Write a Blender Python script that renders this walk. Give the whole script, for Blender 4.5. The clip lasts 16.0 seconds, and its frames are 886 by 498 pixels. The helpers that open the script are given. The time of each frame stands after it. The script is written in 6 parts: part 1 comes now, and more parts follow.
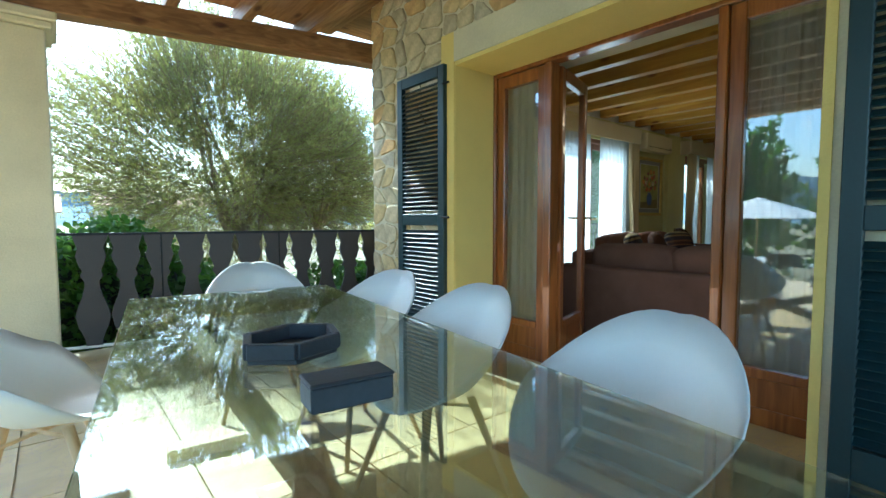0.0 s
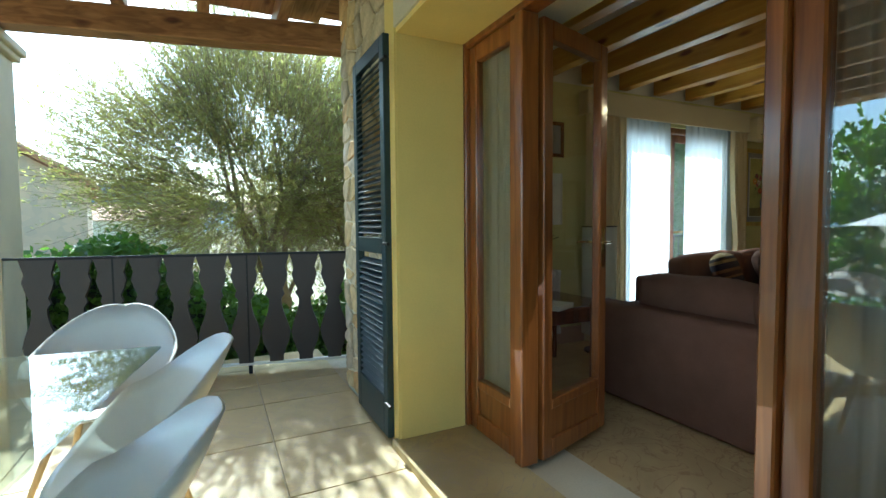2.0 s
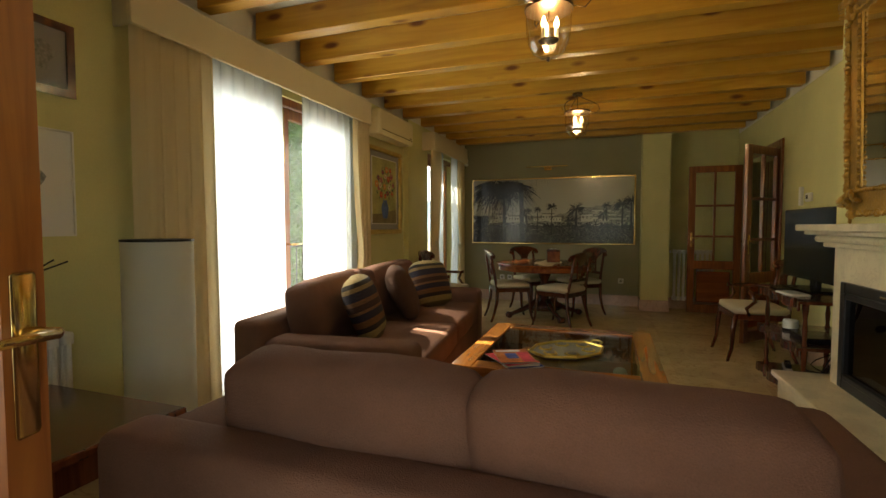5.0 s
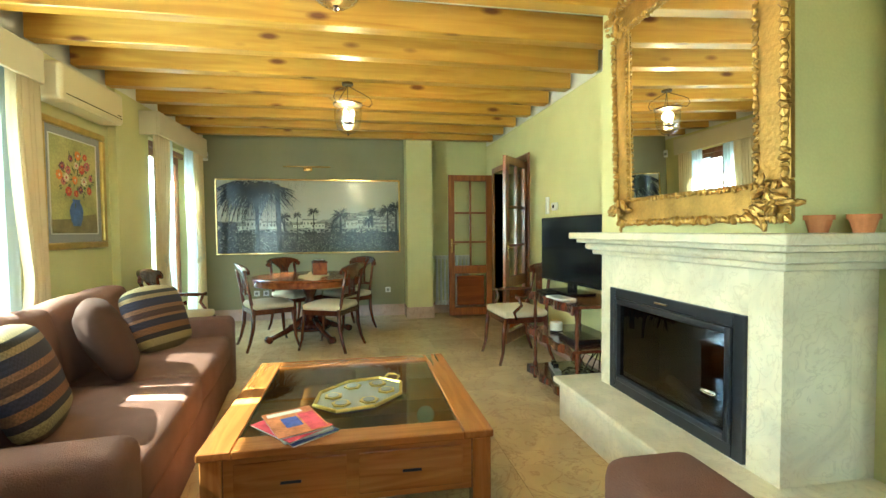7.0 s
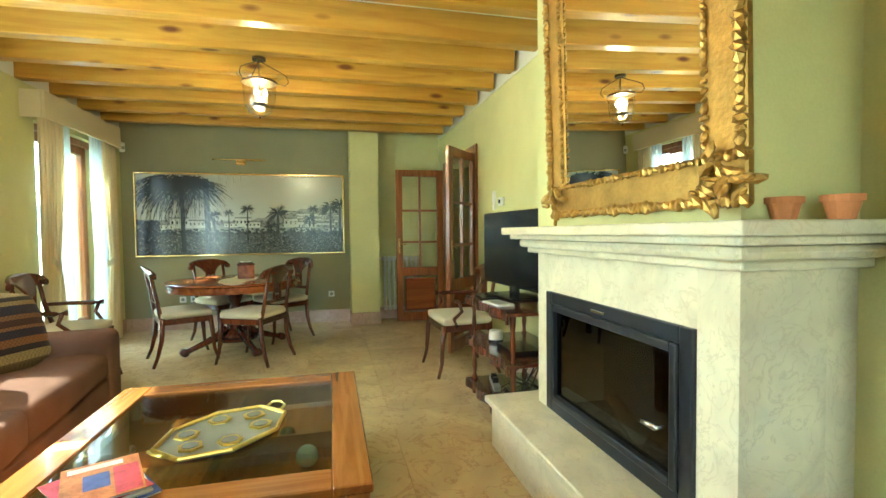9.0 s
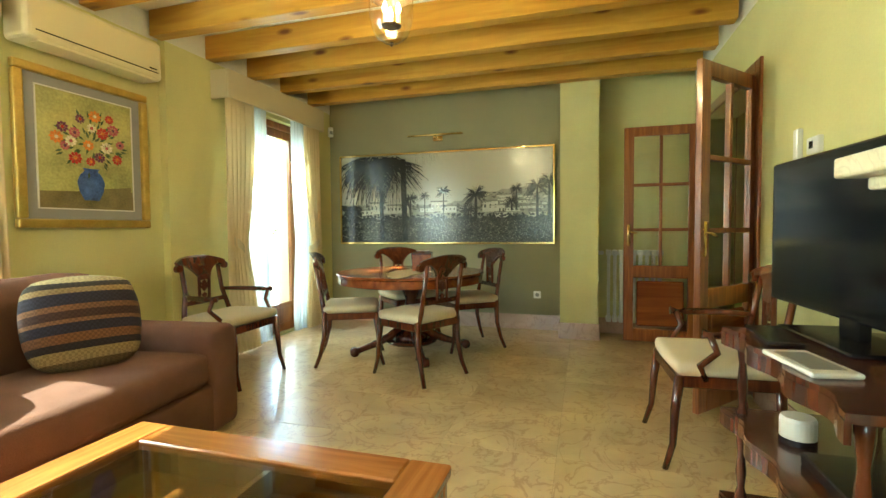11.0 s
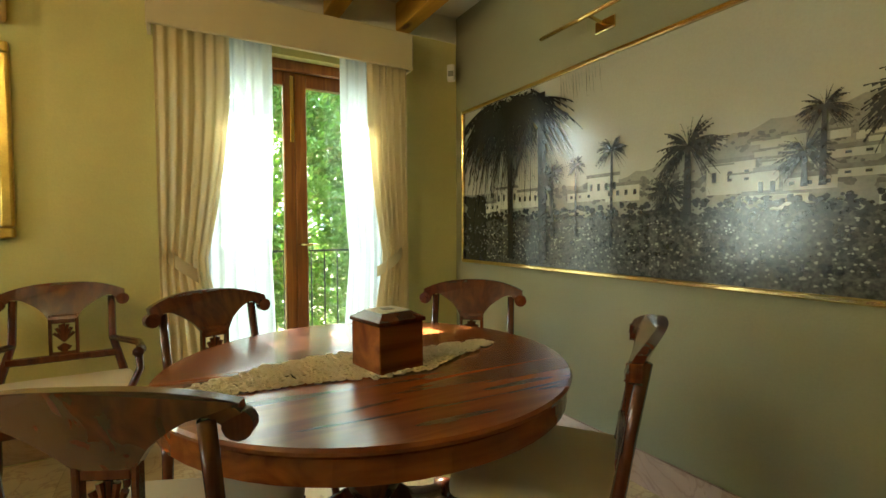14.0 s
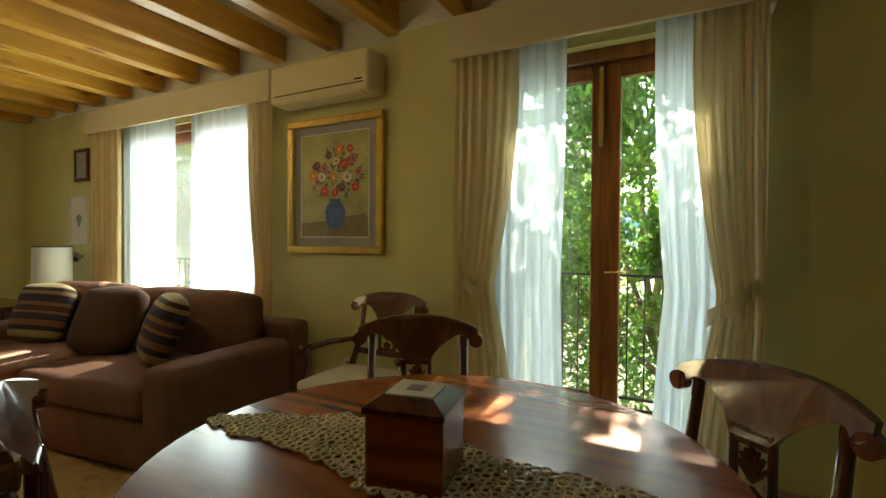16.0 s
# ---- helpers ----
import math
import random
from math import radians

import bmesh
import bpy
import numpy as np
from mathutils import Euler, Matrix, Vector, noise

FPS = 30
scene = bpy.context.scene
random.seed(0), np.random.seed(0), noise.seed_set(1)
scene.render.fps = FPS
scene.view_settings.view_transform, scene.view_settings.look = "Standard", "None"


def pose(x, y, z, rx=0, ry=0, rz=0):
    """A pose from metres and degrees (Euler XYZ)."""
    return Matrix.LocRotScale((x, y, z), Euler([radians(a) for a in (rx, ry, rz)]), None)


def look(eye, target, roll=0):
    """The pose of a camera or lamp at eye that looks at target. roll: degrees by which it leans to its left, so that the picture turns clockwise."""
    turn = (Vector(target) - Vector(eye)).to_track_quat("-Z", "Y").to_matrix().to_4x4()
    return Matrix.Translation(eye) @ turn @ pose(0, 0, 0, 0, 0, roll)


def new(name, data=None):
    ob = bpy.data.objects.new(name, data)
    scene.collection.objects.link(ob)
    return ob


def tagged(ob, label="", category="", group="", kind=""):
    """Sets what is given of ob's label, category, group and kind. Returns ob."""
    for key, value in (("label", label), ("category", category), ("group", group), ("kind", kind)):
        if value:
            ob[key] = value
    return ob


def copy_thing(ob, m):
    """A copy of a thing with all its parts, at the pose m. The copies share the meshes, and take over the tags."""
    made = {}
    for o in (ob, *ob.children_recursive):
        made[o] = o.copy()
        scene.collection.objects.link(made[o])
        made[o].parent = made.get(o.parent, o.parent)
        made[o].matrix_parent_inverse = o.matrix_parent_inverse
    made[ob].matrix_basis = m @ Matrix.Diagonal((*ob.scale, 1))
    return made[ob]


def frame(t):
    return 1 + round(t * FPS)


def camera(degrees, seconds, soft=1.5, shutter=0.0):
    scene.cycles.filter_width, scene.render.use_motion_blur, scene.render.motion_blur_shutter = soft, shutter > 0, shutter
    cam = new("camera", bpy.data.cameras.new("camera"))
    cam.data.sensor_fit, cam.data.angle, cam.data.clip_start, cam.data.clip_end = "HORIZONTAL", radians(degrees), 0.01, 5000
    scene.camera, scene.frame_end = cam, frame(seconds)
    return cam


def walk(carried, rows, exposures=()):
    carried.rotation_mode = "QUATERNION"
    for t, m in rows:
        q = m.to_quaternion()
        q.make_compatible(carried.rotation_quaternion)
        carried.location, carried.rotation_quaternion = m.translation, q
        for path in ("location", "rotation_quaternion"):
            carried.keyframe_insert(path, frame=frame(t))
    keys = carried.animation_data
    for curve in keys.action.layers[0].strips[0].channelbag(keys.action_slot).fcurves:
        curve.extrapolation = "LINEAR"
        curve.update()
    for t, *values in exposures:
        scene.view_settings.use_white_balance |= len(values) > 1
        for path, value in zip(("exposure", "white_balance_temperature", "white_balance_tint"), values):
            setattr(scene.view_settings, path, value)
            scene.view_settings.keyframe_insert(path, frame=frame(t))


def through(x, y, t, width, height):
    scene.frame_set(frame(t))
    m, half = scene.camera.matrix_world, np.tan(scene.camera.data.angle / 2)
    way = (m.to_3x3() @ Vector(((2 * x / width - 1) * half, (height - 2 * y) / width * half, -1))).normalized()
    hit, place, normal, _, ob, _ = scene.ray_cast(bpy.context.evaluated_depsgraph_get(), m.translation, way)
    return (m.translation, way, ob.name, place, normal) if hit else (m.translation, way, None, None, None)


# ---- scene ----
import collections
cam = camera(86.9, 16.0)
PATH = [
    (0, (-0.208, 0.063, 1.07), (1.067, 1.599, 0.947), -0.1),
    (0.5, (0.119, 0.086, 1.12), (1.328, 1.673, 0.982), -0.1),
    (1, (0.512, 0.161, 1.144), (1.596, 1.837, 1.015), -0.4),
    (1.5, (0.883, 0.236, 1.176), (1.835, 1.991, 1.061), -0.5),
    (2, (1.187, 0.326, 1.190), (2.062, 2.122, 1.086), -0.5),
    (2.5, (1.342, 0.5, 1.170), (2.232, 2.288, 1.078), -0.1),
    (3, (1.514, 0.777, 1.165), (2.526, 2.499, 1.074), 0.2),
    (3.5, (1.749, 1.005, 1.170), (2.99, 2.57, 1.073), 0.1),
    (4, (2.06, 1.19, 1.175), (3.55, 2.523, 1.085), 0.2),
    (4.5, (2.368, 1.342, 1.190), (4.075, 2.381, 1.101), 0.2),
    (5, (2.730, 1.540, 1.225), (4.615, 2.208, 1.130), 0.0),
    (5.2, (2.840, 1.600, 1.232), (4.775, 2.105, 1.137), -0.1),
    (7.5, (3.511, 1.792, 1.261), (5.45, 1.307, 1.191), -0.5),
    (8.2, (3.596, 1.703, 1.25), (5.502, 1.102, 1.187), -0.5),
    (10.3, (4.609, 0.848, 1.153), (6.604, 0.969, 1.071), -0.6),
    (10.5, (4.77, 0.843, 1.144), (6.755, 1.074, 1.063), -0.5),
    (11, (5.296, 0.856, 1.109), (7.21, 1.431, 1.026), -0.5),
    (11.5, (5.838, 0.846, 1.1), (7.637, 1.716, 1.021), -0.4),
    (12, (6.438, 0.778, 1.112), (8.102, 1.885, 1.026), -0.5),
    (12.5, (7.06, 0.782, 1.12), (8.617, 2.034, 1.039), -0.5),
    (13, (7.584, 0.856, 1.139), (9.077, 2.185, 1.062), -0.6),
    (13.5, (8.189, 0.886, 1.159), (9.498, 2.396, 1.076), -0.7),
    (14, (8.738, 0.858, 1.178), (9.724, 2.595, 1.094), -0.2),
    (14.5, (9.185, 0.914, 1.207), (9.746, 2.832, 1.126), -0.1),
    (15, (9.53, 1.056, 1.222), (9.549, 3.055, 1.158), -0.2),
    (15.5, (9.735, 1.245, 1.226), (9.275, 3.195, 1.184), 0.3),
    (16, (9.840, 1.400, 1.235), (8.905, 3.170, 1.203), 0.4),
]
EXPOSURES = [(0, 2.15, 4800, -4), (1.5, 1.98, 5000, -4), (3, 2.15, 5500, -2), (4, 2.3, 6900, 3), (5.2, 3.1, 7100, 9), (7.3, 5.05, 4950, -15), (10.5, 4.95, 5700, -11), (12.5, 4.95, 6100, -8), (14.5, 4.4, 6500, -5), (15.5, 4.1, 6500, -4), (16, 3.4, 6300, -3)]
walk(cam, [(t, look(eye, target, roll)) for t, eye, target, roll in PATH], EXPOSURES)

# ---- light ----
SUN_FROM = Vector((-0.03, 0.74, 0.67)).normalized()
sun = new("sun", bpy.data.lights.new("sun", "SUN"))
sun.data.energy, sun.data.angle, sun.data.color = 5.0, radians(0.5), (1.0, 0.93, 0.8)
sun.matrix_world = look((0, 0, 30), Vector((0, 0, 30)) - SUN_FROM)
world = bpy.data.worlds.new("sky")
scene.world = world
world.use_nodes = True
wn = world.node_tree.nodes
sky = wn.new("ShaderNodeTexSky")
sky.sky_type, sky.sun_disc = "NISHITA", False
sky.sun_elevation = math.asin(SUN_FROM.z)
sky.sun_rotation = math.atan2(SUN_FROM.x, SUN_FROM.y)
sky.air_density, sky.dust_density = 1.2, 1.5
world.node_tree.links.new(sky.outputs[0], wn["Background"].inputs[0])
wn["Background"].inputs[1].default_value = 0.15


def window_light(name, place, aim, w, h, watts, colour=(0.95, 0.97, 1.0)):
    d = bpy.data.lights.new(name, "AREA")
    d.shape, d.size, d.size_y, d.energy, d.color = "RECTANGLE", w, h, watts, colour
    new(name, d).matrix_world = look(place, aim)


# daylight in the openings, behind the voile
for x, w, watts in ((5.44, 0.66, 2.7), (6.43, 0.66, 2.7), (9.06, 0.38, 0.3), (9.82, 0.36, 0.3)):
    y = 4.03 if x < 8 else 3.97
    window_light("daylight_window", (x, y, 1.13), (x, 0, 1.13), w, 2.0, watts)
window_light("daylight_door", (2.62, 1.6, 1.05), (5, 1.5, 0.1), 1.2, 1.7, 0.9)

# ---- materials ----
def nodes_of(name, rough=0.6, metal=0.0):
    m = bpy.data.materials.new(name)
    m.use_nodes = True
    b = m.node_tree.nodes["Principled BSDF"]
    b.inputs["Roughness"].default_value, b.inputs["Metallic"].default_value = rough, metal
    return m, m.node_tree.nodes, m.node_tree.links, b


def plain(name, col, rough=0.6, metal=0.0, var=0.12, scale=3.0, bump=0.15, fine=90.0, spec=0.5, stretch=(1, 1, 1)):
    """A paint, plaster, cloth or metal: its colour with broad and fine variation and a slight relief."""
    m, n, l, b = nodes_of(name, rough, metal)
    co = n.new("ShaderNodeTexCoord")
    mp = n.new("ShaderNodeMapping")
    mp.inputs["Scale"].default_value = stretch
    l.new(co.outputs["Object"], mp.inputs[0])
    a = n.new("ShaderNodeTexNoise")
    a.inputs["Scale"].default_value, a.inputs["Detail"].default_value = scale, 4
    f = n.new("ShaderNodeTexNoise")
    f.inputs["Scale"].default_value, f.inputs["Detail"].default_value = fine, 3
    l.new(mp.outputs[0], a.inputs["Vector"]), l.new(mp.outputs[0], f.inputs["Vector"])
    mix = n.new("ShaderNodeMix")
    mix.data_type = "FLOAT"
    mix.inputs[0].default_value = 0.35
    l.new(a.outputs[0], mix.inputs[2]), l.new(f.outputs[0], mix.inputs[3])
    r = n.new("ShaderNodeValToRGB")
    r.color_ramp.elements[0].position, r.color_ramp.elements[1].position = 0.3, 0.7
    r.color_ramp.elements[0].color = (*[c * (1 - var) for c in col], 1)
    r.color_ramp.elements[1].color = (*[min(1, c * (1 + var)) for c in col], 1)
    l.new(mix.outputs[0], r.inputs[0]), l.new(r.outputs[0], b.inputs["Base Color"])
    b.inputs["Specular IOR Level"].default_value = spec
    if bump:
        bp = n.new("ShaderNodeBump")
        bp.inputs["Strength"].default_value, bp.inputs["Distance"].default_value = bump, 0.004
        l.new(f.outputs[0], bp.inputs["Height"]), l.new(bp.outputs[0], b.inputs["Normal"])
    return m


def wood(name, dark, light, rough=0.35, axis=0, scale=1.0, knots=False, coat=0.0):
    """Grain that runs along one local axis, with knots if wanted."""
    m, n, l, b = nodes_of(name, rough)
    co = n.new("ShaderNodeTexCoord")
    inf = n.new("ShaderNodeObjectInfo")
    off = n.new("ShaderNodeVectorMath")
    off.operation = "SCALE"
    off.inputs[0].default_value = (7, 11, 5)
    l.new(inf.outputs["Random"], off.inputs["Scale"])
    add = n.new("ShaderNodeVectorMath")
    l.new(co.outputs["Object"], add.inputs[0]), l.new(off.outputs[0], add.inputs[1])
    mp = n.new("ShaderNodeMapping")
    s = [14.0 * scale] * 3
    s[axis] = 1.1 * scale
    mp.inputs["Scale"].default_value = s
    l.new(add.outputs[0], mp.inputs[0])
    w = n.new("ShaderNodeTexNoise")
    w.inputs["Scale"].default_value, w.inputs["Detail"].default_value, w.inputs["Distortion"].default_value = 1.6, 6, 1.2
    l.new(mp.outputs[0], w.inputs["Vector"])
    r = n.new("ShaderNodeValToRGB")
    r.color_ramp.elements[0].position, r.color_ramp.elements[1].position = 0.35, 0.68
    r.color_ramp.elements[0].color, r.color_ramp.elements[1].color = (*dark, 1), (*light, 1)
    l.new(w.outputs[0], r.inputs[0])
    col = r.outputs[0]
    if knots:
        mk = n.new("ShaderNodeMapping")
        sk = [6.0] * 3
        sk[axis] = 2.2
        mk.inputs["Scale"].default_value = sk
        l.new(add.outputs[0], mk.inputs[0])
        v = n.new("ShaderNodeTexVoronoi")
        v.inputs["Scale"].default_value = 1.0
        l.new(mk.outputs[0], v.inputs["Vector"])
        kr = n.new("ShaderNodeValToRGB")
        kr.color_ramp.elements[0].position, kr.color_ramp.elements[1].position = 0.09, 0.20
        kr.color_ramp.elements[0].color, kr.color_ramp.elements[1].color = (0.26, 0.10, 0.03, 1), (1, 1, 1, 1)
        l.new(v.outputs[0], kr.inputs[0])
        mx = n.new("ShaderNodeMix")
        mx.data_type, mx.blend_type = "RGBA", "MULTIPLY"
        mx.inputs[0].default_value = 0.95
        l.new(col, mx.inputs[6]), l.new(kr.outputs[0], mx.inputs[7])
        col = mx.outputs[2]
    l.new(col, b.inputs["Base Color"])
    b.inputs["Coat Weight"].default_value, b.inputs["Coat Roughness"].default_value = coat, 0.12
    bp = n.new("ShaderNodeBump")
    bp.inputs["Strength"].default_value, bp.inputs["Distance"].default_value = 0.12, 0.002
    l.new(w.outputs[0], bp.inputs["Height"]), l.new(bp.outputs[0], b.inputs["Normal"])
    return m


def glass(name, tint=(1, 1, 1), rough=0.0, shine=0.05):
    """Clear pane: lets light straight through and mirrors by angle."""
    m, n, l, b = nodes_of(name, rough)
    n.remove(b)
    tr, gl, mx, fr = n.new("ShaderNodeBsdfTransparent"), n.new("ShaderNodeBsdfGlossy"), n.new("ShaderNodeMixShader"), n.new("ShaderNodeLayerWeight")
    tr.inputs[0].default_value = (*tint, 1)
    gl.inputs["Roughness"].default_value = max(rough, 0.005)
    fr.inputs["Blend"].default_value = 0.5
    k = n.new("ShaderNodeMath")
    k.operation, k.use_clamp = "POWER", True
    k.inputs[1].default_value = 4.2
    k2 = n.new("ShaderNodeMath")
    k2.operation, k2.use_clamp = "MULTIPLY_ADD", True
    k2.inputs[1].default_value, k2.inputs[2].default_value = 0.85, shine
    l.new(fr.outputs["Facing"], k.inputs[0]), l.new(k.outputs[0], k2.inputs[0]), l.new(k2.outputs[0], mx.inputs[0])
    l.new(tr.outputs[0], mx.inputs[1]), l.new(gl.outputs[0], mx.inputs[2])
    l.new(mx.outputs[0], n["Material Output"].inputs[0])
    return m


def cloth_thin(name, col, through=0.5, clear=0.0):
    """Curtain cloth that daylight comes through."""
    m, n, l, b = nodes_of(name, 0.9)
    b.inputs["Base Color"].default_value = (*col, 1)
    wv = n.new("ShaderNodeTexNoise")
    wv.inputs["Scale"].default_value = 400
    bp = n.new("ShaderNodeBump")
    bp.inputs["Strength"].default_value, bp.inputs["Distance"].default_value = 0.1, 0.001
    l.new(wv.outputs[0], bp.inputs["Height"]), l.new(bp.outputs[0], b.inputs["Normal"])
    tl, tr = n.new("ShaderNodeBsdfTranslucent"), n.new("ShaderNodeBsdfTransparent")
    tl.inputs[0].default_value = (*col, 1)
    m1, m2 = n.new("ShaderNodeMixShader"), n.new("ShaderNodeMixShader")
    m1.inputs[0].default_value, m2.inputs[0].default_value = through, clear
    l.new(b.outputs[0], m1.inputs[1]), l.new(tl.outputs[0], m1.inputs[2])
    l.new(m1.outputs[0], m2.inputs[1]), l.new(tr.outputs[0], m2.inputs[2])
    l.new(m2.outputs[0], n["Material Output"].inputs[0])
    return m


def marble(name, base, vein, rough=0.12, scale=1.6, coat=0.4):
    m, n, l, b = nodes_of(name, rough)
    co = n.new("ShaderNodeTexCoord")
    inf = n.new("ShaderNodeObjectInfo")
    sc = n.new("ShaderNodeVectorMath")
    sc.operation = "SCALE"
    sc.inputs[0].default_value = (13, 17, 9)
    l.new(inf.outputs["Random"], sc.inputs["Scale"])
    add = n.new("ShaderNodeVectorMath")
    l.new(co.outputs["Object"], add.inputs[0]), l.new(sc.outputs[0], add.inputs[1])
    a = n.new("ShaderNodeTexNoise")
    a.inputs["Scale"].default_value, a.inputs["Detail"].default_value, a.inputs["Distortion"].default_value = scale, 8, 1.5
    v = n.new("ShaderNodeTexNoise")
    v.inputs["Scale"].default_value, v.inputs["Detail"].default_value, v.inputs["Distortion"].default_value = scale * 2.2, 5, 2.5
    for x in (a, v):
        l.new(add.outputs[0], x.inputs["Vector"])
    r = n.new("ShaderNodeValToRGB")
    r.color_ramp.elements[0].position, r.color_ramp.elements[1].position = 0.3, 0.7
    r.color_ramp.elements[0].color = (*[c * 0.82 for c in base], 1)
    r.color_ramp.elements[1].color = (*[min(1, c * 1.12) for c in base], 1)
    l.new(a.outputs[0], r.inputs[0])
    vr = n.new("ShaderNodeValToRGB")
    vr.color_ramp.elements[0].position, vr.color_ramp.elements[0].color = 0.475, (0, 0, 0, 1)
    vr.color_ramp.elements[1].position, vr.color_ramp.elements[1].color = 0.53, (0, 0, 0, 1)
    e = vr.color_ramp.elements.new(0.5)
    e.color = (0.55, 0.55, 0.55, 1)
    l.new(v.outputs[0], vr.inputs[0])
    mx = n.new("ShaderNodeMix")
    mx.data_type = "RGBA"
    mx.inputs[7].default_value = (*vein, 1)
    l.new(vr.outputs[0], mx.inputs[0]), l.new(r.outputs[0], mx.inputs[6]), l.new(mx.outputs[2], b.inputs["Base Color"])
    b.inputs["Coat Weight"].default_value, b.inputs["Coat Roughness"].default_value = coat, 0.05
    return m


def lamp_glow(name, col, power):
    m, n, l, b = nodes_of(name, 0.3)
    b.inputs["Emission Color"].default_value, b.inputs["Emission Strength"].default_value = (*col, 1), power
    return m


M_WALL = plain("green_plaster", (0.60, 0.555, 0.235), 0.7, var=0.07, bump=0.25)
M_OLIVE = plain("olive_plaster", (0.26, 0.235, 0.12), 0.75, var=0.06, bump=0.25)
M_YELLOW = plain("yellow_plaster", (0.72, 0.55, 0.16), 0.8, var=0.06, bump=0.4)
M_CREAM = plain("cream_render", (0.62, 0.55, 0.38), 0.85, var=0.12, bump=0.5)
M_WHITE = plain("white_plaster", (0.72, 0.68, 0.55), 0.8, var=0.05)
M_BEAM = wood("pine_beam", (0.42, 0.20, 0.016), (0.56, 0.31, 0.035), 0.42, 1, 0.6, knots=True, coat=0.1)
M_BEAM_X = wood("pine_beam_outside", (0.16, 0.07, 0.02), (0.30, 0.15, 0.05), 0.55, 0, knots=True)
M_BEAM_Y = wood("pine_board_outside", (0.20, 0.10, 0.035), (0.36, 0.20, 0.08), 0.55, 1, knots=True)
M_DOORWOOD = wood("varnished_door_wood", (0.18, 0.05, 0.009), (0.31, 0.105, 0.02), 0.3, 2, coat=0.5)
M_MAHOG = wood("dark_mahogany", (0.06, 0.013, 0.005), (0.13, 0.032, 0.01), 0.25, 2, coat=0.6)
M_MAHOG_TOP = wood("polished_mahogany_top", (0.15, 0.035, 0.008), (0.30, 0.085, 0.018), 0.24, 0, 0.5, coat=0.25)
M_CHERRY = wood("cherry_wood", (0.30, 0.10, 0.018), (0.44, 0.17, 0.035), 0.25, 0, coat=0.6)
M_OAK = wood("pale_oak", (0.42, 0.28, 0.12), (0.60, 0.43, 0.22), 0.5, 2)
M_SOFA = plain("brown_sofa_cloth", (0.17, 0.085, 0.055), 0.92, var=0.2, scale=5, bump=0.8, fine=220, spec=0.2)
M_MARBLE = marble("cream_marble", (0.60, 0.44, 0.215), (0.34, 0.2, 0.1), 0.24, coat=0.15)
M_SKIRT = marble("pink_marble", (0.50, 0.34, 0.24), (0.34, 0.2, 0.14), 0.25)
M_MANTEL = marble("pale_mantel_stone", (0.72, 0.63, 0.42), (0.55, 0.45, 0.28), 0.35, 3.0, 0.3)
M_TERRACE = marble("terrace_stone", (0.50, 0.38, 0.17), (0.4, 0.3, 0.2), 0.55, 2.0, 0.0)
M_SHUTTER = plain("dark_green_shutter", (0.012, 0.03, 0.035), 0.4, var=0.2)
M_IRON = plain("black_iron", (0.015, 0.015, 0.017), 0.5, 0.6)
M_SHELL = plain("white_plastic_shell", (0.75, 0.76, 0.72), 0.35, var=0.02, bump=0.03)
M_VALANCE = plain("cream_valance_cloth", (0.62, 0.54, 0.34), 0.9, var=0.04, fine=300)
M_GOLD = plain("old_gold", (0.45, 0.27, 0.06), 0.4, 0.75, var=0.3, scale=12, bump=0.6, fine=60)
M_BRASS = plain("bright_brass", (0.75, 0.55, 0.22), 0.18, 1.0, var=0.05, bump=0.0)
M_GLASS = glass("clear_glass")
M_TGLASS = glass("table_glass", (0.88, 0.95, 0.93), shine=0.26)
M_DOORGLASS = glass("door_glass", (0.94, 0.95, 0.94), shine=0.15)
M_SHEER = cloth_thin("sheer_voile", (0.56, 0.62, 0.62), 0.6, 0.14)
M_DRAPE = cloth_thin("cream_drape", (0.70, 0.57, 0.32), 0.25)
M_BLACK = plain("black_plastic", (0.01, 0.01, 0.012), 0.25, var=0.1, bump=0.02)
M_SEAT = plain("cream_seat_cloth", (0.58, 0.5, 0.34), 0.85, var=0.05, fine=300)
M_STEELDARK = plain("dark_firebox_steel", (0.045, 0.045, 0.05), 0.35, 0.7, var=0.1)
M_RAD = plain("white_radiator_enamel", (0.68, 0.66, 0.56), 0.3, var=0.03, bump=0.02)
M_PAPER = plain("white_paper", (0.7, 0.68, 0.6), 0.8, var=0.03)
def leaf(name, col, through=0.45):
    """A leaf that the sun shines through."""
    m = plain(name, col, 0.45, var=0.35, scale=2.5, bump=0)
    n, l = m.node_tree.nodes, m.node_tree.links
    b, tl, mx = n["Principled BSDF"], n.new("ShaderNodeBsdfTranslucent"), n.new("ShaderNodeMixShader")
    tl.inputs[0].default_value = (col[0] * 2.4, col[1] * 2.4, col[2] * 1.4, 1)
    mx.inputs[0].default_value = through
    l.new(b.outputs[0], mx.inputs[1]), l.new(tl.outputs[0], mx.inputs[2]), l.new(mx.outputs[0], n["Material Output"].inputs[0])
    return m


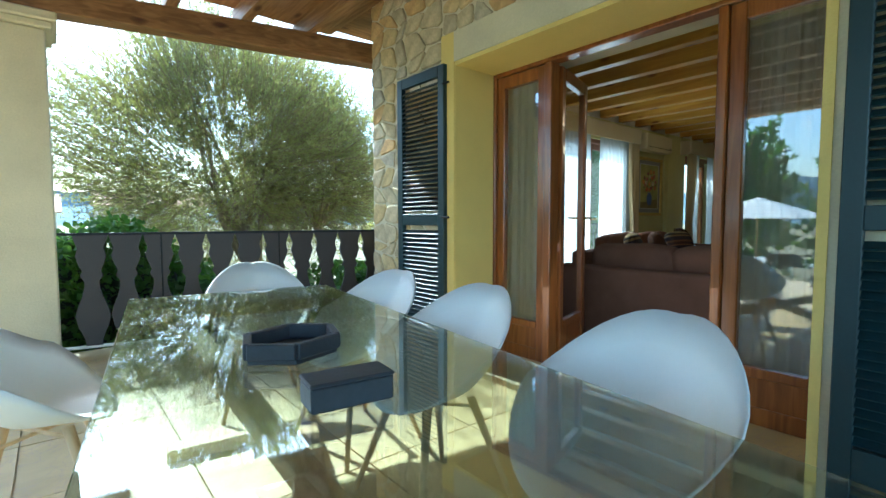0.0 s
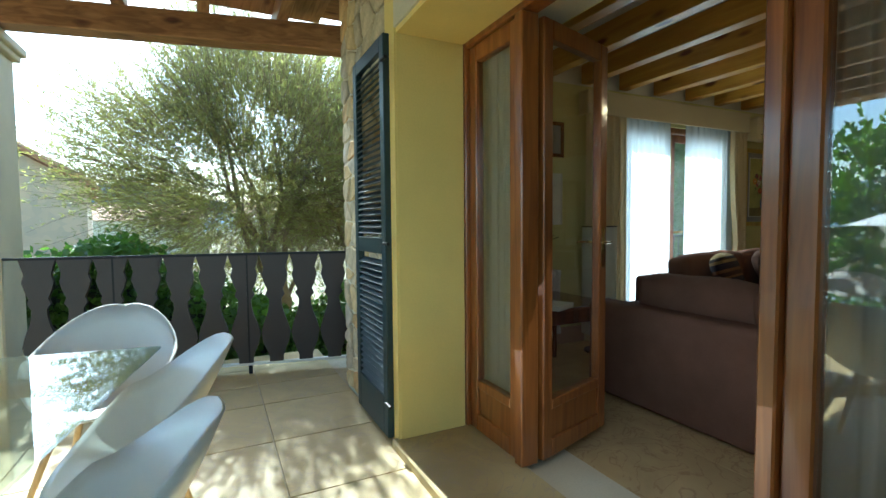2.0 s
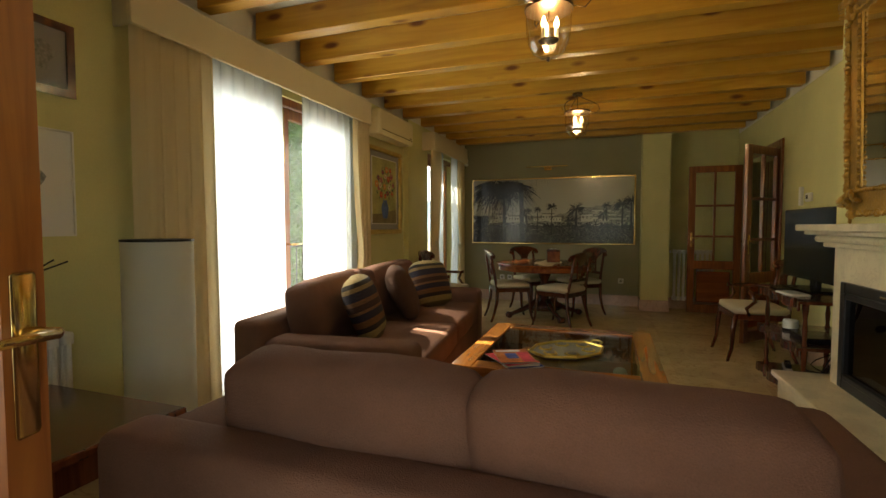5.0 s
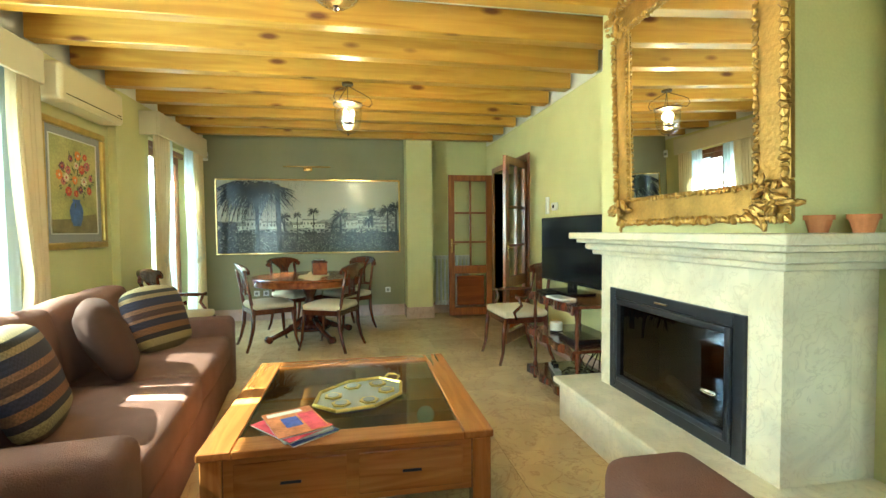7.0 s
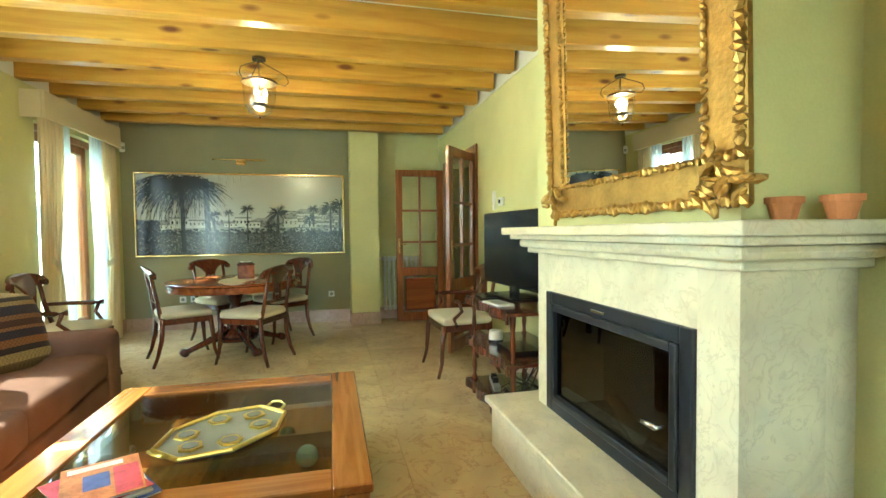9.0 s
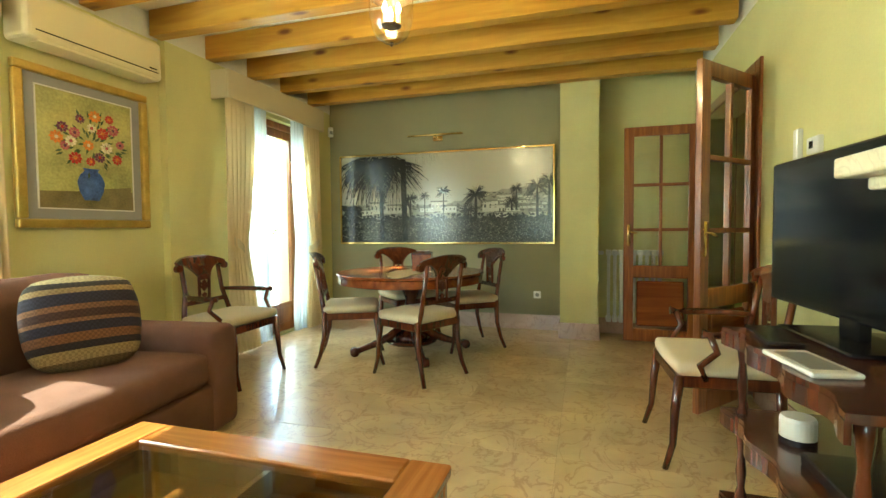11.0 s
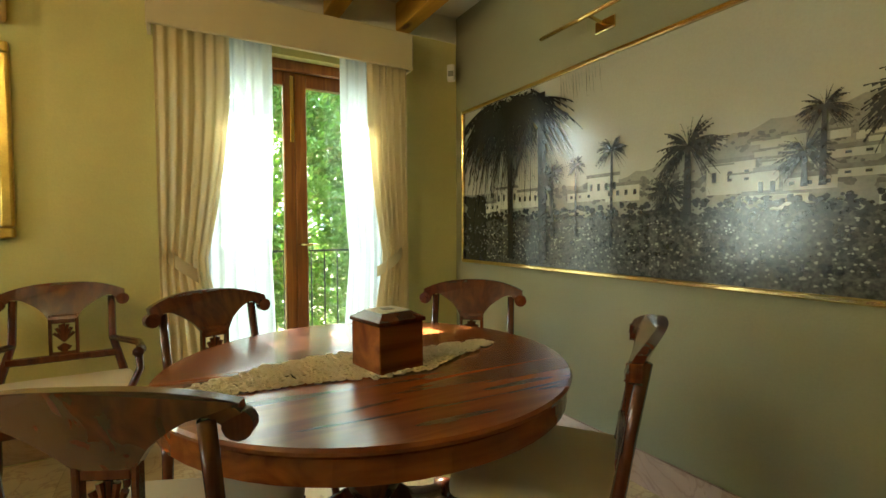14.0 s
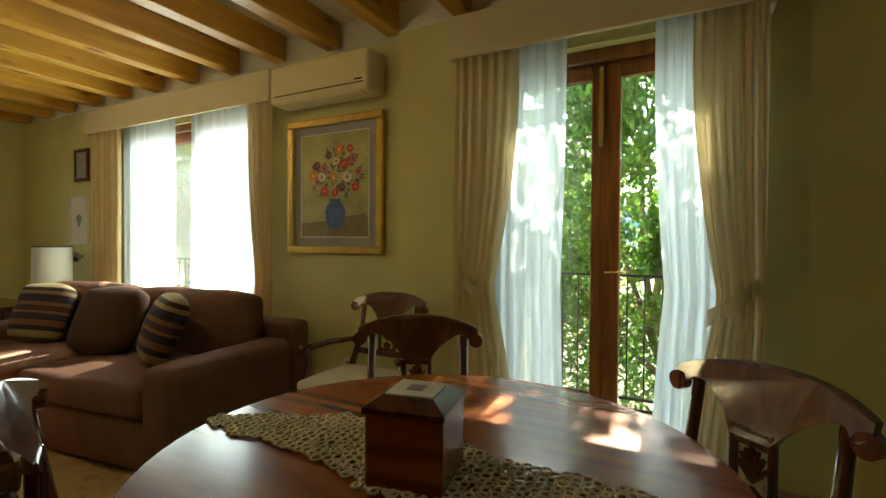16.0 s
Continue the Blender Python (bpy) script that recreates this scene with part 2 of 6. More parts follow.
M_LEAF = leaf("olive_leaf", (0.155, 0.155, 0.065), 0.5)
M_IVY = leaf("ivy_leaf", (0.06, 0.115, 0.02))
M_BARK = plain("grey_bark", (0.2, 0.15, 0.09), 0.9, var=0.3, scale=8, bump=0.8, fine=30)
M_MIRROR = plain("mirror_silver", (0.9, 0.9, 0.88), 0.0, 1.0, var=0.0, bump=0)
M_PLAINWHITE = plain("white_plastic", (0.72, 0.7, 0.62), 0.35, var=0.02, bump=0.02)
M_MORTAR = plain("sand_mortar", (0.48, 0.40, 0.26), 0.9, var=0.2, bump=0.9, fine=40)
M_BROWNPAINT = plain("dark_brown_paint", (0.024, 0.016, 0.014), 0.5, var=0.2)
M_GROUND = plain("garden_soil", (0.16, 0.14, 0.07), 0.95, var=0.35, scale=1.2, bump=0.9, fine=14)


# ---- mesh helpers ----
def box_bm(x0, x1, y0, y1, z0, z1, bevel=0.0, bm=None, seg=1):
    bm2 = bmesh.new()
    bmesh.ops.create_cube(bm2, size=1, matrix=Matrix.Translation(((x0 + x1) / 2, (y0 + y1) / 2, (z0 + z1) / 2)) @ Matrix.Diagonal((x1 - x0, y1 - y0, z1 - z0, 1)))
    if bevel:
        bmesh.ops.bevel(bm2, geom=bm2.edges[:], offset=bevel, segments=seg, profile=0.5, affect="EDGES")
    return join(bm, bm2)


def join(bm, other, m=None):
    """Adds one bmesh to another and frees it."""
    if m is not None:
        other.transform(m)
    if bm is None:
        return other
    me = bpy.data.meshes.new("tmp")
    other.to_mesh(me)
    bm.from_mesh(me)
    bpy.data.meshes.remove(me)
    other.free()
    return bm


def cyl(r, z0, z1, seg=16, r2=None, bm=None, m=None):
    b2 = bmesh.new()
    bmesh.ops.create_cone(b2, cap_ends=True, segments=seg, radius1=r, radius2=r if r2 is None else r2, depth=z1 - z0, matrix=Matrix.Translation((0, 0, (z0 + z1) / 2)))
    return join(bm, b2, m)


def rod(a, b, r, r2=None, seg=8, bm=None):
    a, b = Vector(a), Vector(b)
    m = Matrix.Translation(a) @ (b - a).to_track_quat("Z", "Y").to_matrix().to_4x4()
    return cyl(r, 0, (b - a).length, seg, r2, bm, m)


def lathe(prof, seg=20, bm=None, m=None):
    """Turned solid from (radius, height) pairs."""
    b2 = bmesh.new()
    rings = []
    for r, z in prof:
        rings.append([b2.verts.new((max(r, 1e-4) * math.cos(2 * math.pi * i / seg), max(r, 1e-4) * math.sin(2 * math.pi * i / seg), z)) for i in range(seg)])
    for a, b in zip(rings, rings[1:]):
        for i in range(seg):
            b2.faces.new((a[i], a[(i + 1) % seg], b[(i + 1) % seg], b[i]))
    b2.faces.new(rings[0][::-1]), b2.faces.new(rings[-1])
    return join(bm, b2, m)


def slab(outline, t, axis="Y", bm=None, m=None):
    """A flat outline (pairs) given thickness t; the outline lies across the named axis."""
    b2 = bmesh.new()
    def p(u, v, w):
        return {"X": (w, u, v), "Y": (u, w, v), "Z": (u, v, w)}[axis]
    A = [b2.verts.new(p(u, v, -t / 2)) for u, v in outline]
    B = [b2.verts.new(p(u, v, t / 2)) for u, v in outline]
    b2.faces.new(A), b2.faces.new(B[::-1])
    n = len(A)
    for i in range(n):
        b2.faces.new((A[i], B[i], B[(i + 1) % n], A[(i + 1) % n]))
    bmesh.ops.recalc_face_normals(b2, faces=b2.faces[:])
    return join(bm, b2, m)


def sweep(points, radii, seg=8, bm=None, squash=1.0):
    """A bent tapered bar through points."""
    b2 = bmesh.new()
    pts = [Vector(p) for p in points]
    rings = []
    for i, p in enumerate(pts):
        d = (pts[min(i + 1, len(pts) - 1)] - pts[max(i - 1, 0)]).normalized()
        side = d.cross(Vector((0, 1, 0.013))).normalized()
        up = side.cross(d).normalized()
        r = radii[i] if isinstance(radii, (list, tuple)) else radii
        rings.append([b2.verts.new(p + side * r * math.cos(2 * math.pi * k / seg) + up * r * squash * math.sin(2 * math.pi * k / seg)) for k in range(seg)])
    for a, b in zip(rings, rings[1:]):
        for i in range(seg):
            b2.faces.new((a[i], a[(i + 1) % seg], b[(i + 1) % seg], b[i]))
    b2.faces.new(rings[0][::-1]), b2.faces.new(rings[-1])
    bmesh.ops.recalc_face_normals(b2, faces=b2.faces[:])
    return join(bm, b2)


def part(name, bm, material, parent=None, label="", smooth=False, kind="", m=None):
    me = bpy.data.meshes.new(name)
    if m is not None:
        bm.transform(m)
    bm.to_mesh(me)
    bm.free()
    me.materials.append(material)
    if smooth:
        me.polygons.foreach_set("use_smooth", [True] * len(me.polygons))
    ob = new(name, me)
    if parent is not None:
        ob.parent = parent
        ob.matrix_parent_inverse = Matrix()
    return tagged(ob, label, kind=kind)


def thing(name, label, category, group="", m=None):
    """An empty at the thing's base; parts are modelled in its own space."""
    e = new(name)
    e.empty_display_size = 0.1
    if m is not None:
        e.matrix_world = m
    return tagged(e, label, category, group)


def structure(name, bm, material, smooth=False):
    return part(name, bm, material, kind="structure", smooth=smooth)


def wall_with_holes(axis, at0, at1, u0, u1, z0, z1, holes):
    """A wall between at0 and at1 across axis, from u0 to u1, with holes (ua, ub, za, zb)."""
    us = sorted({u0, u1, *[h[0] for h in holes], *[h[1] for h in holes]})
    zs = sorted({z0, z1, *[h[2] for h in holes], *[h[3] for h in holes]})
    bm = bmesh.new()
    for a, b in zip(us, us[1:]):
        for c, d in zip(zs, zs[1:]):
            if any(h[0] - 1e-6 <= a and b <= h[1] + 1e-6 and h[2] - 1e-6 <= c and d <= h[3] + 1e-6 for h in holes):
                continue
            if axis == "x":
                box_bm(at0, at1, a, b, c, d, bm=bm)
            else:
                box_bm(a, b, at0, at1, c, d, bm=bm)
    bmesh.ops.remove_doubles(bm, verts=bm.verts[:], dist=1e-5)
    seen = collections.defaultdict(list)
    for f in bm.faces:
        seen[tuple(round(c, 4) for c in f.calc_center_median())].append(f)
    bmesh.ops.delete(bm, geom=[f for fs in seen.values() if len(fs) > 1 for f in fs], context="FACES")
    return bm


def stripes(name):
    m, n, l, b = nodes_of(name, 0.95)
    co, sep = n.new("ShaderNodeTexCoord"), n.new("ShaderNodeSeparateXYZ")
    l.new(co.outputs["Object"], sep.inputs[0])
    k = n.new("ShaderNodeMath")
    k.operation = "MULTIPLY_ADD"
    k.inputs[1].default_value, k.inputs[2].default_value = 2.1, 0.5
    l.new(sep.outputs["Z"], k.inputs[0])
    r = n.new("ShaderNodeValToRGB")
    r.color_ramp.interpolation = "CONSTANT"
    bands = ((0, (0.16, 0.10, 0.03)), (0.1, (0.38, 0.28, 0.10)), (0.2, (0.03, 0.02, 0.02)), (0.27, (0.22, 0.09, 0.03)), (0.36, (0.03, 0.025, 0.04)), (0.46, (0.25, 0.12, 0.05)), (0.5, (0.07, 0.03, 0.02)), (0.58, (0.22, 0.1, 0.04)), (0.64, (0.03, 0.025, 0.04)), (0.76, (0.3, 0.2, 0.08)), (0.82, (0.04, 0.03, 0.02)), (0.88, (0.42, 0.33, 0.15)))
    for i, (p, c) in enumerate(bands):
        e = r.color_ramp.elements[i] if i < 2 else r.color_ramp.elements.new(p)
        e.position, e.color = p, (*c, 1)
    l.new(k.outputs[0], r.inputs[0])
    wv = n.new("ShaderNodeTexChecker")
    wv.inputs["Scale"].default_value = 90
    wv.inputs[1].default_value, wv.inputs[2].default_value = (0.75, 0.72, 0.7, 1), (0.45, 0.42, 0.4, 1)
    l.new(co.outputs["Object"], wv.inputs[0])
    mx = n.new("ShaderNodeMix")
    mx.data_type, mx.blend_type = "RGBA", "MULTIPLY"
    mx.inputs[0].default_value = 0.8
    l.new(r.outputs[0], mx.inputs[6]), l.new(wv.outputs[0], mx.inputs[7]), l.new(mx.outputs[2], b.inputs["Base Color"])
    return m


M_STRIPE = stripes("striped_weave")
M_NET = cloth_thin("white_net", (0.45, 0.45, 0.41), 0.4, 0.05)
M_GREYPRINT = plain("grey_print", (0.25, 0.25, 0.22), 0.6, var=0.5, scale=60)
M_CROCHET = plain("cream_crochet", (0.62, 0.53, 0.33), 0.9, var=0.1, fine=300)
M_CHERRY_Y = wood("cherry_wood_across", (0.30, 0.10, 0.018), (0.44, 0.17, 0.035), 0.25, 1, coat=0.6)
M_CHERRY_Z = wood("cherry_wood_upright", (0.30, 0.10, 0.018), (0.44, 0.17, 0.035), 0.25, 2, coat=0.6)
M_TGLASS_DARK = glass("coffee_table_glass", (0.85, 0.88, 0.84))
M_SMOKE = glass("smoky_fire_glass", (0.35, 0.33, 0.3))
M_TRAYGREY = plain("pale_grey_inlay", (0.25, 0.25, 0.2), 0.3, var=0.1)
M_GILT = plain("gilt_metal", (0.68, 0.52, 0.12), 0.28, 0.85, var=0.12)
M_SILVER = plain("bright_silver", (0.7, 0.7, 0.68), 0.2, 1.0, var=0.1)
M_GLASSBALL = plain("marbled_glass", (0.14, 0.16, 0.16), 0.08, var=0.6, scale=30)
M_STRIPEDBALL = plain("pale_green_ball", (0.40, 0.46, 0.36), 0.25, var=0.5, scale=8, stretch=(0.1, 0.1, 9))
M_MAG_BLUE = plain("blue_cover", (0.10, 0.12, 0.35), 0.25, var=0.3, scale=20)
M_MAG_A = plain("orange_cover", (0.62, 0.22, 0.08), 0.22, var=0.45, scale=14)
M_MAG_B = plain("red_pink_cover", (0.65, 0.08, 0.1), 0.25, var=0.4, scale=18)
M_SOOT = plain("sooty_steel", (0.012, 0.011, 0.01), 0.9, var=0.4)
M_ASH = plain("pale_ash", (0.32, 0.3, 0.27), 0.95, var=0.3, scale=30)
M_TERRACOTTA = plain("terracotta", (0.50, 0.19, 0.06), 0.8, var=0.15)
M_SCREEN = plain("dark_screen", (0.006, 0.007, 0.01), 0.12, var=0.05, bump=0)
M_LAMPSHADE = cloth_thin("white_lampshade_paper", (0.72, 0.70, 0.58), 0.35)
M_CLOUDGLASS = glass("lamp_glass", (0.93, 0.93, 0.90), shine=0.10)
M_BULB = lamp_glow("lit_candle_bulb", (1.0, 0.72, 0.35), 2.2)
M_CANDLE = plain("candle_sleeve", (0.7, 0.62, 0.4), 0.5, var=0.03)
M_BRONZE = plain("brown_bronze", (0.12, 0.07, 0.03), 0.4, 0.8, var=0.2)
M_ROOFTILE = plain("clay_roof_tile", (0.36, 0.19, 0.10), 0.85, var=0.35, scale=5)
# blue-grey: the haze of distance is mixed into the hills' colour
M_HILL = plain("hazy_far_hill", (0.13, 0.19, 0.22), 1.0, var=0.15, scale=0.01, bump=0)
M_RATTAN = plain("dark_resin", (0.05, 0.05, 0.05), 0.5, var=0.15)
M_AC = plain("cream_enamel", (0.68, 0.59, 0.34), 0.35, var=0.02, bump=0.02)
M_LACQUER = wood("dark_red_armoire", (0.05, 0.012, 0.006), (0.11, 0.03, 0.012), 0.3, 2, coat=0.5)
STONES = [plain("field_stone", c, 0.85, var=0.3, scale=9, bump=1.0, fine=50) for c in ((0.50, 0.41, 0.25), (0.46, 0.40, 0.29), (0.52, 0.34, 0.14), (0.42, 0.35, 0.23), (0.54, 0.41, 0.2))]
M_GOLDFRAME = plain("gilt_picture_frame", (0.58, 0.40, 0.10), 0.32, 0.75, var=0.2, scale=14)
M_MOUNT = plain("grey_mount", (0.30, 0.29, 0.27), 0.7, var=0.05)
M_CANVAS = plain("yellow_green_canvas", (0.42, 0.40, 0.13), 0.45, var=0.45, scale=4, fine=60)
M_CANVAS_LOW = plain("dark_olive_canvas", (0.20, 0.16, 0.06), 0.45, var=0.5, scale=6)
M_VASE = plain("painted_blue_vase", (0.06, 0.12, 0.34), 0.4, var=0.5, scale=24)
M_PRINTGREEN = plain("painted_leaves", (0.07, 0.11, 0.04), 0.5, var=0.5, scale=20)
M_OAK_Y = wood("pale_oak_beam", (0.42, 0.28, 0.12), (0.60, 0.43, 0.22), 0.5, 1)
M_GREYWOOD = plain("dark_grey_wood", (0.04, 0.042, 0.045), 0.55, var=0.2, scale=10)
M_HEDGECORE = plain("hedge_inner_shade", (0.02, 0.025, 0.01), 0.95, var=0.5, scale=10)


def rubble(name):
    m, n, l, b = nodes_of(name, 0.9)
    co, v = n.new("ShaderNodeTexCoord"), n.new("ShaderNodeTexVoronoi")
    v.inputs["Scale"].default_value = 5.0
    l.new(co.outputs["Object"], v.inputs["Vector"])
    r = n.new("ShaderNodeValToRGB")
    r.color_ramp.elements[0].color, r.color_ramp.elements[1].color = (0.42, 0.34, 0.22, 1), (0.55, 0.40, 0.24, 1)
    l.new(v.outputs["Color"], r.inputs[0]), l.new(r.outputs[0], b.inputs["Base Color"])
    return m


M_RUBBLE = rubble("far_rubble_wall")
M_SOFADARK = plain("dark_brown_cloth", (0.07, 0.035, 0.022), 0.92, var=0.15, fine=260, spec=0.2)

# ---- the large structure ----
GROUND = -0.02      # the level that the furniture stands on
X_OUT, X_DOOR, X_IN, X_FAR = 2.07, 2.51, 2.82, 10.60
Y_WIN, Y_WIN2, Y_OUT, Y_RIGHT = 4.0, 3.93, 4.32, -0.22
BEAM_Z, DECK_Z, TOP = 2.57, 2.76, 3.0
structure("floor", box_bm(X_OUT + 0.35, 10.9, -1.8, 4.3, -0.14, GROUND - 0.012), M_MORTAR)
structure("wall_facade", wall_with_holes("x", X_OUT, X_IN - 0.01, -3.6, 3.8, -0.14, TOP, [(0.50, 2.69, 0.0, 2.21)]), M_CREAM)
structure("wall_facade_inside", wall_with_holes("x", X_IN - 0.01, X_IN, -0.5, 4.0, -0.1, DECK_Z, [(0.50, 2.69, -0.1, 2.21)]), M_WALL)
structure("door_reveal", box_bm(2.062, 2.455, 2.655, 2.692, 0.03, 2.21), M_YELLOW)
structure("door_reveal", box_bm(2.062, 2.455, 0.498, 0.535, 0.03, 2.21), M_YELLOW)
structure("door_reveal", box_bm(2.062, 2.455, 0.535, 2.655, 2.185, 2.212), M_YELLOW)
structure("door_surround", box_bm(2.05, 2.069, 2.66, 2.80, 0.0, 2.42), M_YELLOW)
structure("door_surround", box_bm(2.05, 2.069, 0.2, 2.66, 2.212, 2.42), M_CREAM)

structure("wall_corner", box_bm(2.43, X_IN, 3.8, Y_OUT, -0.14, TOP), M_CREAM)
structure("wall_window", wall_with_holes("y", Y_WIN, Y_OUT, X_IN, 10.9, -0.14, TOP, [(5.08, 6.82, 0.0, 2.27), (8.83, 10.03, 0.0, 2.27)]), M_WALL)
structure("wall_window_pier", wall_with_holes("y", Y_WIN2, Y_WIN, 8.17, X_FAR, -0.1, DECK_Z, [(8.83, 10.03, -0.1, 2.27)]), M_WALL)
structure("wall_picture", box_bm(X_FAR, 10.9, 1.0, Y_WIN, -0.14, TOP), M_OLIVE)
structure("wall_recess", box_bm(X_FAR, 10.9, -1.8, 1.0, -0.14, TOP), M_WALL)
structure("wall_fireplace", wall_with_holes("y", Y_RIGHT - 0.25, Y_RIGHT, X_IN, X_FAR, -0.14, TOP, [(8.80, 10.17, 0.0, 2.10)]), M_WALL)
structure("wall_hall", box_bm(8.3, X_FAR, -1.8, -1.6, -0.14, TOP), M_WALL)
structure("wall_hall_side", box_bm(8.3, 8.5, -1.6, -0.47, -0.14, TOP), M_WALL)
structure("pilaster", box_bm(10.22, X_FAR, 0.71, 1.085, -0.03, DECK_Z), M_WALL)
structure("ceiling", box_bm(X_IN, 10.9, -1.8, Y_OUT, DECK_Z, TOP - 0.002), M_WHITE)
structure("wall_top_white", box_bm(X_IN, X_FAR, Y_RIGHT, Y_RIGHT + 0.004, BEAM_Z, DECK_Z), M_WHITE)
structure("wall_top_white", box_bm(X_IN, 8.17, Y_WIN - 0.004, Y_WIN, BEAM_Z, DECK_Z), M_WHITE)
structure("wall_top_white", box_bm(8.17, X_FAR, Y_WIN2 - 0.004, Y_WIN2, BEAM_Z, DECK_Z), M_WHITE)
first_beam = None
for i in range(15):
    x = 10.16 - 0.51 * i
    if x > X_IN + 0.1:
        if first_beam is None:
            first_beam = structure("ceiling_beam", box_bm(-0.055, 0.055, -0.18, 3.96, 0, DECK_Z - BEAM_Z, 0.006), M_BEAM)
            tagged(first_beam, "varnished knotty pine beam across the white ceiling", group="ceiling beams")
            first_beam.location = (x, 0, BEAM_Z)
        else:
            copy_thing(first_beam, pose(x, 0, BEAM_Z))

# stone-flagged terrace, its roof, pillar and rail
structure("terrace_floor", box_bm(-5, X_OUT, -4, 5.0, -0.5, GROUND - 0.012), M_MORTAR)
structure("terrace_floor", box_bm(X_OUT, 2.43, 3.8, 4.6, -0.5, GROUND - 0.012), M_MORTAR)
structure("door_sill", box_bm(2.02, 2.50, 0.50, 2.69, GROUND - 0.01, 0.03, 0.008), M_TERRACE)
structure("ground", box_bm(-300, 300, -200, 500, -1.6, -1.5), M_GROUND)
structure("balcony_floor", box_bm(X_IN, 10.9, Y_OUT, 5.2, -0.3, -0.02), M_TERRACE)
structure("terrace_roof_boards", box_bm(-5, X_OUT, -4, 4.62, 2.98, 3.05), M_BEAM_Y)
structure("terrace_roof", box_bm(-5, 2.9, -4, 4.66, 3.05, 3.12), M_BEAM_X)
RAIL_A, RAIL_B = Vector((2.43, 4.24, 0)), Vector((-0.20, 4.76, 0))


def along(bm, a, b):
    """Lays a mesh whose length runs along x, from a to b."""
    d = b - a
    bm.transform(Matrix.Translation(a) @ Matrix.Rotation(math.atan2(d.y, d.x), 4, "Z"))
    return bm


RAIL_LEN = (RAIL_B - RAIL_A).length
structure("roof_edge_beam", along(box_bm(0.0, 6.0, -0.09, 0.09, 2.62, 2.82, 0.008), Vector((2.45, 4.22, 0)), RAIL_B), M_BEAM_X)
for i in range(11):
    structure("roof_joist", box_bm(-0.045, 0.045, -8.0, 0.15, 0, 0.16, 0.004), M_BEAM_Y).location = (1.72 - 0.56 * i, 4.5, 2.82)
pillar = thing("terrace_pillar", "square cream rendered pillar with a moulded cap on the terrace", "pillar")
part("shaft", box_bm(-0.66, -0.20, 4.72, 5.18, GROUND - 0.012, 2.50, 0.012), M_CREAM, pillar)
cap = box_bm(-0.70, -0.16, 4.68, 5.22, 2.50, 2.55, 0.008)
box_bm(-0.73, -0.13, 4.65, 5.25, 2.55, 2.62, 0.01, bm=cap)
part("capital", cap, M_CREAM, pillar)

rail = thing("balustrade", "dark brown wooden balustrade of cut-out boards under a thin iron rail", "balustrade")
part("top_rail", along(box_bm(-0.02, RAIL_LEN, -0.02, 0.02, 0.955, 0.975, 0.004), RAIL_A, RAIL_B), M_IRON, rail)
part("bottom_rail", along(box_bm(-0.02, RAIL_LEN, -0.02, 0.02, 0.05, 0.07, 0.004), RAIL_A, RAIL_B), M_PLAINWHITE, rail)
half = [(0.0, 0.055), (0.04, 0.055), (0.10, 0.075), (0.16, 0.10), (0.24, 0.115), (0.32, 0.095), (0.40, 0.065), (0.47, 0.05), (0.52, 0.048), (0.56, 0.075), (0.60, 0.06), (0.66, 0.085), (0.72, 0.10), (0.78, 0.085), (0.83, 0.10), (0.885, 0.115)]
outline = [(w * 1.0, z + 0.07) for z, w in half] + [(-w * 1.0, z + 0.07) for z, w in reversed(half)]
board = part("baluster", slab(outline, 0.03), M_BROWNPAINT, rail)
d = (RAIL_B - RAIL_A).normalized()
turn = Matrix.Rotation(math.atan2(d.y, d.x), 4, "Z")
n_b = int(RAIL_LEN / 0.235)
for i in range(n_b):
    o = board if i == 0 else new("baluster", board.data)
    o.parent = rail
    o.matrix_basis = Matrix.Translation(RAIL_A + d * (0.12 + 0.235 * i)) @ turn
for x in (1.4, 0.45):
    p = RAIL_A + d * ((2.43 - x))
    part("post", box_bm(p.x - 0.015, p.x + 0.015, p.y - 0.015, p.y + 0.015, GROUND - 0.012, 0.955), M_IRON, rail)


# ---- doors of the facade ----
def door_leaf(parent, w, h, mats, panel=0.24, glass_m=None, handle=0, thick=0.05, bars=0):
    """A leaf in its own plane: x from 0 to w, z from 0 to h; stiles, rails, a low wooden panel and a pane."""
    s = 0.075
    part("stile", box_bm(0, s, -thick / 2, thick / 2, 0, h, 0.006), mats, parent)
    part("stile", box_bm(w - s, w, -thick / 2, thick / 2, 0, h, 0.006), mats, parent)
    part("rail", box_bm(s, w - s, -thick / 2, thick / 2, 0, 0.09, 0.004), mats, parent)
    part("rail", box_bm(s, w - s, -thick / 2, thick / 2, panel, panel + 0.05, 0.004), mats, parent)
    part("rail", box_bm(s, w - s, -thick / 2, thick / 2, h - 0.09, h, 0.004), mats, parent)
    part("panel", box_bm(s, w - s, -0.012, 0.012, 0.09, panel, 0.0), mats, parent)
    part("pane", box_bm(s, w - s, -0.003, 0.003, panel + 0.05, h - 0.09), glass_m or M_GLASS, parent)


def lever(parent, x, z, side, flip=1):
    bm = box_bm(x - 0.018, x + 0.018, side * 0.027 - 0.003, side * 0.027 + 0.003, z - 0.11, z + 0.11, 0.004)
    rod((x, side * 0.03, z + 0.03), (x, side * 0.075, z + 0.03), 0.008, bm=bm)
    rod((x, side * 0.072, z + 0.03), (x + flip * 0.10, side * 0.072, z + 0.033), 0.008, 0.006, bm=bm)
    part("handle", bm, M_BRASS, parent, "brass lever handle on a long plate", True)


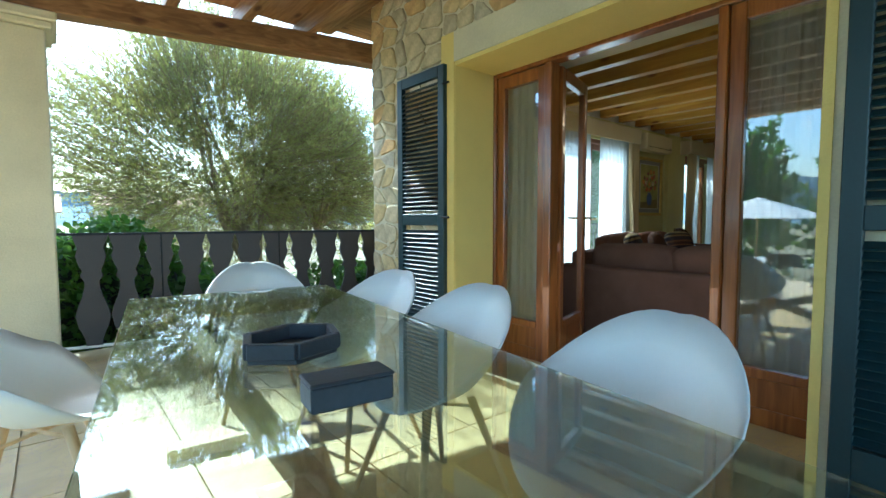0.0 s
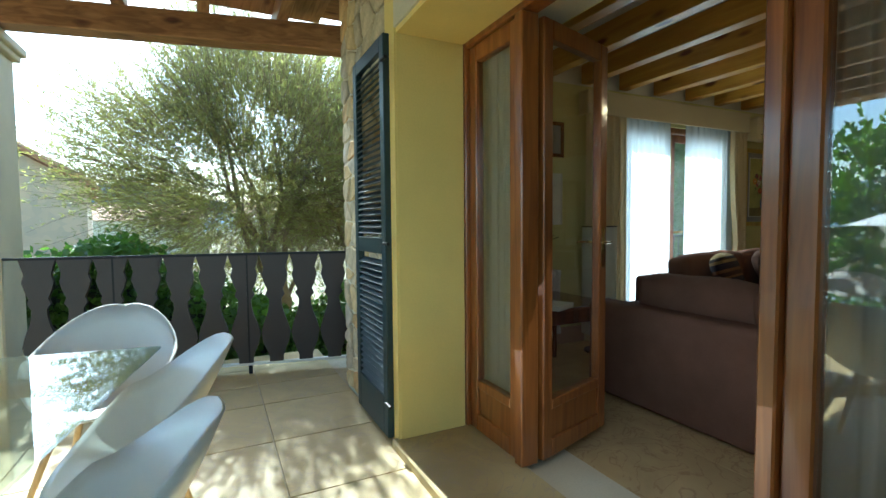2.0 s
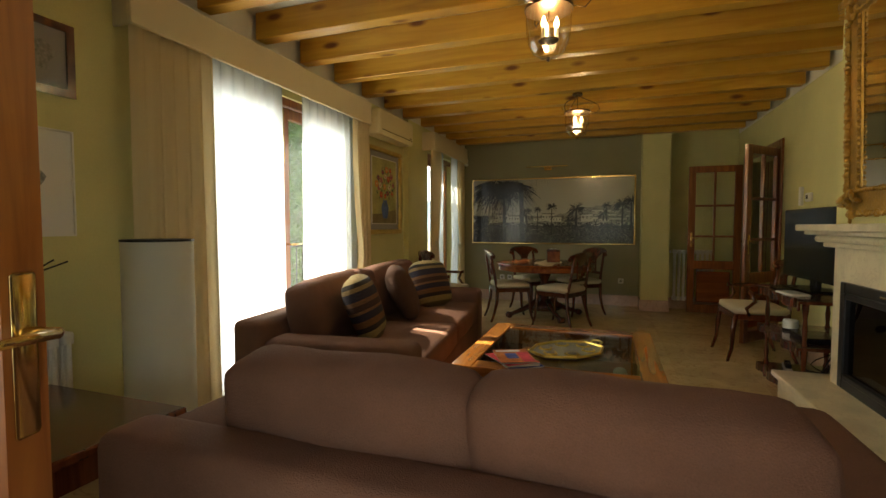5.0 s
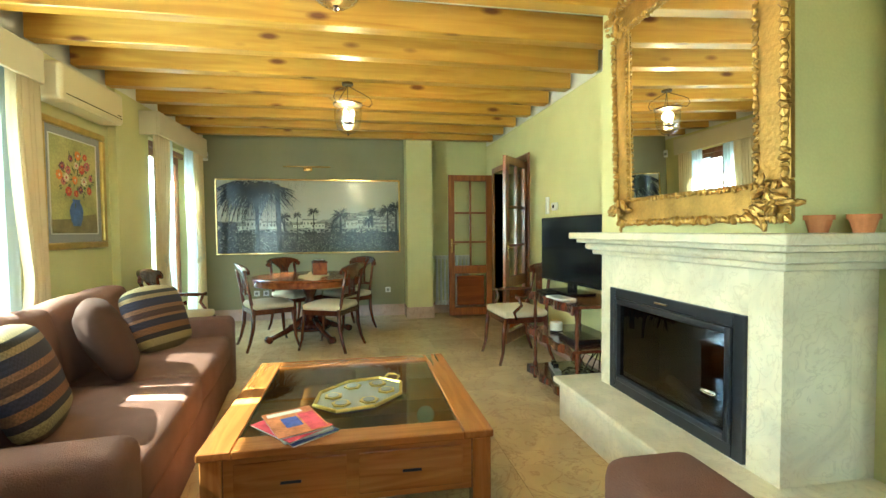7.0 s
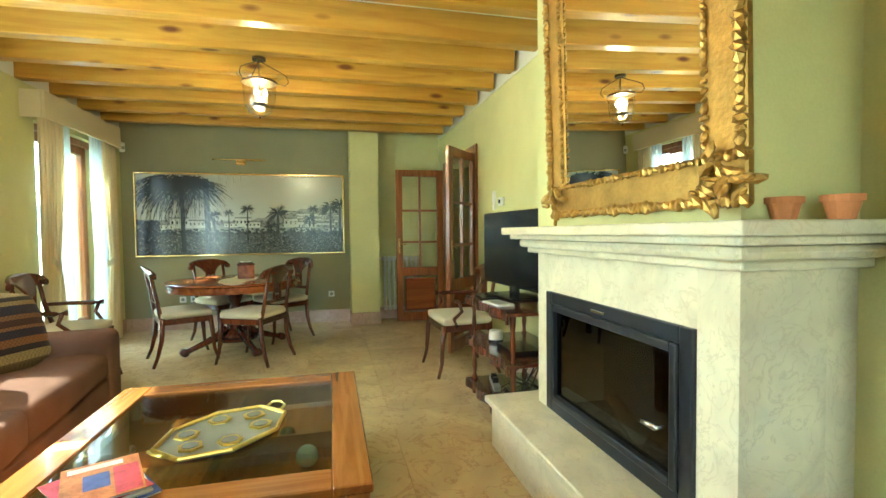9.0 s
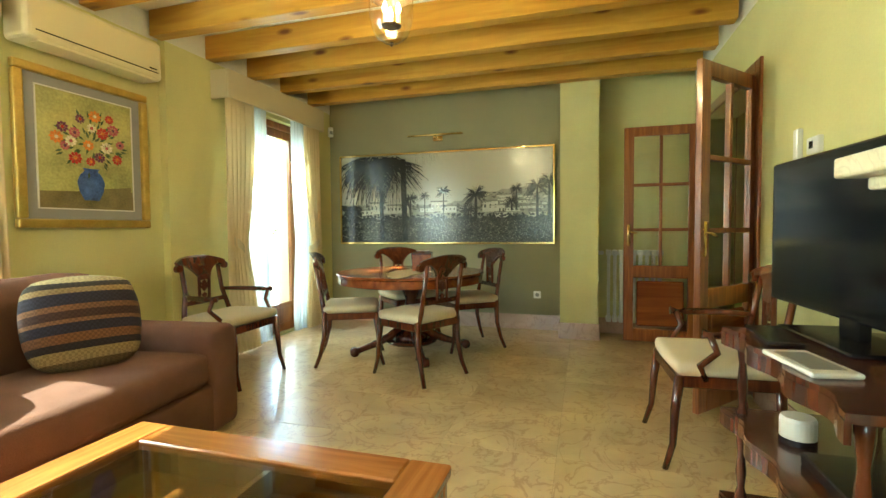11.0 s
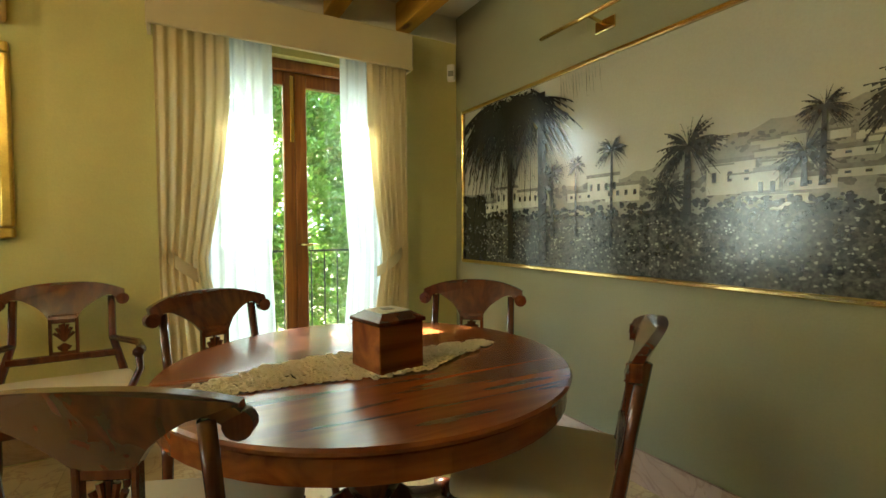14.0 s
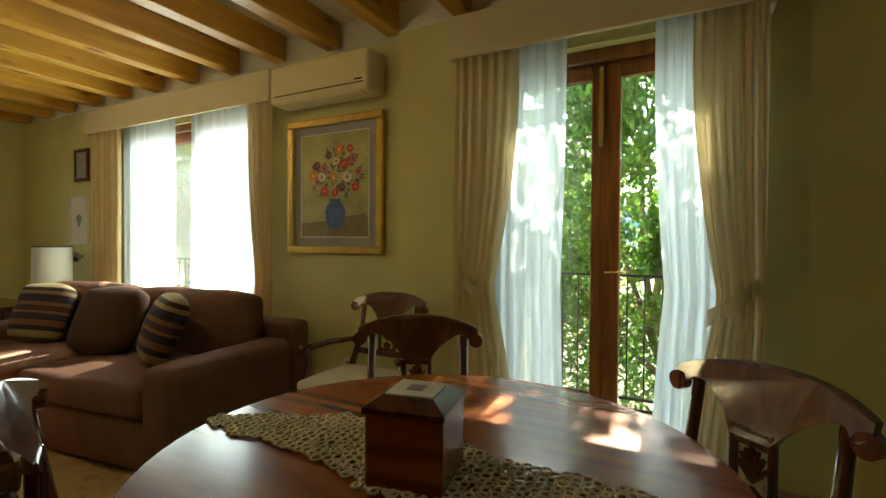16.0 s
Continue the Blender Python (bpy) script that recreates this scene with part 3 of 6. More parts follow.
terrace_door = thing("terrace_door", "varnished wooden terrace door frame with glazed side lights", "door", m=pose(X_DOOR, 0.50, 0.03, 0, 0, 90))
for x0, x1, z0, z1 in ((0, 0.05, 0, 2.18), (2.14, 2.19, 0, 2.18), (0.51, 0.56, 0, 2.13), (1.61, 1.67, 0, 2.13), (0.05, 2.14, 2.13, 2.18)):
    part("frame", box_bm(x0, x1, -0.05, 0.05, z0, z1, 0.006), M_DOORWOOD, terrace_door)
for x0, w in ((0.05, 0.46), (1.67, 0.47)):
    light_e = thing("side_light", "", "")
    light_e.parent, light_e.matrix_basis = terrace_door, pose(x0, 0, 0)
    door_leaf(light_e, w, 2.13, M_DOORWOOD, glass_m=M_DOORGLASS)
leaf = thing("door_leaf", "glazed varnished door leaf standing open into the living room", "door", m=pose(2.58, 2.13, 0.035, 0, 0, 17))
door_leaf(leaf, 0.60, 2.12, M_DOORWOOD)
lever(leaf, 0.56, 1.02, -1, -1), lever(leaf, 0.56, 1.02, 1, -1)
leaf = thing("door_leaf", "glazed varnished door leaf standing open into the living room", "door", m=pose(2.60, 1.0, 0.035, 0, 0, -38))
door_leaf(leaf, 0.52, 2.12, M_DOORWOOD)


def shutter(m, w=0.60, h=2.20):
    e = thing("window_shutter", "dark green louvred wooden shutter folded back on the facade", "shutter", "facade shutters", m)
    for x in (0, w - 0.07):
        part("stile", box_bm(x, x + 0.07, -0.02, 0.02, 0, h, 0.004), M_SHUTTER, e)
    for z0, z1 in ((0, 0.22), (1.02, 1.11), (h - 0.08, h)):
        part("rail", box_bm(0.07, w - 0.07, -0.02, 0.02, z0, z1, 0.003), M_SHUTTER, e)
    sl = None
    z = 0.245
    while z < h - 0.09:
        if not 1.0 < z < 1.13:
            if sl is None:
                sl = part("slat", box_bm(-(w / 2 - 0.07), w / 2 - 0.07, -0.022, 0.022, -0.004, 0.004), M_SHUTTER, e)
                o = sl
            else:
                o = new("slat", sl.data)
                o.parent = e
            o.matrix_basis = pose(w / 2, 0, z, 38)
        z += 0.036
    for z in (0.2, 1.08, 2.05):
        part("hinge", rod((0.6, -0.03, z), (0.67, -0.03, z), 0.009), M_IRON, e)
    return e


shutter(pose(2.035, 3.335, 0.01, 0, 0, -90))
shutter(pose(2.035, 0.46, 0.01, 0, 0, -90))


def french_window(x0, x1, y, label):
    e = thing("french_window", label, "window", "", pose(x0, y, 0))
    w, h = x1 - x0, 2.27
    for a, b, c, dd in ((0, 0.05, 0, h), (w - 0.05, w, 0, h), (0.05, w - 0.05, h - 0.06, h)):
        part("frame", box_bm(a, b, -0.04, 0.04, c, dd, 0.006), M_DOORWOOD, e)
    part("architrave", box_bm(-0.05, w + 0.05, -0.10, -0.072, h - 0.07, h + 0.03, 0.008), M_DOORWOOD, e)
    lw = (w - 0.1) / 2
    for k in (0, 1):
        l = thing("casement", "", "")
        l.parent, l.matrix_basis = e, pose(0.05 + k * lw, -0.03, 0)
        door_leaf(l, lw, h - 0.06, M_DOORWOOD, 0.26)
        for o in l.children:
            if o.name.startswith("pane"):
                o.visible_shadow = False
    lever(e, 0.05 + lw + 0.02, 1.05, -1.9, 1)
    part("bolt", box_bm(0.05 + lw - 0.035, 0.05 + lw - 0.01, -0.075, -0.06, 1.75, 2.18, 0.003), M_BRASS, e, "brass espagnolette bolt")
    return e


french_window(5.08, 6.82, 4.13, "varnished wooden french window with brass handle behind the long sofa")
french_window(8.83, 10.03, 4.10, "varnished wooden french window with brass handle beside the round table")

# skirtings of pink marble
for a in ((8.17, 8.85, Y_WIN2 - 0.015, Y_WIN2), (10.02, X_FAR, Y_WIN2 - 0.015, Y_WIN2), (X_IN, 5.06, Y_WIN - 0.015, Y_WIN), (6.84, 8.17, Y_WIN - 0.015, Y_WIN), (6.3, 8.75, Y_RIGHT, Y_RIGHT + 0.015)):
    structure("baseboard", box_bm(*a, GROUND, 0.145, 0.002), M_SKIRT)
for x, y0, y1 in ((X_FAR, 1.085, 3.915), (X_FAR, -0.22, 0.695), (10.22, 0.695, 1.10)):
    structure("baseboard", box_bm(x - 0.015, x, y0, y1, GROUND, 0.145, 0.002), M_SKIRT)
structure("baseboard", box_bm(10.22, X_FAR, 1.085, 1.10, GROUND, 0.145, 0.002), M_SKIRT)

# hall door frame and its two glazed leaves
for a in ((8.72, 8.80, 0, 2.18), (10.17, 10.25, 0, 2.18), (8.80, 10.17, 2.10, 2.18)):
    structure("hall_door_frame", box_bm(a[0], a[1], Y_RIGHT - 0.26, Y_RIGHT + 0.02, a[2], a[3], 0.006), M_DOORWOOD)


def hall_leaf(m, w=0.66, h=2.07):
    e = thing("glazed_hall_door", "open varnished hall door with eight panes and a low panel", "door", "hall door leaves", m)
    for x in (0, w - 0.09):
        part("stile", box_bm(x, x + 0.09, -0.02, 0.02, 0, h, 0.004), M_DOORWOOD, e)
    for z0, z1 in ((0, 0.12), (0.62, 0.74), (1.07, 1.10), (1.50, 1.53), (h - 0.09, h)):
        part("rail", box_bm(0.09, w - 0.09, -0.019, 0.019, z0, z1, 0.003), M_DOORWOOD, e)
    part("glazing_bar", box_bm(w / 2 - 0.014, w / 2 + 0.014, -0.018, 0.018, 0.74, h - 0.09, 0.003), M_DOORWOOD, e)
    part("panel", box_bm(0.12, w - 0.12, -0.016, 0.016, 0.15, 0.59, 0.012), M_MAHOG_TOP, e)
    for z0, z1 in ((0.74, 1.07), (1.10, 1.50), (1.53, h - 0.09)):
        for x0, x1 in ((0.09, w / 2 - 0.014), (w / 2 + 0.014, w - 0.09)):
            part("pane", box_bm(x0, x1, -0.003, 0.003, z0, z1), M_GLASS, e)
    bm = box_bm(0.03, 0.06, -0.027, 0.027, 0.93, 1.14, 0.005)
    rod((0.045, -0.05, 1.07), (0.045, 0.05, 1.07), 0.008, bm=bm), rod((0.045, -0.05, 1.07), (0.12, -0.05, 1.05), 0.009, bm=bm)
    part("handle", bm, M_BRASS, e, "brass handle", True)
    return e


hall_leaf(pose(10.19, 0.48, 0.005, 0, 0, -90))
hall_leaf(pose(8.33, 0.22, 0.005, 0, 0, -41))

# ---- cloth and sofas ----
def soft_box(x, y, z, r=0.06, puff=0.03, seg=3, seed=0, wrinkle=0.006):
    """A stuffed cushion of that size about its middle."""
    bm = bmesh.new()
    bmesh.ops.create_cube(bm, size=1, matrix=Matrix.Diagonal((x, y, z, 1)))
    bmesh.ops.bevel(bm, geom=bm.edges[:], offset=r, segments=seg, profile=0.6, affect="EDGES")
    bmesh.ops.subdivide_edges(bm, edges=[e for e in bm.edges if e.calc_length() > 0.12], cuts=5, use_grid_fill=True)
    for v in bm.verts:
        u = [abs(v.co.x) / (x / 2), abs(v.co.y) / (y / 2), abs(v.co.z) / (z / 2)]
        fx = [max(0, 1 - k ** 2.2) for k in u]
        v.co += Vector((math.copysign(puff * fx[1] * fx[2], v.co.x) * (u[0] > 0.8), math.copysign(puff * fx[0] * fx[2], v.co.y) * (u[1] > 0.8), math.copysign(puff * fx[0] * fx[1], v.co.z) * (u[2] > 0.8)))
        v.co += noise.noise_vector(v.co * 4 + Vector((seed, seed * 2, 0))) * wrinkle
    return bm


def curtain(name, label, x0, x1, y, z0, z1, mat, folds=7, amp=0.035, tie=None, sway=0.0, group="", seed=0):
    """A hanging cloth from x0 to x1; tie gives (height, side, share kept) where a tieback gathers it."""
    bm = bmesh.new()
    nx, nz = folds * 8, 26
    rows = []
    for j in range(nz + 1):
        z = z0 + (z1 - z0) * j / nz
        a, b = x0, x1
        if tie:
            zt, side, keep = tie
            k = max(0, 1 - abs(z - zt) / (1.05 if z > zt else 0.9)) ** 1.6
            w = (x1 - x0) * (1 - (1 - keep) * k)
            a, b = (x0, x0 + w) if side < 0 else (x1 - w, x1)
        row = []
        for i in range(nx + 1):
            s = i / nx
            f = math.sin(s * folds * 2 * math.pi + 0.8 * math.sin(3 * s + seed) + 0.3 * z) + 0.3 * math.sin(s * folds * 4.7 * math.pi + seed)
            row.append(bm.verts.new((a + (b - a) * s, y + amp * f * (0.55 + 0.45 * (z1 - z) / (z1 - z0)), z)))
        rows.append(row)
    for a, b in zip(rows, rows[1:]):
        for i in range(nx):
            bm.faces.new((a[i], a[i + 1], b[i + 1], b[i]))
    e = thing(name, label, "curtain", group)
    part("cloth", bm, mat, e, smooth=True)
    lo, hi = min(x0, x1), max(x0, x1)
    part("heading_tape", box_bm(lo, hi, y - 0.006, y + 0.006, z1 - 0.01, z1 + 0.03, 0.002), mat, e)
    return e


def valance(x0, x1, y0, y1, z0, z1, label):
    e = thing("valance", label, "valance")
    part("front", box_bm(x0, x1, y0, y0 + 0.02, z0, z1, 0.006), M_VALANCE, e)
    part("end", box_bm(x0, x0 + 0.02, y0 + 0.02, y1, z0, z1, 0.004), M_VALANCE, e)
    part("end", box_bm(x1 - 0.02, x1, y0 + 0.02, y1, z0, z1, 0.004), M_VALANCE, e)
    part("top", box_bm(x0 + 0.02, x1 - 0.02, y0 + 0.02, y1, z1 - 0.02, z1), M_VALANCE, e)


valance(4.50, 7.08, 3.86, 3.998, 2.27, 2.50, "cream fabric pelmet over the french window behind the sofa")
valance(8.62, 10.15, 3.74, 3.928, 2.25, 2.49, "cream fabric pelmet over the french window by the round table")
curtain("drape", "plain cream drape hanging straight beside the lamp", 4.53, 5.06, 3.90, 0.0, 2.40, M_DRAPE, 6, 0.03, seed=1)
curtain("drape", "plain cream drape drawn to the wall behind the sofa", 6.80, 7.07, 3.90, 0.0, 2.40, M_DRAPE, 5, 0.03, (0.95, 1, 0.6), seed=2)
curtain("sheer_curtain", "white voile curtain glowing with daylight behind the sofa", 4.98, 5.80, 3.955, 0.02, 2.38, M_SHEER, 8, 0.022, seed=3)
curtain("sheer_curtain", "white voile curtain glowing with daylight behind the sofa", 6.04, 6.92, 3.955, 0.02, 2.38, M_SHEER, 8, 0.022, seed=4)
curtain("drape", "cream drape gathered in a tieback beside the round table", 8.65, 9.02, 3.80, 0.02, 2.38, M_DRAPE, 6, 0.028, (0.98, -1, 0.62), seed=5)
curtain("drape", "cream drape gathered in a tieback near the palm picture", 9.84, 10.13, 3.80, 0.02, 2.38, M_DRAPE, 6, 0.028, (0.98, 1, 0.62), seed=6)
curtain("sheer_curtain", "white voile curtain half drawn over the french window", 8.84, 9.26, 3.855, 0.02, 2.36, M_SHEER, 6, 0.02, (1.0, -1, 0.95), seed=7)
curtain("sheer_curtain", "white voile curtain half drawn over the french window", 9.68, 10.04, 3.855, 0.02, 2.36, M_SHEER, 6, 0.02, (1.0, 1, 0.85), seed=8)
for x, s in ((8.67, 1), (10.11, -1)):
    bm = bmesh.new()
    n = 12
    lo, hi = [], []
    for i in range(n + 1):
        a = i / n
        px, py = x + s * 0.20 * a, 3.83 - 0.07 * math.sin(a * math.pi)
        z = 1.06 - 0.16 * a
        lo.append(bm.verts.new((px, py, z - 0.045))), hi.append(bm.verts.new((px, py, z + 0.03)))
    for i in range(n):
        bm.faces.new((lo[i], lo[i + 1], hi[i + 1], hi[i]))
    tagged(part("tieback", bm, M_VALANCE, smooth=True), "cream cloth tieback round the gathered drape", "tieback", "tiebacks")
for y0, y1, n in ((2.20, 2.62, 6), (0.56, 1.0, 6)):
    c = curtain("door_curtain", "white net curtain behind the side light of the terrace door", y0, y1, 0.0, 0.10, 2.16, M_NET, n, 0.014)
    c.matrix_basis = pose(2.585, 0, 0, 0, 0, 90) @ Matrix.Identity(4)


def sofa(m, length, depth, n_seat, label, back_t=0.2, arm_w=0.24, arm_h=0.62, back_h=0.66, cushion_z=0.665):
    e = thing("sofa", label, "sofa", "", m)
    part("base", box_bm(0.02, length - 0.02, 0.02, depth - 0.02, 0.03, 0.30, 0.03, seg=2), M_SOFA, e, smooth=True)
    part("back", box_bm(0, length, depth - back_t, depth, 0.01, back_h, 0.045, seg=3), M_SOFA, e, smooth=True)
    for x in (0, length - arm_w):
        part("arm", box_bm(x, x + arm_w, 0, depth - back_t + 0.01, 0.01, arm_h, 0.06, seg=4), M_SOFA, e, smooth=True)
    w = (length - 2 * arm_w) / n_seat
    for i in range(n_seat):
        x = arm_w + w * (i + 0.5)
        part("seat_cushion", soft_box(w - 0.01, depth - back_t - 0.02, 0.18, 0.05, 0.02, seed=i), M_SOFA, e, smooth=True, m=Matrix.Translation((x, (depth - back_t) / 2, 0.385)))
        part("back_cushion", soft_box(w - 0.015, 0.22, 0.44, 0.05, 0.04, seed=i + 5, wrinkle=0.02), M_SOFA, e, smooth=True, m=Matrix.Translation((x, depth - back_t - 0.115, cushion_z)) @ Matrix.Rotation(radians(-10), 4, "X"))
        bm = bmesh.new()
        for zz in (-0.19, 0.19):
            rod((-(w / 2 - 0.06), 0, zz), (w / 2 - 0.06, 0, zz), 0.005, bm=bm)
        part("piping", bm, M_SOFA, e, m=Matrix.Translation((x, depth - back_t - 0.225, cushion_z)) @ Matrix.Rotation(radians(-10), 4, "X"))
    return e


# the sofa with its back to the terrace door, and the long one under the window
sofa(pose(4.70, 0.80, GROUND, 0, 0, 90), 2.12, 1.08, 2, "brown cloth two-seat sofa with its back to the terrace door", arm_w=0.3, cushion_z=0.62)
sofa(pose(4.98, 2.51, GROUND, 0, 0, 6.5), 2.62, 1.10, 2, "long brown cloth sofa with striped cushions under the window", arm_h=0.60, back_h=0.70)


def striped_cushion(m, label, size=0.40, cover=None):
    e = thing("throw_cushion", label, "cushion", "", m)
    part("cover", soft_box(size, 0.13, size, 0.055, 0.04, seed=9, wrinkle=0.012), cover or M_STRIPE, e, smooth=True)


def on_sofa(x, y, z, rx, rz, ry=0):
    return pose(4.98, 2.51, GROUND, 0, 0, 6.5) @ pose(x, y, z, rx, ry, rz)


striped_cushion(on_sofa(2.02, 0.42, 0.70, -22, -30), "striped brown and gold woven cushion leaning on the sofa arm")
striped_cushion(on_sofa(0.62, 0.52, 0.70, -20, 10), "striped brown and gold woven cushion on the long sofa")
striped_cushion(on_sofa(1.40, 0.50, 0.70, -25, 14), "plain dark brown cushion on the long sofa", 0.42, M_SOFADARK)


# ---- chairs of the round table ----
def klismos(m, label, arms=False, first={}):
    key = arms
    if key in first:
        o = copy_thing(first[key], m)
        return tagged(o, label)
    e = thing("armchair" if arms else "dining_chair", label, "chair", "chairs in the dining corner", m)
    first[key] = e
    w = 0.27 if arms else 0.235
    part("seat", soft_box(2 * w, 0.44, 0.065, 0.028, 0.018, wrinkle=0.002), M_SEAT, e, "cream striped cloth seat", True, m=Matrix.Translation((0, 0.0, 0.475)))
    fr = box_bm(-w, w, -0.225, -0.195, 0.39, 0.445, 0.004)
    for a in ((-w, w, 0.195, 0.225), (-w, -w + 0.03, -0.195, 0.195), (w - 0.03, w, -0.195, 0.195)):
        box_bm(*a, 0.39, 0.445, 0.004, bm=fr)
    part("seat_frame", fr, M_MAHOG, e)
    for s in (-1, 1):
        part("front_leg", sweep([(s * (w - 0.02), 0.205, 0.44), (s * (w - 0.02), 0.225, 0.28), (s * (w - 0.01), 0.235, 0.12), (s * w, 0.27, 0.0)], [0.024, 0.021, 0.016, 0.014]), M_MAHOG, e, smooth=True)
        part("back_leg", sweep([(s * (w - 0.02), -0.205, 0.46), (s * (w - 0.02), -0.215, 0.25), (s * (w - 0.015), -0.25, 0.1), (s * w, -0.29, 0.0)], [0.024, 0.021, 0.017, 0.015]), M_MAHOG, e, smooth=True)
        part("stile", sweep([(s * (w - 0.02), -0.205, 0.42), (s * (w - 0.04), -0.225, 0.52), (s * 0.190, -0.25, 0.67), (s * 0.188, -0.285, 0.87)], [0.022, 0.019, 0.017, 0.017]), M_MAHOG, e, smooth=True)
        if arms:
            part("arm", sweep([(s * 0.185, -0.25, 0.665), (s * (w + 0.035), -0.1, 0.655), (s * (w + 0.05), 0.05, 0.65), (s * (w + 0.04), 0.13, 0.655)], [0.014, 0.018, 0.021, 0.024]), M_MAHOG, e, smooth=True)
            part("arm_support", sweep([(s * (w - 0.01), 0.10, 0.43), (s * (w + 0.01), 0.13, 0.50), (s * (w + 0.045), 0.07, 0.57), (s * (w + 0.04), 0.10, 0.65)], 0.016), M_MAHOG, e, smooth=True)
    # crest: curved board with rolled ears, its lower edge arched over the stiles
    top, low = [], []
    W = 0.245
    n = 28
    for i in range(n + 1):
        u = -1 + 2 * i / n
        x = u * W
        zt = 0.945 - 0.045 * abs(u) ** 2.6
        c = abs(x) / W
        zl = 0.775 + 0.10 * min(1, max(0, (c - 0.25) / 0.42)) ** 0.55
        if c > 0.80:
            zl = 0.872 - 0.02 * math.sin((c - 0.80) / 0.20 * math.pi)
        top.append((x, zt)), low.append((x, min(zl, zt - 0.01)))
    bm = slab(top + low[::-1], 0.026)
    for v in bm.verts:
        v.co.y += -0.275 - 0.05 * (v.co.z - 0.83) / 0.1 + 0.035 * (v.co.x / W) ** 2
    for s in (-1, 1):
        cyl(0.028, -0.015, 0.015, 14, bm=bm, m=Matrix.Translation((s * (W - 0.008), -0.262, 0.855)) @ Matrix.Rotation(radians(90), 4, "X"))
    part("crest_rail", bm, M_MAHOG, e)
    part("lower_rail", box_bm(-(w - 0.055), w - 0.055, -0.238, -0.216, 0.575, 0.61, 0.005), M_MAHOG, e)
    # pierced splat: frame, palmette of petals, cross bars
    sp = box_bm(-0.058, -0.044, -0.262, -0.238, 0.60, 0.80, 0.003)
    box_bm(0.044, 0.058, -0.262, -0.238, 0.60, 0.80, 0.003, bm=sp), box_bm(-0.044, 0.044, -0.26, -0.24, 0.755, 0.80, 0.003, bm=sp), box_bm(-0.044, 0.044, -0.26, -0.24, 0.60, 0.618, 0.003, bm=sp)
    for a in range(-60, 61, 20):
        r = radians(a)
        rod((0, -0.25, 0.665), (0.045 * math.sin(r), -0.25, 0.665 + 0.088 * math.cos(r)), 0.0045, 0.0075, 6, sp)
        rod((0, -0.25, 0.655), (0.03 * math.sin(r), -0.25, 0.655 - 0.038 * math.cos(r)), 0.004, 0.006, 6, sp)
    part("splat", sp, M_MAHOG, e, "pierced palmette splat")
    return e


def facing(x, y, fx, fy):
    return pose(x, y, GROUND, 0, 0, math.degrees(math.atan2(fy, fx)) - 90)


klismos(facing(8.97, 2.80, 0.42, -0.91), "dark mahogany dining chair with its back to the window")
klismos(facing(8.73, 2.09, 0.44, 0.90), "dark mahogany dining chair with its back to the coffee table")
klismos(facing(9.70, 1.94, -0.62, 0.78), "dark mahogany dining chair beside the round table")
klismos(facing(9.81, 2.59, -0.69, -0.72), "dark mahogany dining chair between table and palm picture")
klismos(facing(8.26, 3.45, 0.03, -1.0), "dark mahogany armchair with cream seat against the wall", True)
klismos(facing(7.93, 0.23, -0.05, 1.0), "dark mahogany armchair with cream seat beside the television", True)

# ---- round table and what lies on it ----
table = thing("round_table", "round polished mahogany table on a carved scroll-footed pedestal", "table", m=pose(9.315, 2.375, GROUND) @ Matrix.Diagonal((1, 1, 0.987, 1)))
part("tabletop", lathe([(0.0, 0.735), (0.65, 0.735), (0.667, 0.742), (0.67, 0.752), (0.663, 0.76), (0.0, 0.76)], 64), M_MAHOG_TOP, table, smooth=False)
part("apron", lathe([(0.645, 0.665), (0.653, 0.67), (0.653, 0.73), (0.645, 0.736), (0.3, 0.736), (0.3, 0.665)], 64), M_MAHOG_TOP, table)
part("pedestal", lathe([(0.14, 0.12), (0.15, 0.15), (0.12, 0.18), (0.07, 0.22), (0.06, 0.27), (0.095, 0.32), (0.10, 0.37), (0.065, 0.43), (0.05, 0.50), (0.075, 0.56), (0.09, 0.60), (0.07, 0.64), (0.16, 0.67)], 28), M_MAHOG, table, smooth=True)
part("platform", lathe([(0.0, 0.10), (0.22, 0.10), (0.235, 0.115), (0.22, 0.13), (0.0, 0.13)], 28), M_MAHOG, table)
for a in (32, 122, 212, 302):
    bm = sweep([(0.10, 0, 0.24), (0.20, 0, 0.16), (0.32, 0, 0.105), (0.44, 0, 0.065), (0.50, 0, 0.045)], [0.035, 0.04, 0.035, 0.028, 0.03])
    cyl(0.04, -0.035, 0.035, 16, bm=bm, m=Matrix.Translation((0.52, 0, 0.041)) @ Matrix.Rotation(radians(90), 4, "X"))
    part("foot", bm, M_MAHOG, table, smooth=True, m=Matrix.Rotation(radians(a), 4, "Z"))

box = thing("keepsake_box", "dark red polished box with a sloping lid and a small print", "box", m=pose(9.325, 2.26, 0.7355, 0, 0, 11) @ Matrix.Diagonal((0.98, 0.98, 1.02, 1)))
part("body", box_bm(-0.085, 0.085, -0.085, 0.085, 0, 0.145, 0.003), M_MAHOG_TOP, box)
lid = bmesh.new()
a = [lid.verts.new(p) for p in ((-0.09, -0.09, 0.147), (0.09, -0.09, 0.147), (0.09, 0.09, 0.147), (-0.09, 0.09, 0.147))]
b = [lid.verts.new((v.co.x, v.co.y, 0.158)) for v in a]
c = [lid.verts.new((v.co.x * 0.62, v.co.y * 0.62, 0.178)) for v in a]
for r0, r1 in ((a, b), (b, c)):
    for i in range(4):
        lid.faces.new((r0[i], r0[(i + 1) % 4], r1[(i + 1) % 4], r1[i]))
lid.faces.new(c), lid.faces.new(a[::-1])
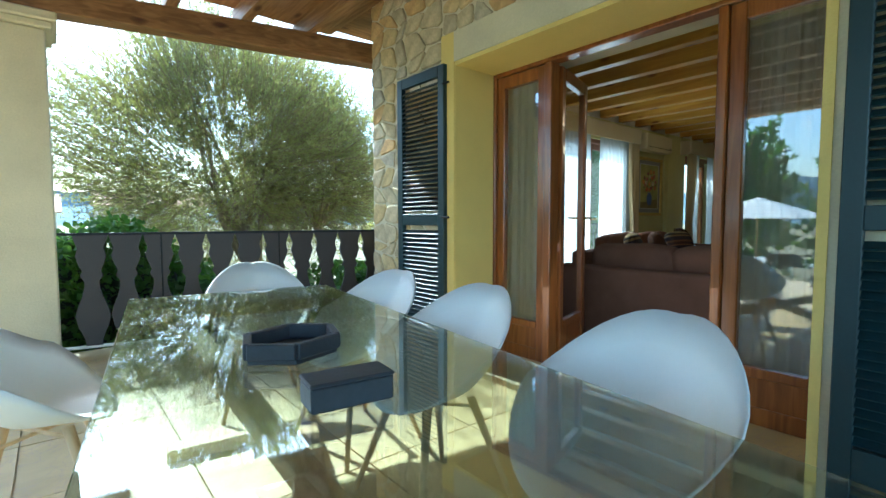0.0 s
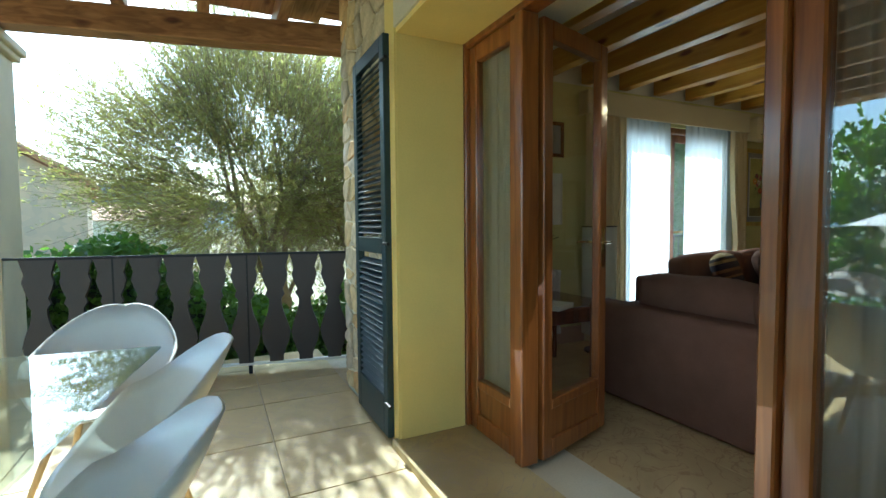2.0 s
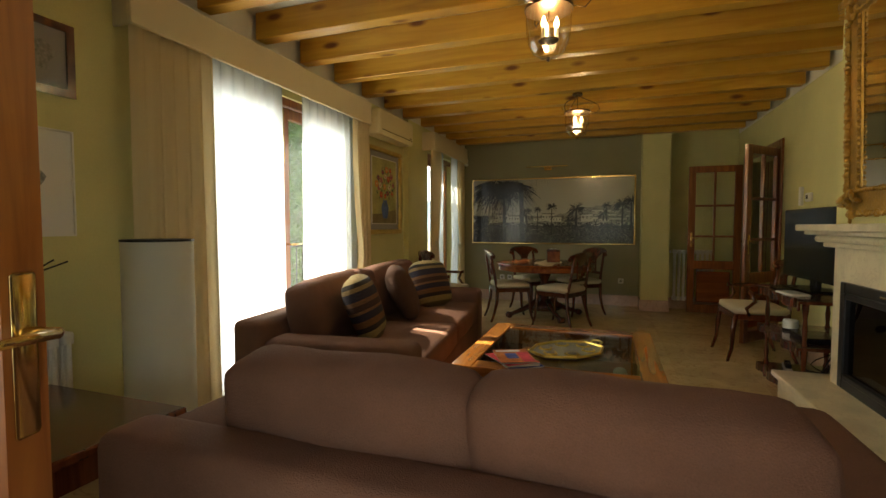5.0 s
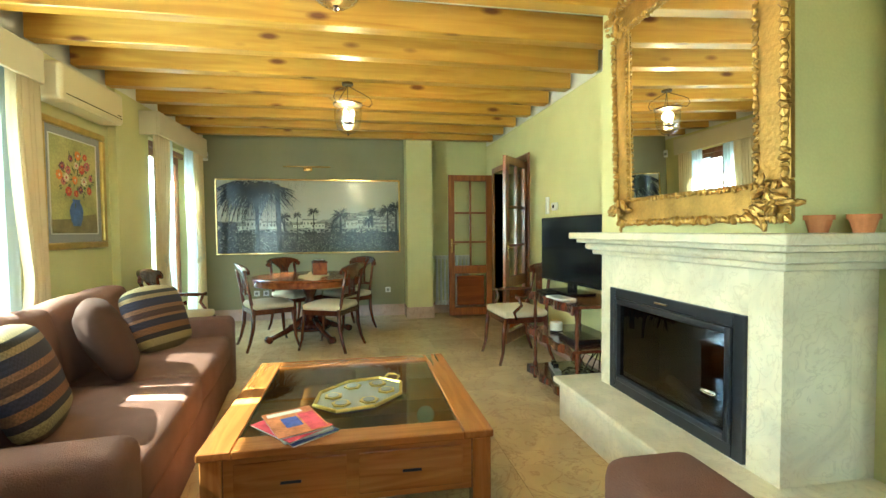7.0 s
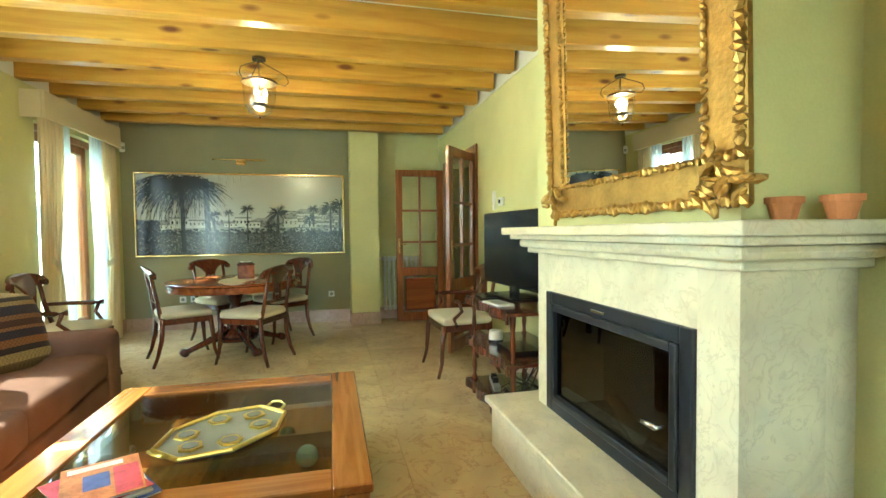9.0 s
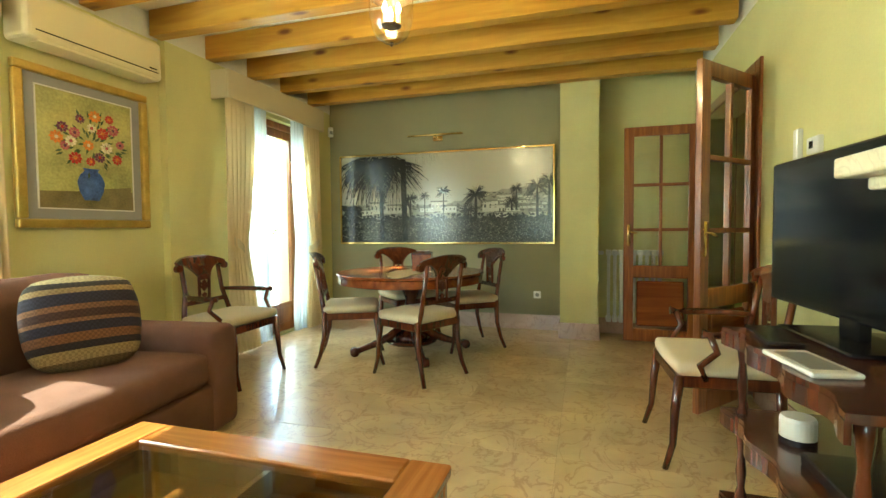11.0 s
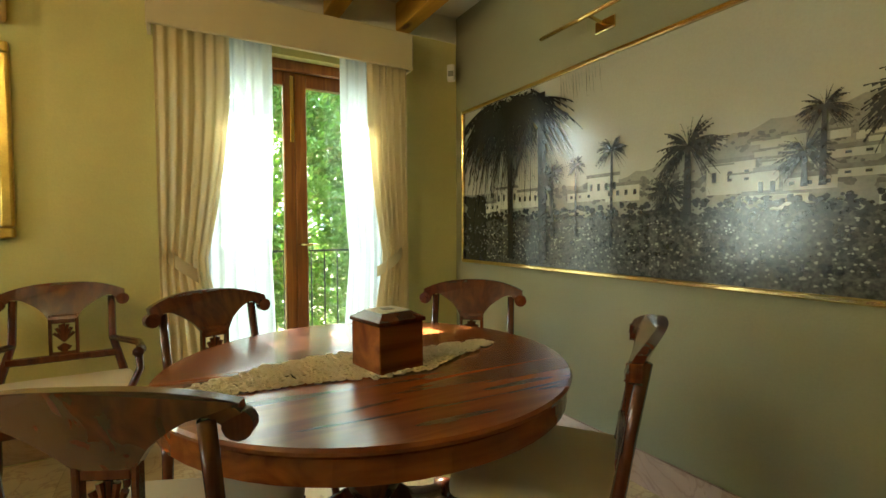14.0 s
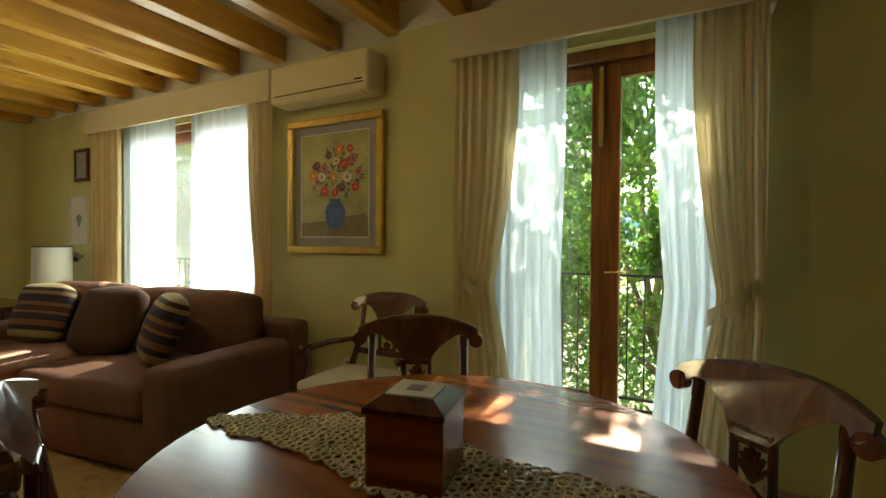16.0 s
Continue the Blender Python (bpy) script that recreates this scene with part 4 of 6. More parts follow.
part("lid", lid, M_MAHOG, box)
part("print", box_bm(-0.053, 0.053, -0.053, 0.053, 0.178, 0.181), M_PAPER, box, "small pale print under glass")
part("print_image", box_bm(-0.018, 0.018, -0.018, 0.018, 0.181, 0.183), M_GREYPRINT, box)

doily = thing("crochet_runner", "cream crocheted table runner of looped rings under the box", "table runner", m=pose(9.225, 2.315, 0.7315, 0, 0, 2) @ Matrix.Diagonal((1.08, 1.08, 1, 1)))
bm = bmesh.new()
rng = random.Random(4)
for i in range(52):
    for j in range(15):
        x, y = -0.52 + 0.0205 * i + rng.uniform(-1, 1) * 0.005, -0.145 + 0.0205 * j + (0.01 if i % 2 else 0) + rng.uniform(-1, 1) * 0.005
        if abs(y + 0.03 * math.sin(x * 9)) > 0.13 * (1 - abs(x) / 0.54) ** 0.8 + 0.02 + 0.03 * noise.noise(Vector((x * 14, y * 5, 3))):
            continue
        r, th = 0.0098 * rng.uniform(0.8, 1.25), 0.0034
        vs = []
        k = 8
        for a in range(k):
            t = 2 * math.pi * a / k + rng.random() * 0.2
            for q in range(4):
                f = 2 * math.pi * q / 4
                vs.append(bm.verts.new((x + (r + th * math.cos(f)) * math.cos(t) + rng.uniform(-1, 1) * 0.0015, y + (r + th * math.cos(f)) * math.sin(t) * 1.15, 0.004 + th * math.sin(f) + 0.006 * max(0, noise.noise(Vector((x * 9, y * 9, 0)))))))
        for a in range(k):
            for q in range(4):
                bm.faces.new((vs[a * 4 + q], vs[((a + 1) % k) * 4 + q], vs[((a + 1) % k) * 4 + (q + 1) % 4], vs[a * 4 + (q + 1) % 4]))
part("crochet_mesh", bm, M_CROCHET, doily, smooth=True, kind="stuff")

# ---- coffee table ----
ct = thing("coffee_table", "large square cherry wood coffee table with a sunken glass top", "coffee table", m=pose(5.34, 1.23, GROUND))
L, W2, H, F = 1.27, 1.19, 0.43, 0.13
for a in ((0, L, 0, F), (0, L, W2 - F, W2), (0, F, F, W2 - F), (L - F, L, F, W2 - F)):
    part("top_frame", box_bm(*a, H - 0.035, H, 0.005), M_CHERRY if a[1] - a[0] > 0.5 else M_CHERRY_Y, ct)
part("glass_top", box_bm(F, L - F, F, W2 - F, H - 0.018, H - 0.010), M_TGLASS_DARK, ct, "clear glass pane")
for a in ((0.05, L - 0.05, 0.04, 0.06), (0.05, L - 0.05, W2 - 0.06, W2 - 0.04), (0.04, 0.06, 0.06, W2 - 0.06), (L - 0.06, L - 0.04, 0.06, W2 - 0.06)):
    part("apron", box_bm(*a, 0.16, H - 0.035, 0.003), M_CHERRY if a[1] - a[0] > 0.5 else M_CHERRY_Y, ct)
part("display_tray", box_bm(0.06, L - 0.06, 0.06, W2 - 0.06, 0.27, 0.285), M_CHERRY, ct)
part("divider", box_bm(0.06, L - 0.06, 0.585, 0.605, 0.285, 0.36), M_CHERRY, ct)
part("divider", box_bm(0.62, 0.64, 0.06, W2 - 0.06, 0.285, 0.355), M_CHERRY_Y, ct)
for x in (0.01, L - 0.09):
    for y in (0.01, W2 - 0.09):
        part("leg", box_bm(x, x + 0.08, y, y + 0.08, 0, H - 0.035, 0.006), M_CHERRY_Z, ct)
for k in range(2):
    dr = box_bm(0.0, 0.012, 0.13 + 0.49 * k, 0.57 + 0.49 * k, 0.19, 0.36, 0.003)
    o = part("drawer", dr, M_CHERRY_Y, ct, m=Matrix.Translation((0.03, 0, 0)))
    part("handle", rod((0.022, 0.31 + 0.49 * k, 0.275), (0.022, 0.39 + 0.49 * k, 0.275), 0.006), M_IRON, o)
    o = part("drawer", box_bm(0.13 + 0.53 * k, 0.60 + 0.53 * k, 0.03, 0.042, 0.19, 0.36, 0.003), M_CHERRY, ct)
    o = part("drawer", box_bm(L - 0.042, L - 0.028, 0.13 + 0.49 * k, 0.57 + 0.49 * k, 0.19, 0.36, 0.003), M_CHERRY_Y, ct)
    part("handle", rod((L - 0.02, 0.31 + 0.49 * k, 0.275), (L - 0.02, 0.39 + 0.49 * k, 0.275), 0.006), M_IRON, o)


def hexa(cx, cy, r, z0, z1, rot=0.0, sx=1.0):
    return slab([(cx + r * sx * math.cos(radians(60 * i + rot)), cy + r * math.sin(radians(60 * i + rot))) for i in range(6)], z1 - z0, "Z", m=Matrix.Translation((0, 0, (z0 + z1) / 2)))


tray = thing("serving_tray", "gilt metal octagonal tray with a pale inlaid bottom on the table", "tray", m=pose(5.90, 1.79, 0.402, 0, 0, -42))
octo = [(0.27 * math.cos(radians(45 * i + 22.5)), 0.20 * math.sin(radians(45 * i + 22.5))) for i in range(8)]
part("tray_bottom", slab(octo, 0.006, "Z", m=Matrix.Translation((0, 0, 0.004))), M_TRAYGREY, tray)
bm = bmesh.new()
for i in range(8):
    p, q = octo[i], octo[(i + 1) % 8]
    rod((*p, 0.012), (*q, 0.012), 0.009, bm=bm)
part("rim", bm, M_GILT, tray)
for s in (-1, 1):
    bm = sweep([(s * 0.245, -0.045, 0.012), (s * 0.285, -0.04, 0.03), (s * 0.295, 0, 0.035), (s * 0.285, 0.04, 0.03), (s * 0.245, 0.045, 0.012)], 0.006)
    part("handle", bm, M_GILT, tray)
for i in range(6):
    a = radians(60 * i + 10)
    c = thing("coaster", "hexagonal gilt coaster with a pale round inlay on the tray", "coaster", "coasters on the tray", pose(5.90, 1.79, 0.41, 0, 0, -42) @ pose(0.165 * math.cos(a), 0.115 * math.sin(a), 0, 0, 0, 20 * i))
    part("rim", hexa(0, 0, 0.048, 0, 0.008), M_GILT, c)
    part("inlay", cyl(0.03, 0.008, 0.0105, 20), M_TRAYGREY, c)
for k, (x, y, r, mm) in enumerate(((5.80, 1.46, 0.045, "M_STRIPEDBALL"), (6.04, 1.56, 0.04, "M_SILVER"), (5.62, 1.70, 0.035, "M_GLASSBALL"), (5.53, 1.56, 0.032, "M_GLASSBALL"), (5.54, 1.46, 0.032, "M_STRIPEDBALL"))):
    bm = bmesh.new()
    bmesh.ops.create_uvsphere(bm, u_segments=20, v_segments=12, radius=r)
    tagged(part("glass_ball", bm, {"M_STRIPEDBALL": M_STRIPEDBALL, "M_SILVER": M_SILVER, "M_GLASSBALL": M_GLASSBALL}[mm], smooth=True), "small decorative ball under the glass of the coffee table", "ornament", "ornaments in the coffee table").location = (x, y, 0.265 + r)
mag = [(0.0, 0.0, 8, "M_MAG_BLUE"), (0.01, 0.015, 2, "M_PAPER"), (-0.008, 0.03, 14, "M_MAG_B"), (0.012, 0.02, -4, "M_MAG_A")]
for k, (dx, dy, rz, mm) in enumerate(mag):
    mt = {"M_MAG_BLUE": M_MAG_BLUE, "M_PAPER": M_PAPER, "M_MAG_B": M_MAG_B, "M_MAG_A": M_MAG_A}[mm]
    e = thing("magazine", "glossy magazine with a coloured cover in a stack" if k else "glossy magazine at the bottom of the stack", "magazine", "magazines on the coffee table", pose(5.50 + dx, 2.05 + dy, 0.411 + 0.009 * k, 0, 0, rz - 62))
    part("paper_block", box_bm(-0.105, 0.105, -0.14, 0.14, 0, 0.006, 0.001), M_PAPER, e)
    part("cover", box_bm(-0.107, 0.107, -0.142, 0.142, 0.006, 0.0078), mt, e)
    if k == 3:
        part("title_bar", box_bm(-0.09, 0.06, 0.09, 0.125, 0.0078, 0.0084), M_PAPER, e)
        part("cover_figure", box_bm(-0.05, 0.02, -0.06, 0.05, 0.0078, 0.0083), M_MAG_BLUE, e)
        part("cover_band", box_bm(0.03, 0.10, -0.13, 0.07, 0.0078, 0.0083), M_MAG_B, e)

# ---- fireplace ----
FX0, FX1, FY = 4.93, 6.26, 0.22
fp = thing("fireplace", "pale polished stone fireplace with a moulded mantelshelf and hearth", "fireplace")
for a in ((FX0, 5.09, 0.262, 1.10), (6.13, FX1, 0.262, 1.10), (5.09, 6.13, 0.90, 1.10), (5.09, 6.13, 0.262, 0.275)):
    part("jamb" if a[3] - a[2] > 0.5 else "lintel", box_bm(a[0], a[1], Y_RIGHT + 0.12, FY, a[2], a[3]), M_MANTEL, fp)
part("back_slab", box_bm(FX0, FX1, Y_RIGHT + 0.001, Y_RIGHT + 0.12, 0.262, 1.10), M_MANTEL, fp)
part("hearth", box_bm(4.40, 6.42, Y_RIGHT + 0.002, 0.49, 0.225, 0.262, 0.006), M_MANTEL, fp)
part("hearth_base", box_bm(4.45, 6.38, Y_RIGHT + 0.002, 0.46, -0.03, 0.225, 0.002), M_MANTEL, fp)
for k, (o, z0, z1, bv) in enumerate(((0.05, 1.10, 1.13, 0.008), (0.09, 1.13, 1.175, 0.02), (0.13, 1.175, 1.20, 0.006), (0.17, 1.20, 1.24, 0.006))):
    part("mantelshelf" if k == 3 else "moulding", box_bm(FX0 - o, FX1 + o * 0.8, Y_RIGHT + 0.003, FY + o, z0, z1, bv, seg=2), M_MANTEL, fp)
structure("chimney_breast", box_bm(FX0, FX1, Y_RIGHT, FY, 1.24, DECK_Z), M_WALL)
stove = thing("fireplace_insert", "dark grey cast steel fire insert with a glazed door", "stove")
for a in ((5.09, 5.15, 0.275, 0.90), (6.07, 6.13, 0.275, 0.90), (5.15, 6.07, 0.275, 0.335), (5.15, 6.07, 0.84, 0.90)):
    part("frame", box_bm(a[0], a[1], FY - 0.02, FY + 0.018, a[2], a[3], 0.006, seg=2), M_STEELDARK, stove)
for a in ((5.15, 5.185, 0.335, 0.84), (6.035, 6.07, 0.335, 0.84), (5.185, 6.035, 0.335, 0.37), (5.185, 6.035, 0.805, 0.84)):
    part("door_frame", box_bm(a[0], a[1], FY - 0.03, FY + 0.03, a[2], a[3], 0.008, seg=2), M_STEELDARK, stove)
part("door_glass", box_bm(5.185, 6.035, FY - 0.004, FY + 0.002, 0.37, 0.805), M_SMOKE, stove, "smoky glass pane")
chamber = box_bm(5.11, 6.11, -0.10, FY - 0.04, 0.28, 0.29)
box_bm(5.11, 5.12, -0.10, FY - 0.04, 0.29, 0.89, bm=chamber), box_bm(6.10, 6.11, -0.10, FY - 0.04, 0.29, 0.89, bm=chamber), box_bm(5.12, 6.10, -0.10, -0.09, 0.29, 0.89, bm=chamber), box_bm(5.12, 6.10, -0.09, FY - 0.04, 0.88, 0.89, bm=chamber)
box_bm(5.4, 5.85, -0.085, -0.05, 0.55, 0.85, bm=chamber)
part("fire_chamber", chamber, M_SOOT, stove)
h_ = rod((5.205, FY + 0.03, 0.54), (5.205, FY + 0.07, 0.54), 0.008)
rod((5.205, FY + 0.06, 0.54), (5.26, FY + 0.075, 0.545), 0.012, 0.009, 10, h_)
part("handle", h_, M_SILVER, stove, "bright steel handle", True)
part("damper", rod((5.56, FY + 0.03, 0.87), (5.66, FY + 0.03, 0.87), 0.006), M_SILVER, stove)
bm = bmesh.new()
rng = random.Random(3)
for i in range(150):
    x, y = rng.uniform(5.2, 6.0), rng.uniform(-0.06, 0.12)
    bmesh.ops.create_icosphere(bm, subdivisions=1, radius=rng.uniform(0.008, 0.02), matrix=Matrix.Translation((x, y, 0.30 + 0.03 * rng.random())) @ Matrix.Diagonal((1.3, 1, 0.7, 1)))
tagged(part("ash_and_embers", bm, M_ASH, kind="stuff"), "grey ash heap in the fire chamber", "ash")
for x, y, a in ((5.45, 0.02, 12), (5.7, 0.05, -20)):
    tagged(part("log", rod((-0.2, 0, 0), (0.2, 0, 0.01), 0.035, 0.03, 10), M_BARK, smooth=True), "charred firewood log in the fire chamber", "firewood", "logs").matrix_basis = pose(x, y, 0.36, 0, 0, a)

mirror = thing("mirror", "large mirror in a carved antique gold frame above the mantel", "mirror", m=pose(4.87, 0.245, 1.285, -1.5, 0, 0))
MW, MH, MF = 1.14, 1.24, 0.15
part("mirror_glass", box_bm(MF - 0.01, MW - MF + 0.01, -0.004, 0.012, MF - 0.01, MH - MF + 0.01), M_MIRROR, mirror, "mirror glass")
for a in ((0, MW, 0, MF), (0, MW, MH - MF, MH), (0, MF, MF, MH - MF), (MW - MF, MW, MF, MH - MF)):
    horizontal = a[1] - a[0] > 0.5
    bm = box_bm(a[0], a[1], -0.012, 0.018, a[2], a[3], 0.006)
    rng = random.Random(int(a[0] * 100 + a[2] * 10))
    u, u1 = (a[0], a[1]) if horizontal else (a[2], a[3])
    while u < u1 - 0.02:
        for side, r in ((0.012, 0.019), (MF - 0.014, 0.012)):
            s = side if (a[2] == 0 if horizontal else a[0] == 0) else MF - side
            c = (u, 0.026, a[2] + s) if horizontal else (a[0] + s, 0.026, u)
            bmesh.ops.create_icosphere(bm, subdivisions=1, radius=r * rng.uniform(0.8, 1.2), matrix=Matrix.Translation(c) @ Matrix.Rotation(rng.random() * 3, 4, "Y") @ Matrix.Diagonal((1.35, 0.9, 0.8, 1)))
        u += 0.027
    part("frame", bm, M_GOLD, mirror)
for x, z in ((0.07, 0.07), (MW - 0.07, 0.07), (0.07, MH - 0.07), (MW - 0.07, MH - 0.07)):
    bm = bmesh.new()
    rng = random.Random(int(x * 10 + z * 30))
    for k in range(26):
        aa, rr = rng.random() * 6.28, rng.uniform(0.01, 0.105)
        bmesh.ops.create_icosphere(bm, subdivisions=1, radius=rng.uniform(0.013, 0.026), matrix=Matrix.Translation((x + rr * math.cos(aa) * 1.1, 0.03 + 0.02 * rng.random(), z + rr * math.sin(aa))) @ Matrix.Rotation(aa, 4, "Y") @ Matrix.Diagonal((1.6, 0.8, 0.7, 1)))
    part("corner_carving", bm, M_GOLD, mirror, "carved acanthus corner", kind="stuff")
for x in (4.93, 5.03):
    p = thing("terracotta_pot", "small empty terracotta pot on the mantelshelf", "pot", "pots on the mantelshelf", pose(x - 0.13, 0.03 + (x - 4.93) * 0.75, 1.241) @ Matrix.Scale(1.05, 4))
    part("pot", lathe([(0.028, 0.0), (0.04, 0.045), (0.046, 0.045), (0.046, 0.062), (0.04, 0.062), (0.026, 0.006)], 20), M_TERRACOTTA, p, smooth=False)

# ---- television and stand ----
st = thing("tv_stand", "dark mahogany three-tier stand with turned posts and wavy shelves", "tv stand", m=pose(0, 0, GROUND))
for z in (0.10, 0.43, 0.74):
    o = []
    for i in range(25):
        u = i / 24
        o.append((6.42 + 0.88 * u, 0.33 + 0.018 * math.cos(u * 6 * math.pi)))
    o += [(7.30, -0.16), (6.42, -0.16)]
    part("shelf", slab(o, 0.022, "Z", m=Matrix.Translation((0, 0, z))), M_MAHOG, st)
    part("shelf_edge", slab([(x, y + 0.002) for x, y in o[:25]] + [(x, y - 0.012) for x, y in reversed(o[:25])], 0.05, "Z", m=Matrix.Translation((0, 0, z - 0.03))), M_MAHOG, st)
for x in (6.47, 7.25):
    for y in (-0.12, 0.29):
        part("post", lathe([(0.017, 0), (0.022, 0.03), (0.014, 0.06), (0.02, 0.085), (0.02, 0.13), (0.012, 0.16), (0.018, 0.22), (0.012, 0.28), (0.02, 0.38), (0.022, 0.43), (0.012, 0.47), (0.018, 0.55), (0.012, 0.62), (0.02, 0.69), (0.02, 0.74)], 14), M_MAHOG, st, smooth=True, m=Matrix.Translation((x, y, 0)))
tv = thing("television", "black flat screen television on the mahogany stand", "television", m=pose(7.10, 0.04, 0.732, 0, 0, 4))
part("housing", box_bm(-0.54, 0.54, -0.04, 0.0, 0.07, 0.64, 0.008), M_BLACK, tv)
part("screen", box_bm(-0.505, 0.505, 0.0, 0.004, 0.10, 0.61), M_SCREEN, tv, "dark glossy screen")
part("foot", box_bm(-0.22, 0.22, -0.11, 0.11, 0, 0.015, 0.005), M_BLACK, tv)
part("neck", box_bm(-0.05, 0.05, -0.04, 0.0, 0.015, 0.09, 0.004), M_BLACK, tv)
tab = thing("tablet", "white tablet with a grey screen on the tv stand", "tablet", m=pose(6.78, 0.27, 0.732, 0, 0, 8))
part("case", box_bm(-0.12, 0.12, -0.06, 0.06, 0, 0.014, 0.004), M_PLAINWHITE, tab)
part("screen", box_bm(-0.085, 0.085, -0.04, 0.045, 0.014, 0.0155), M_TRAYGREY, tab)
kb = thing("keyboard", "black keyboard lying on the tv stand", "keyboard", m=pose(7.12, 0.24, 0.732, 0, 0, -4))
part("body", box_bm(-0.14, 0.14, -0.05, 0.05, 0, 0.018, 0.004), M_BLACK, kb)
sp = thing("small_speaker", "white round speaker on the middle shelf", "speaker", m=pose(7.02, 0.2, 0.422))
part("body", lathe([(0.0, 0), (0.045, 0), (0.05, 0.01), (0.05, 0.075), (0.045, 0.085), (0.0, 0.085)], 24), M_PLAINWHITE, sp, smooth=False)
part("band", lathe([(0.051, 0.0), (0.051, 0.02), (0.046, 0.02)], 24), M_BLACK, sp)
for x, y, z, w, d, h, n in ((6.72, 0.15, 0.422, 0.30, 0.2, 0.035, "set_top_box"), (6.72, 0.1, 0.092, 0.28, 0.2, 0.05, "video_player")):
    e = thing(n, "black electronic box on a shelf of the tv stand", "electronics", m=pose(x, y, z))
    part("case", box_bm(-w / 2, w / 2, -d / 2, d / 2, 0, h, 0.004), M_BLACK, e)
ps = thing("power_strip", "grey power strip with plugs on the lowest shelf", "power strip", m=pose(7.05, 0.2, 0.092, 0, 0, -12))
part("body", box_bm(-0.14, 0.14, -0.025, 0.025, 0, 0.035, 0.005), M_TRAYGREY, ps)
for x in (-0.06, 0.02):
    part("plug", box_bm(x, x + 0.04, -0.02, 0.02, 0.035, 0.075, 0.004), M_BLACK, ps)
rng = random.Random(8)
for i in range(7):
    pts = [Vector((rng.uniform(6.5, 7.1), rng.uniform(-0.15, 0.25), 0.098 + 0.02 * k)) for k in range(5)]
    pts[-1] = Vector((6.55 + 0.05 * i, -0.17, 0.42 if i % 2 else 0.7))
    bm = bmesh.new()
    sm = []
    for k in range(4):
        for q in range(5):
            u = q / 5
            p0, p1, p2, p3 = pts[max(k - 1, 0)], pts[k], pts[k + 1], pts[min(k + 2, 4)]
            sm.append(0.5 * ((2 * p1) + (p2 - p0) * u + (2 * p0 - 5 * p1 + 4 * p2 - p3) * u * u + (3 * p1 - p0 - 3 * p2 + p3) * u ** 3))
    for p in sm:
        p.z = max(p.z, 0.097)
    tagged(part("cable", sweep(sm, 0.004, 5), M_BLACK, smooth=True), "black cable tangled on the tv stand", "cable", "cables of the television")

# ---- pictures, lamps and fittings ----
palm_pic = thing("palm_landscape_picture", "wide black and white palm landscape photograph in a gilt frame", "picture", m=pose(X_FAR - 0.03, 3.775, 0.94, 0, 0, -90))
PW, PH = 2.62, 1.09
part("backing", box_bm(0.01, PW - 0.01, 0.0, 0.028, 0.01, PH - 0.01), M_BLACK, palm_pic)
for a in ((0, PW, 0, 0.022), (0, PW, PH - 0.022, PH), (0, 0.022, 0.022, PH - 0.022), (PW - 0.022, PW, 0.022, PH - 0.022)):
    part("frame", box_bm(a[0], a[1], -0.022, 0.0, a[2], a[3], 0.005), M_BRASS, palm_pic)


def grey(name, v, var=0.15, scale=25, warm=1.0, gloss=0.2):
    m = plain(name, (v, v * 0.94 * warm, v * 0.68), gloss, var=var, scale=scale, bump=0, spec=0.5)
    m.node_tree.nodes["Principled BSDF"].inputs["Coat Weight"].default_value = 0.12
    m.node_tree.nodes["Principled BSDF"].inputs["Coat Roughness"].default_value = 0.16
    return m


G_SKY, G_HILL, G_FIELD, G_DARK, G_WALL, G_MID = grey("print_sky", 0.40, 0.08, 1.5), grey("print_hill", 0.24, 0.3, 9), grey("print_field", 0.055, 0.9, 45), grey("print_dark", 0.010, 0.5, 40), grey("print_house", 0.44, 0.1, 20), grey("print_foliage", 0.022, 0.6, 60)
G_FAR, G_ROOF = grey("print_far_trees", 0.10, 0.6, 40), grey("print_roof", 0.16, 0.4, 30)


def flat(points, y):
    bm = bmesh.new()
    bm.faces.new([bm.verts.new((x, y, z)) for x, z in points])
    bmesh.ops.triangulate(bm, faces=bm.faces[:])
    return bm


def frond(bm, cx, cz, ang, ln, droop, y, wd):
    """One palm frond: a bent rib with fringes, as a flat shape."""
    pts = []
    n = 7
    for i in range(n + 1):
        u = i / n
        pts.append((cx + ln * u * math.cos(ang), cz + ln * u * math.sin(ang) - droop * u * u))
    for i in range(n):
        (x0, z0), (x1, z1) = pts[i], pts[i + 1]
        w = wd * math.sin(math.pi * (0.15 + 0.8 * (i + 0.5) / n))
        f = bm.faces.new([bm.verts.new(p) for p in ((x0, y, z0 + w * 0.15), (x1, y, z1 + w * 0.1), (x1 + w * 0.25, y, z1 - w), (x0 + w * 0.1, y, z0 - w * 0.25))])
    return bm


def palm(x, z_foot, z_top, r, y, seed, trunk=0.012, fronds=60):
    rng = random.Random(seed)
    bm = flat([(x - trunk * 1.2, z_foot), (x + trunk * 1.2, z_foot), (x + trunk * 0.7, z_top), (x - trunk * 0.7, z_top)], y)
    for i in range(fronds):
        a = rng.uniform(-1.0, math.pi + 1.0)
        ln = r * rng.uniform(0.6, 1.05)
        frond(bm, x, z_top, a, ln, ln * rng.uniform(0.15, 0.5), y - 0.00002 * i, r * rng.uniform(0.07, 0.13))
    return bm


def inside(bm):
    """Keeps a print within the picture's frame."""
    for v in bm.verts:
        v.co.x, v.co.z = min(max(v.co.x, 0.024), PW - 0.024), min(max(v.co.z, 0.024), PH - 0.024)
    return bm


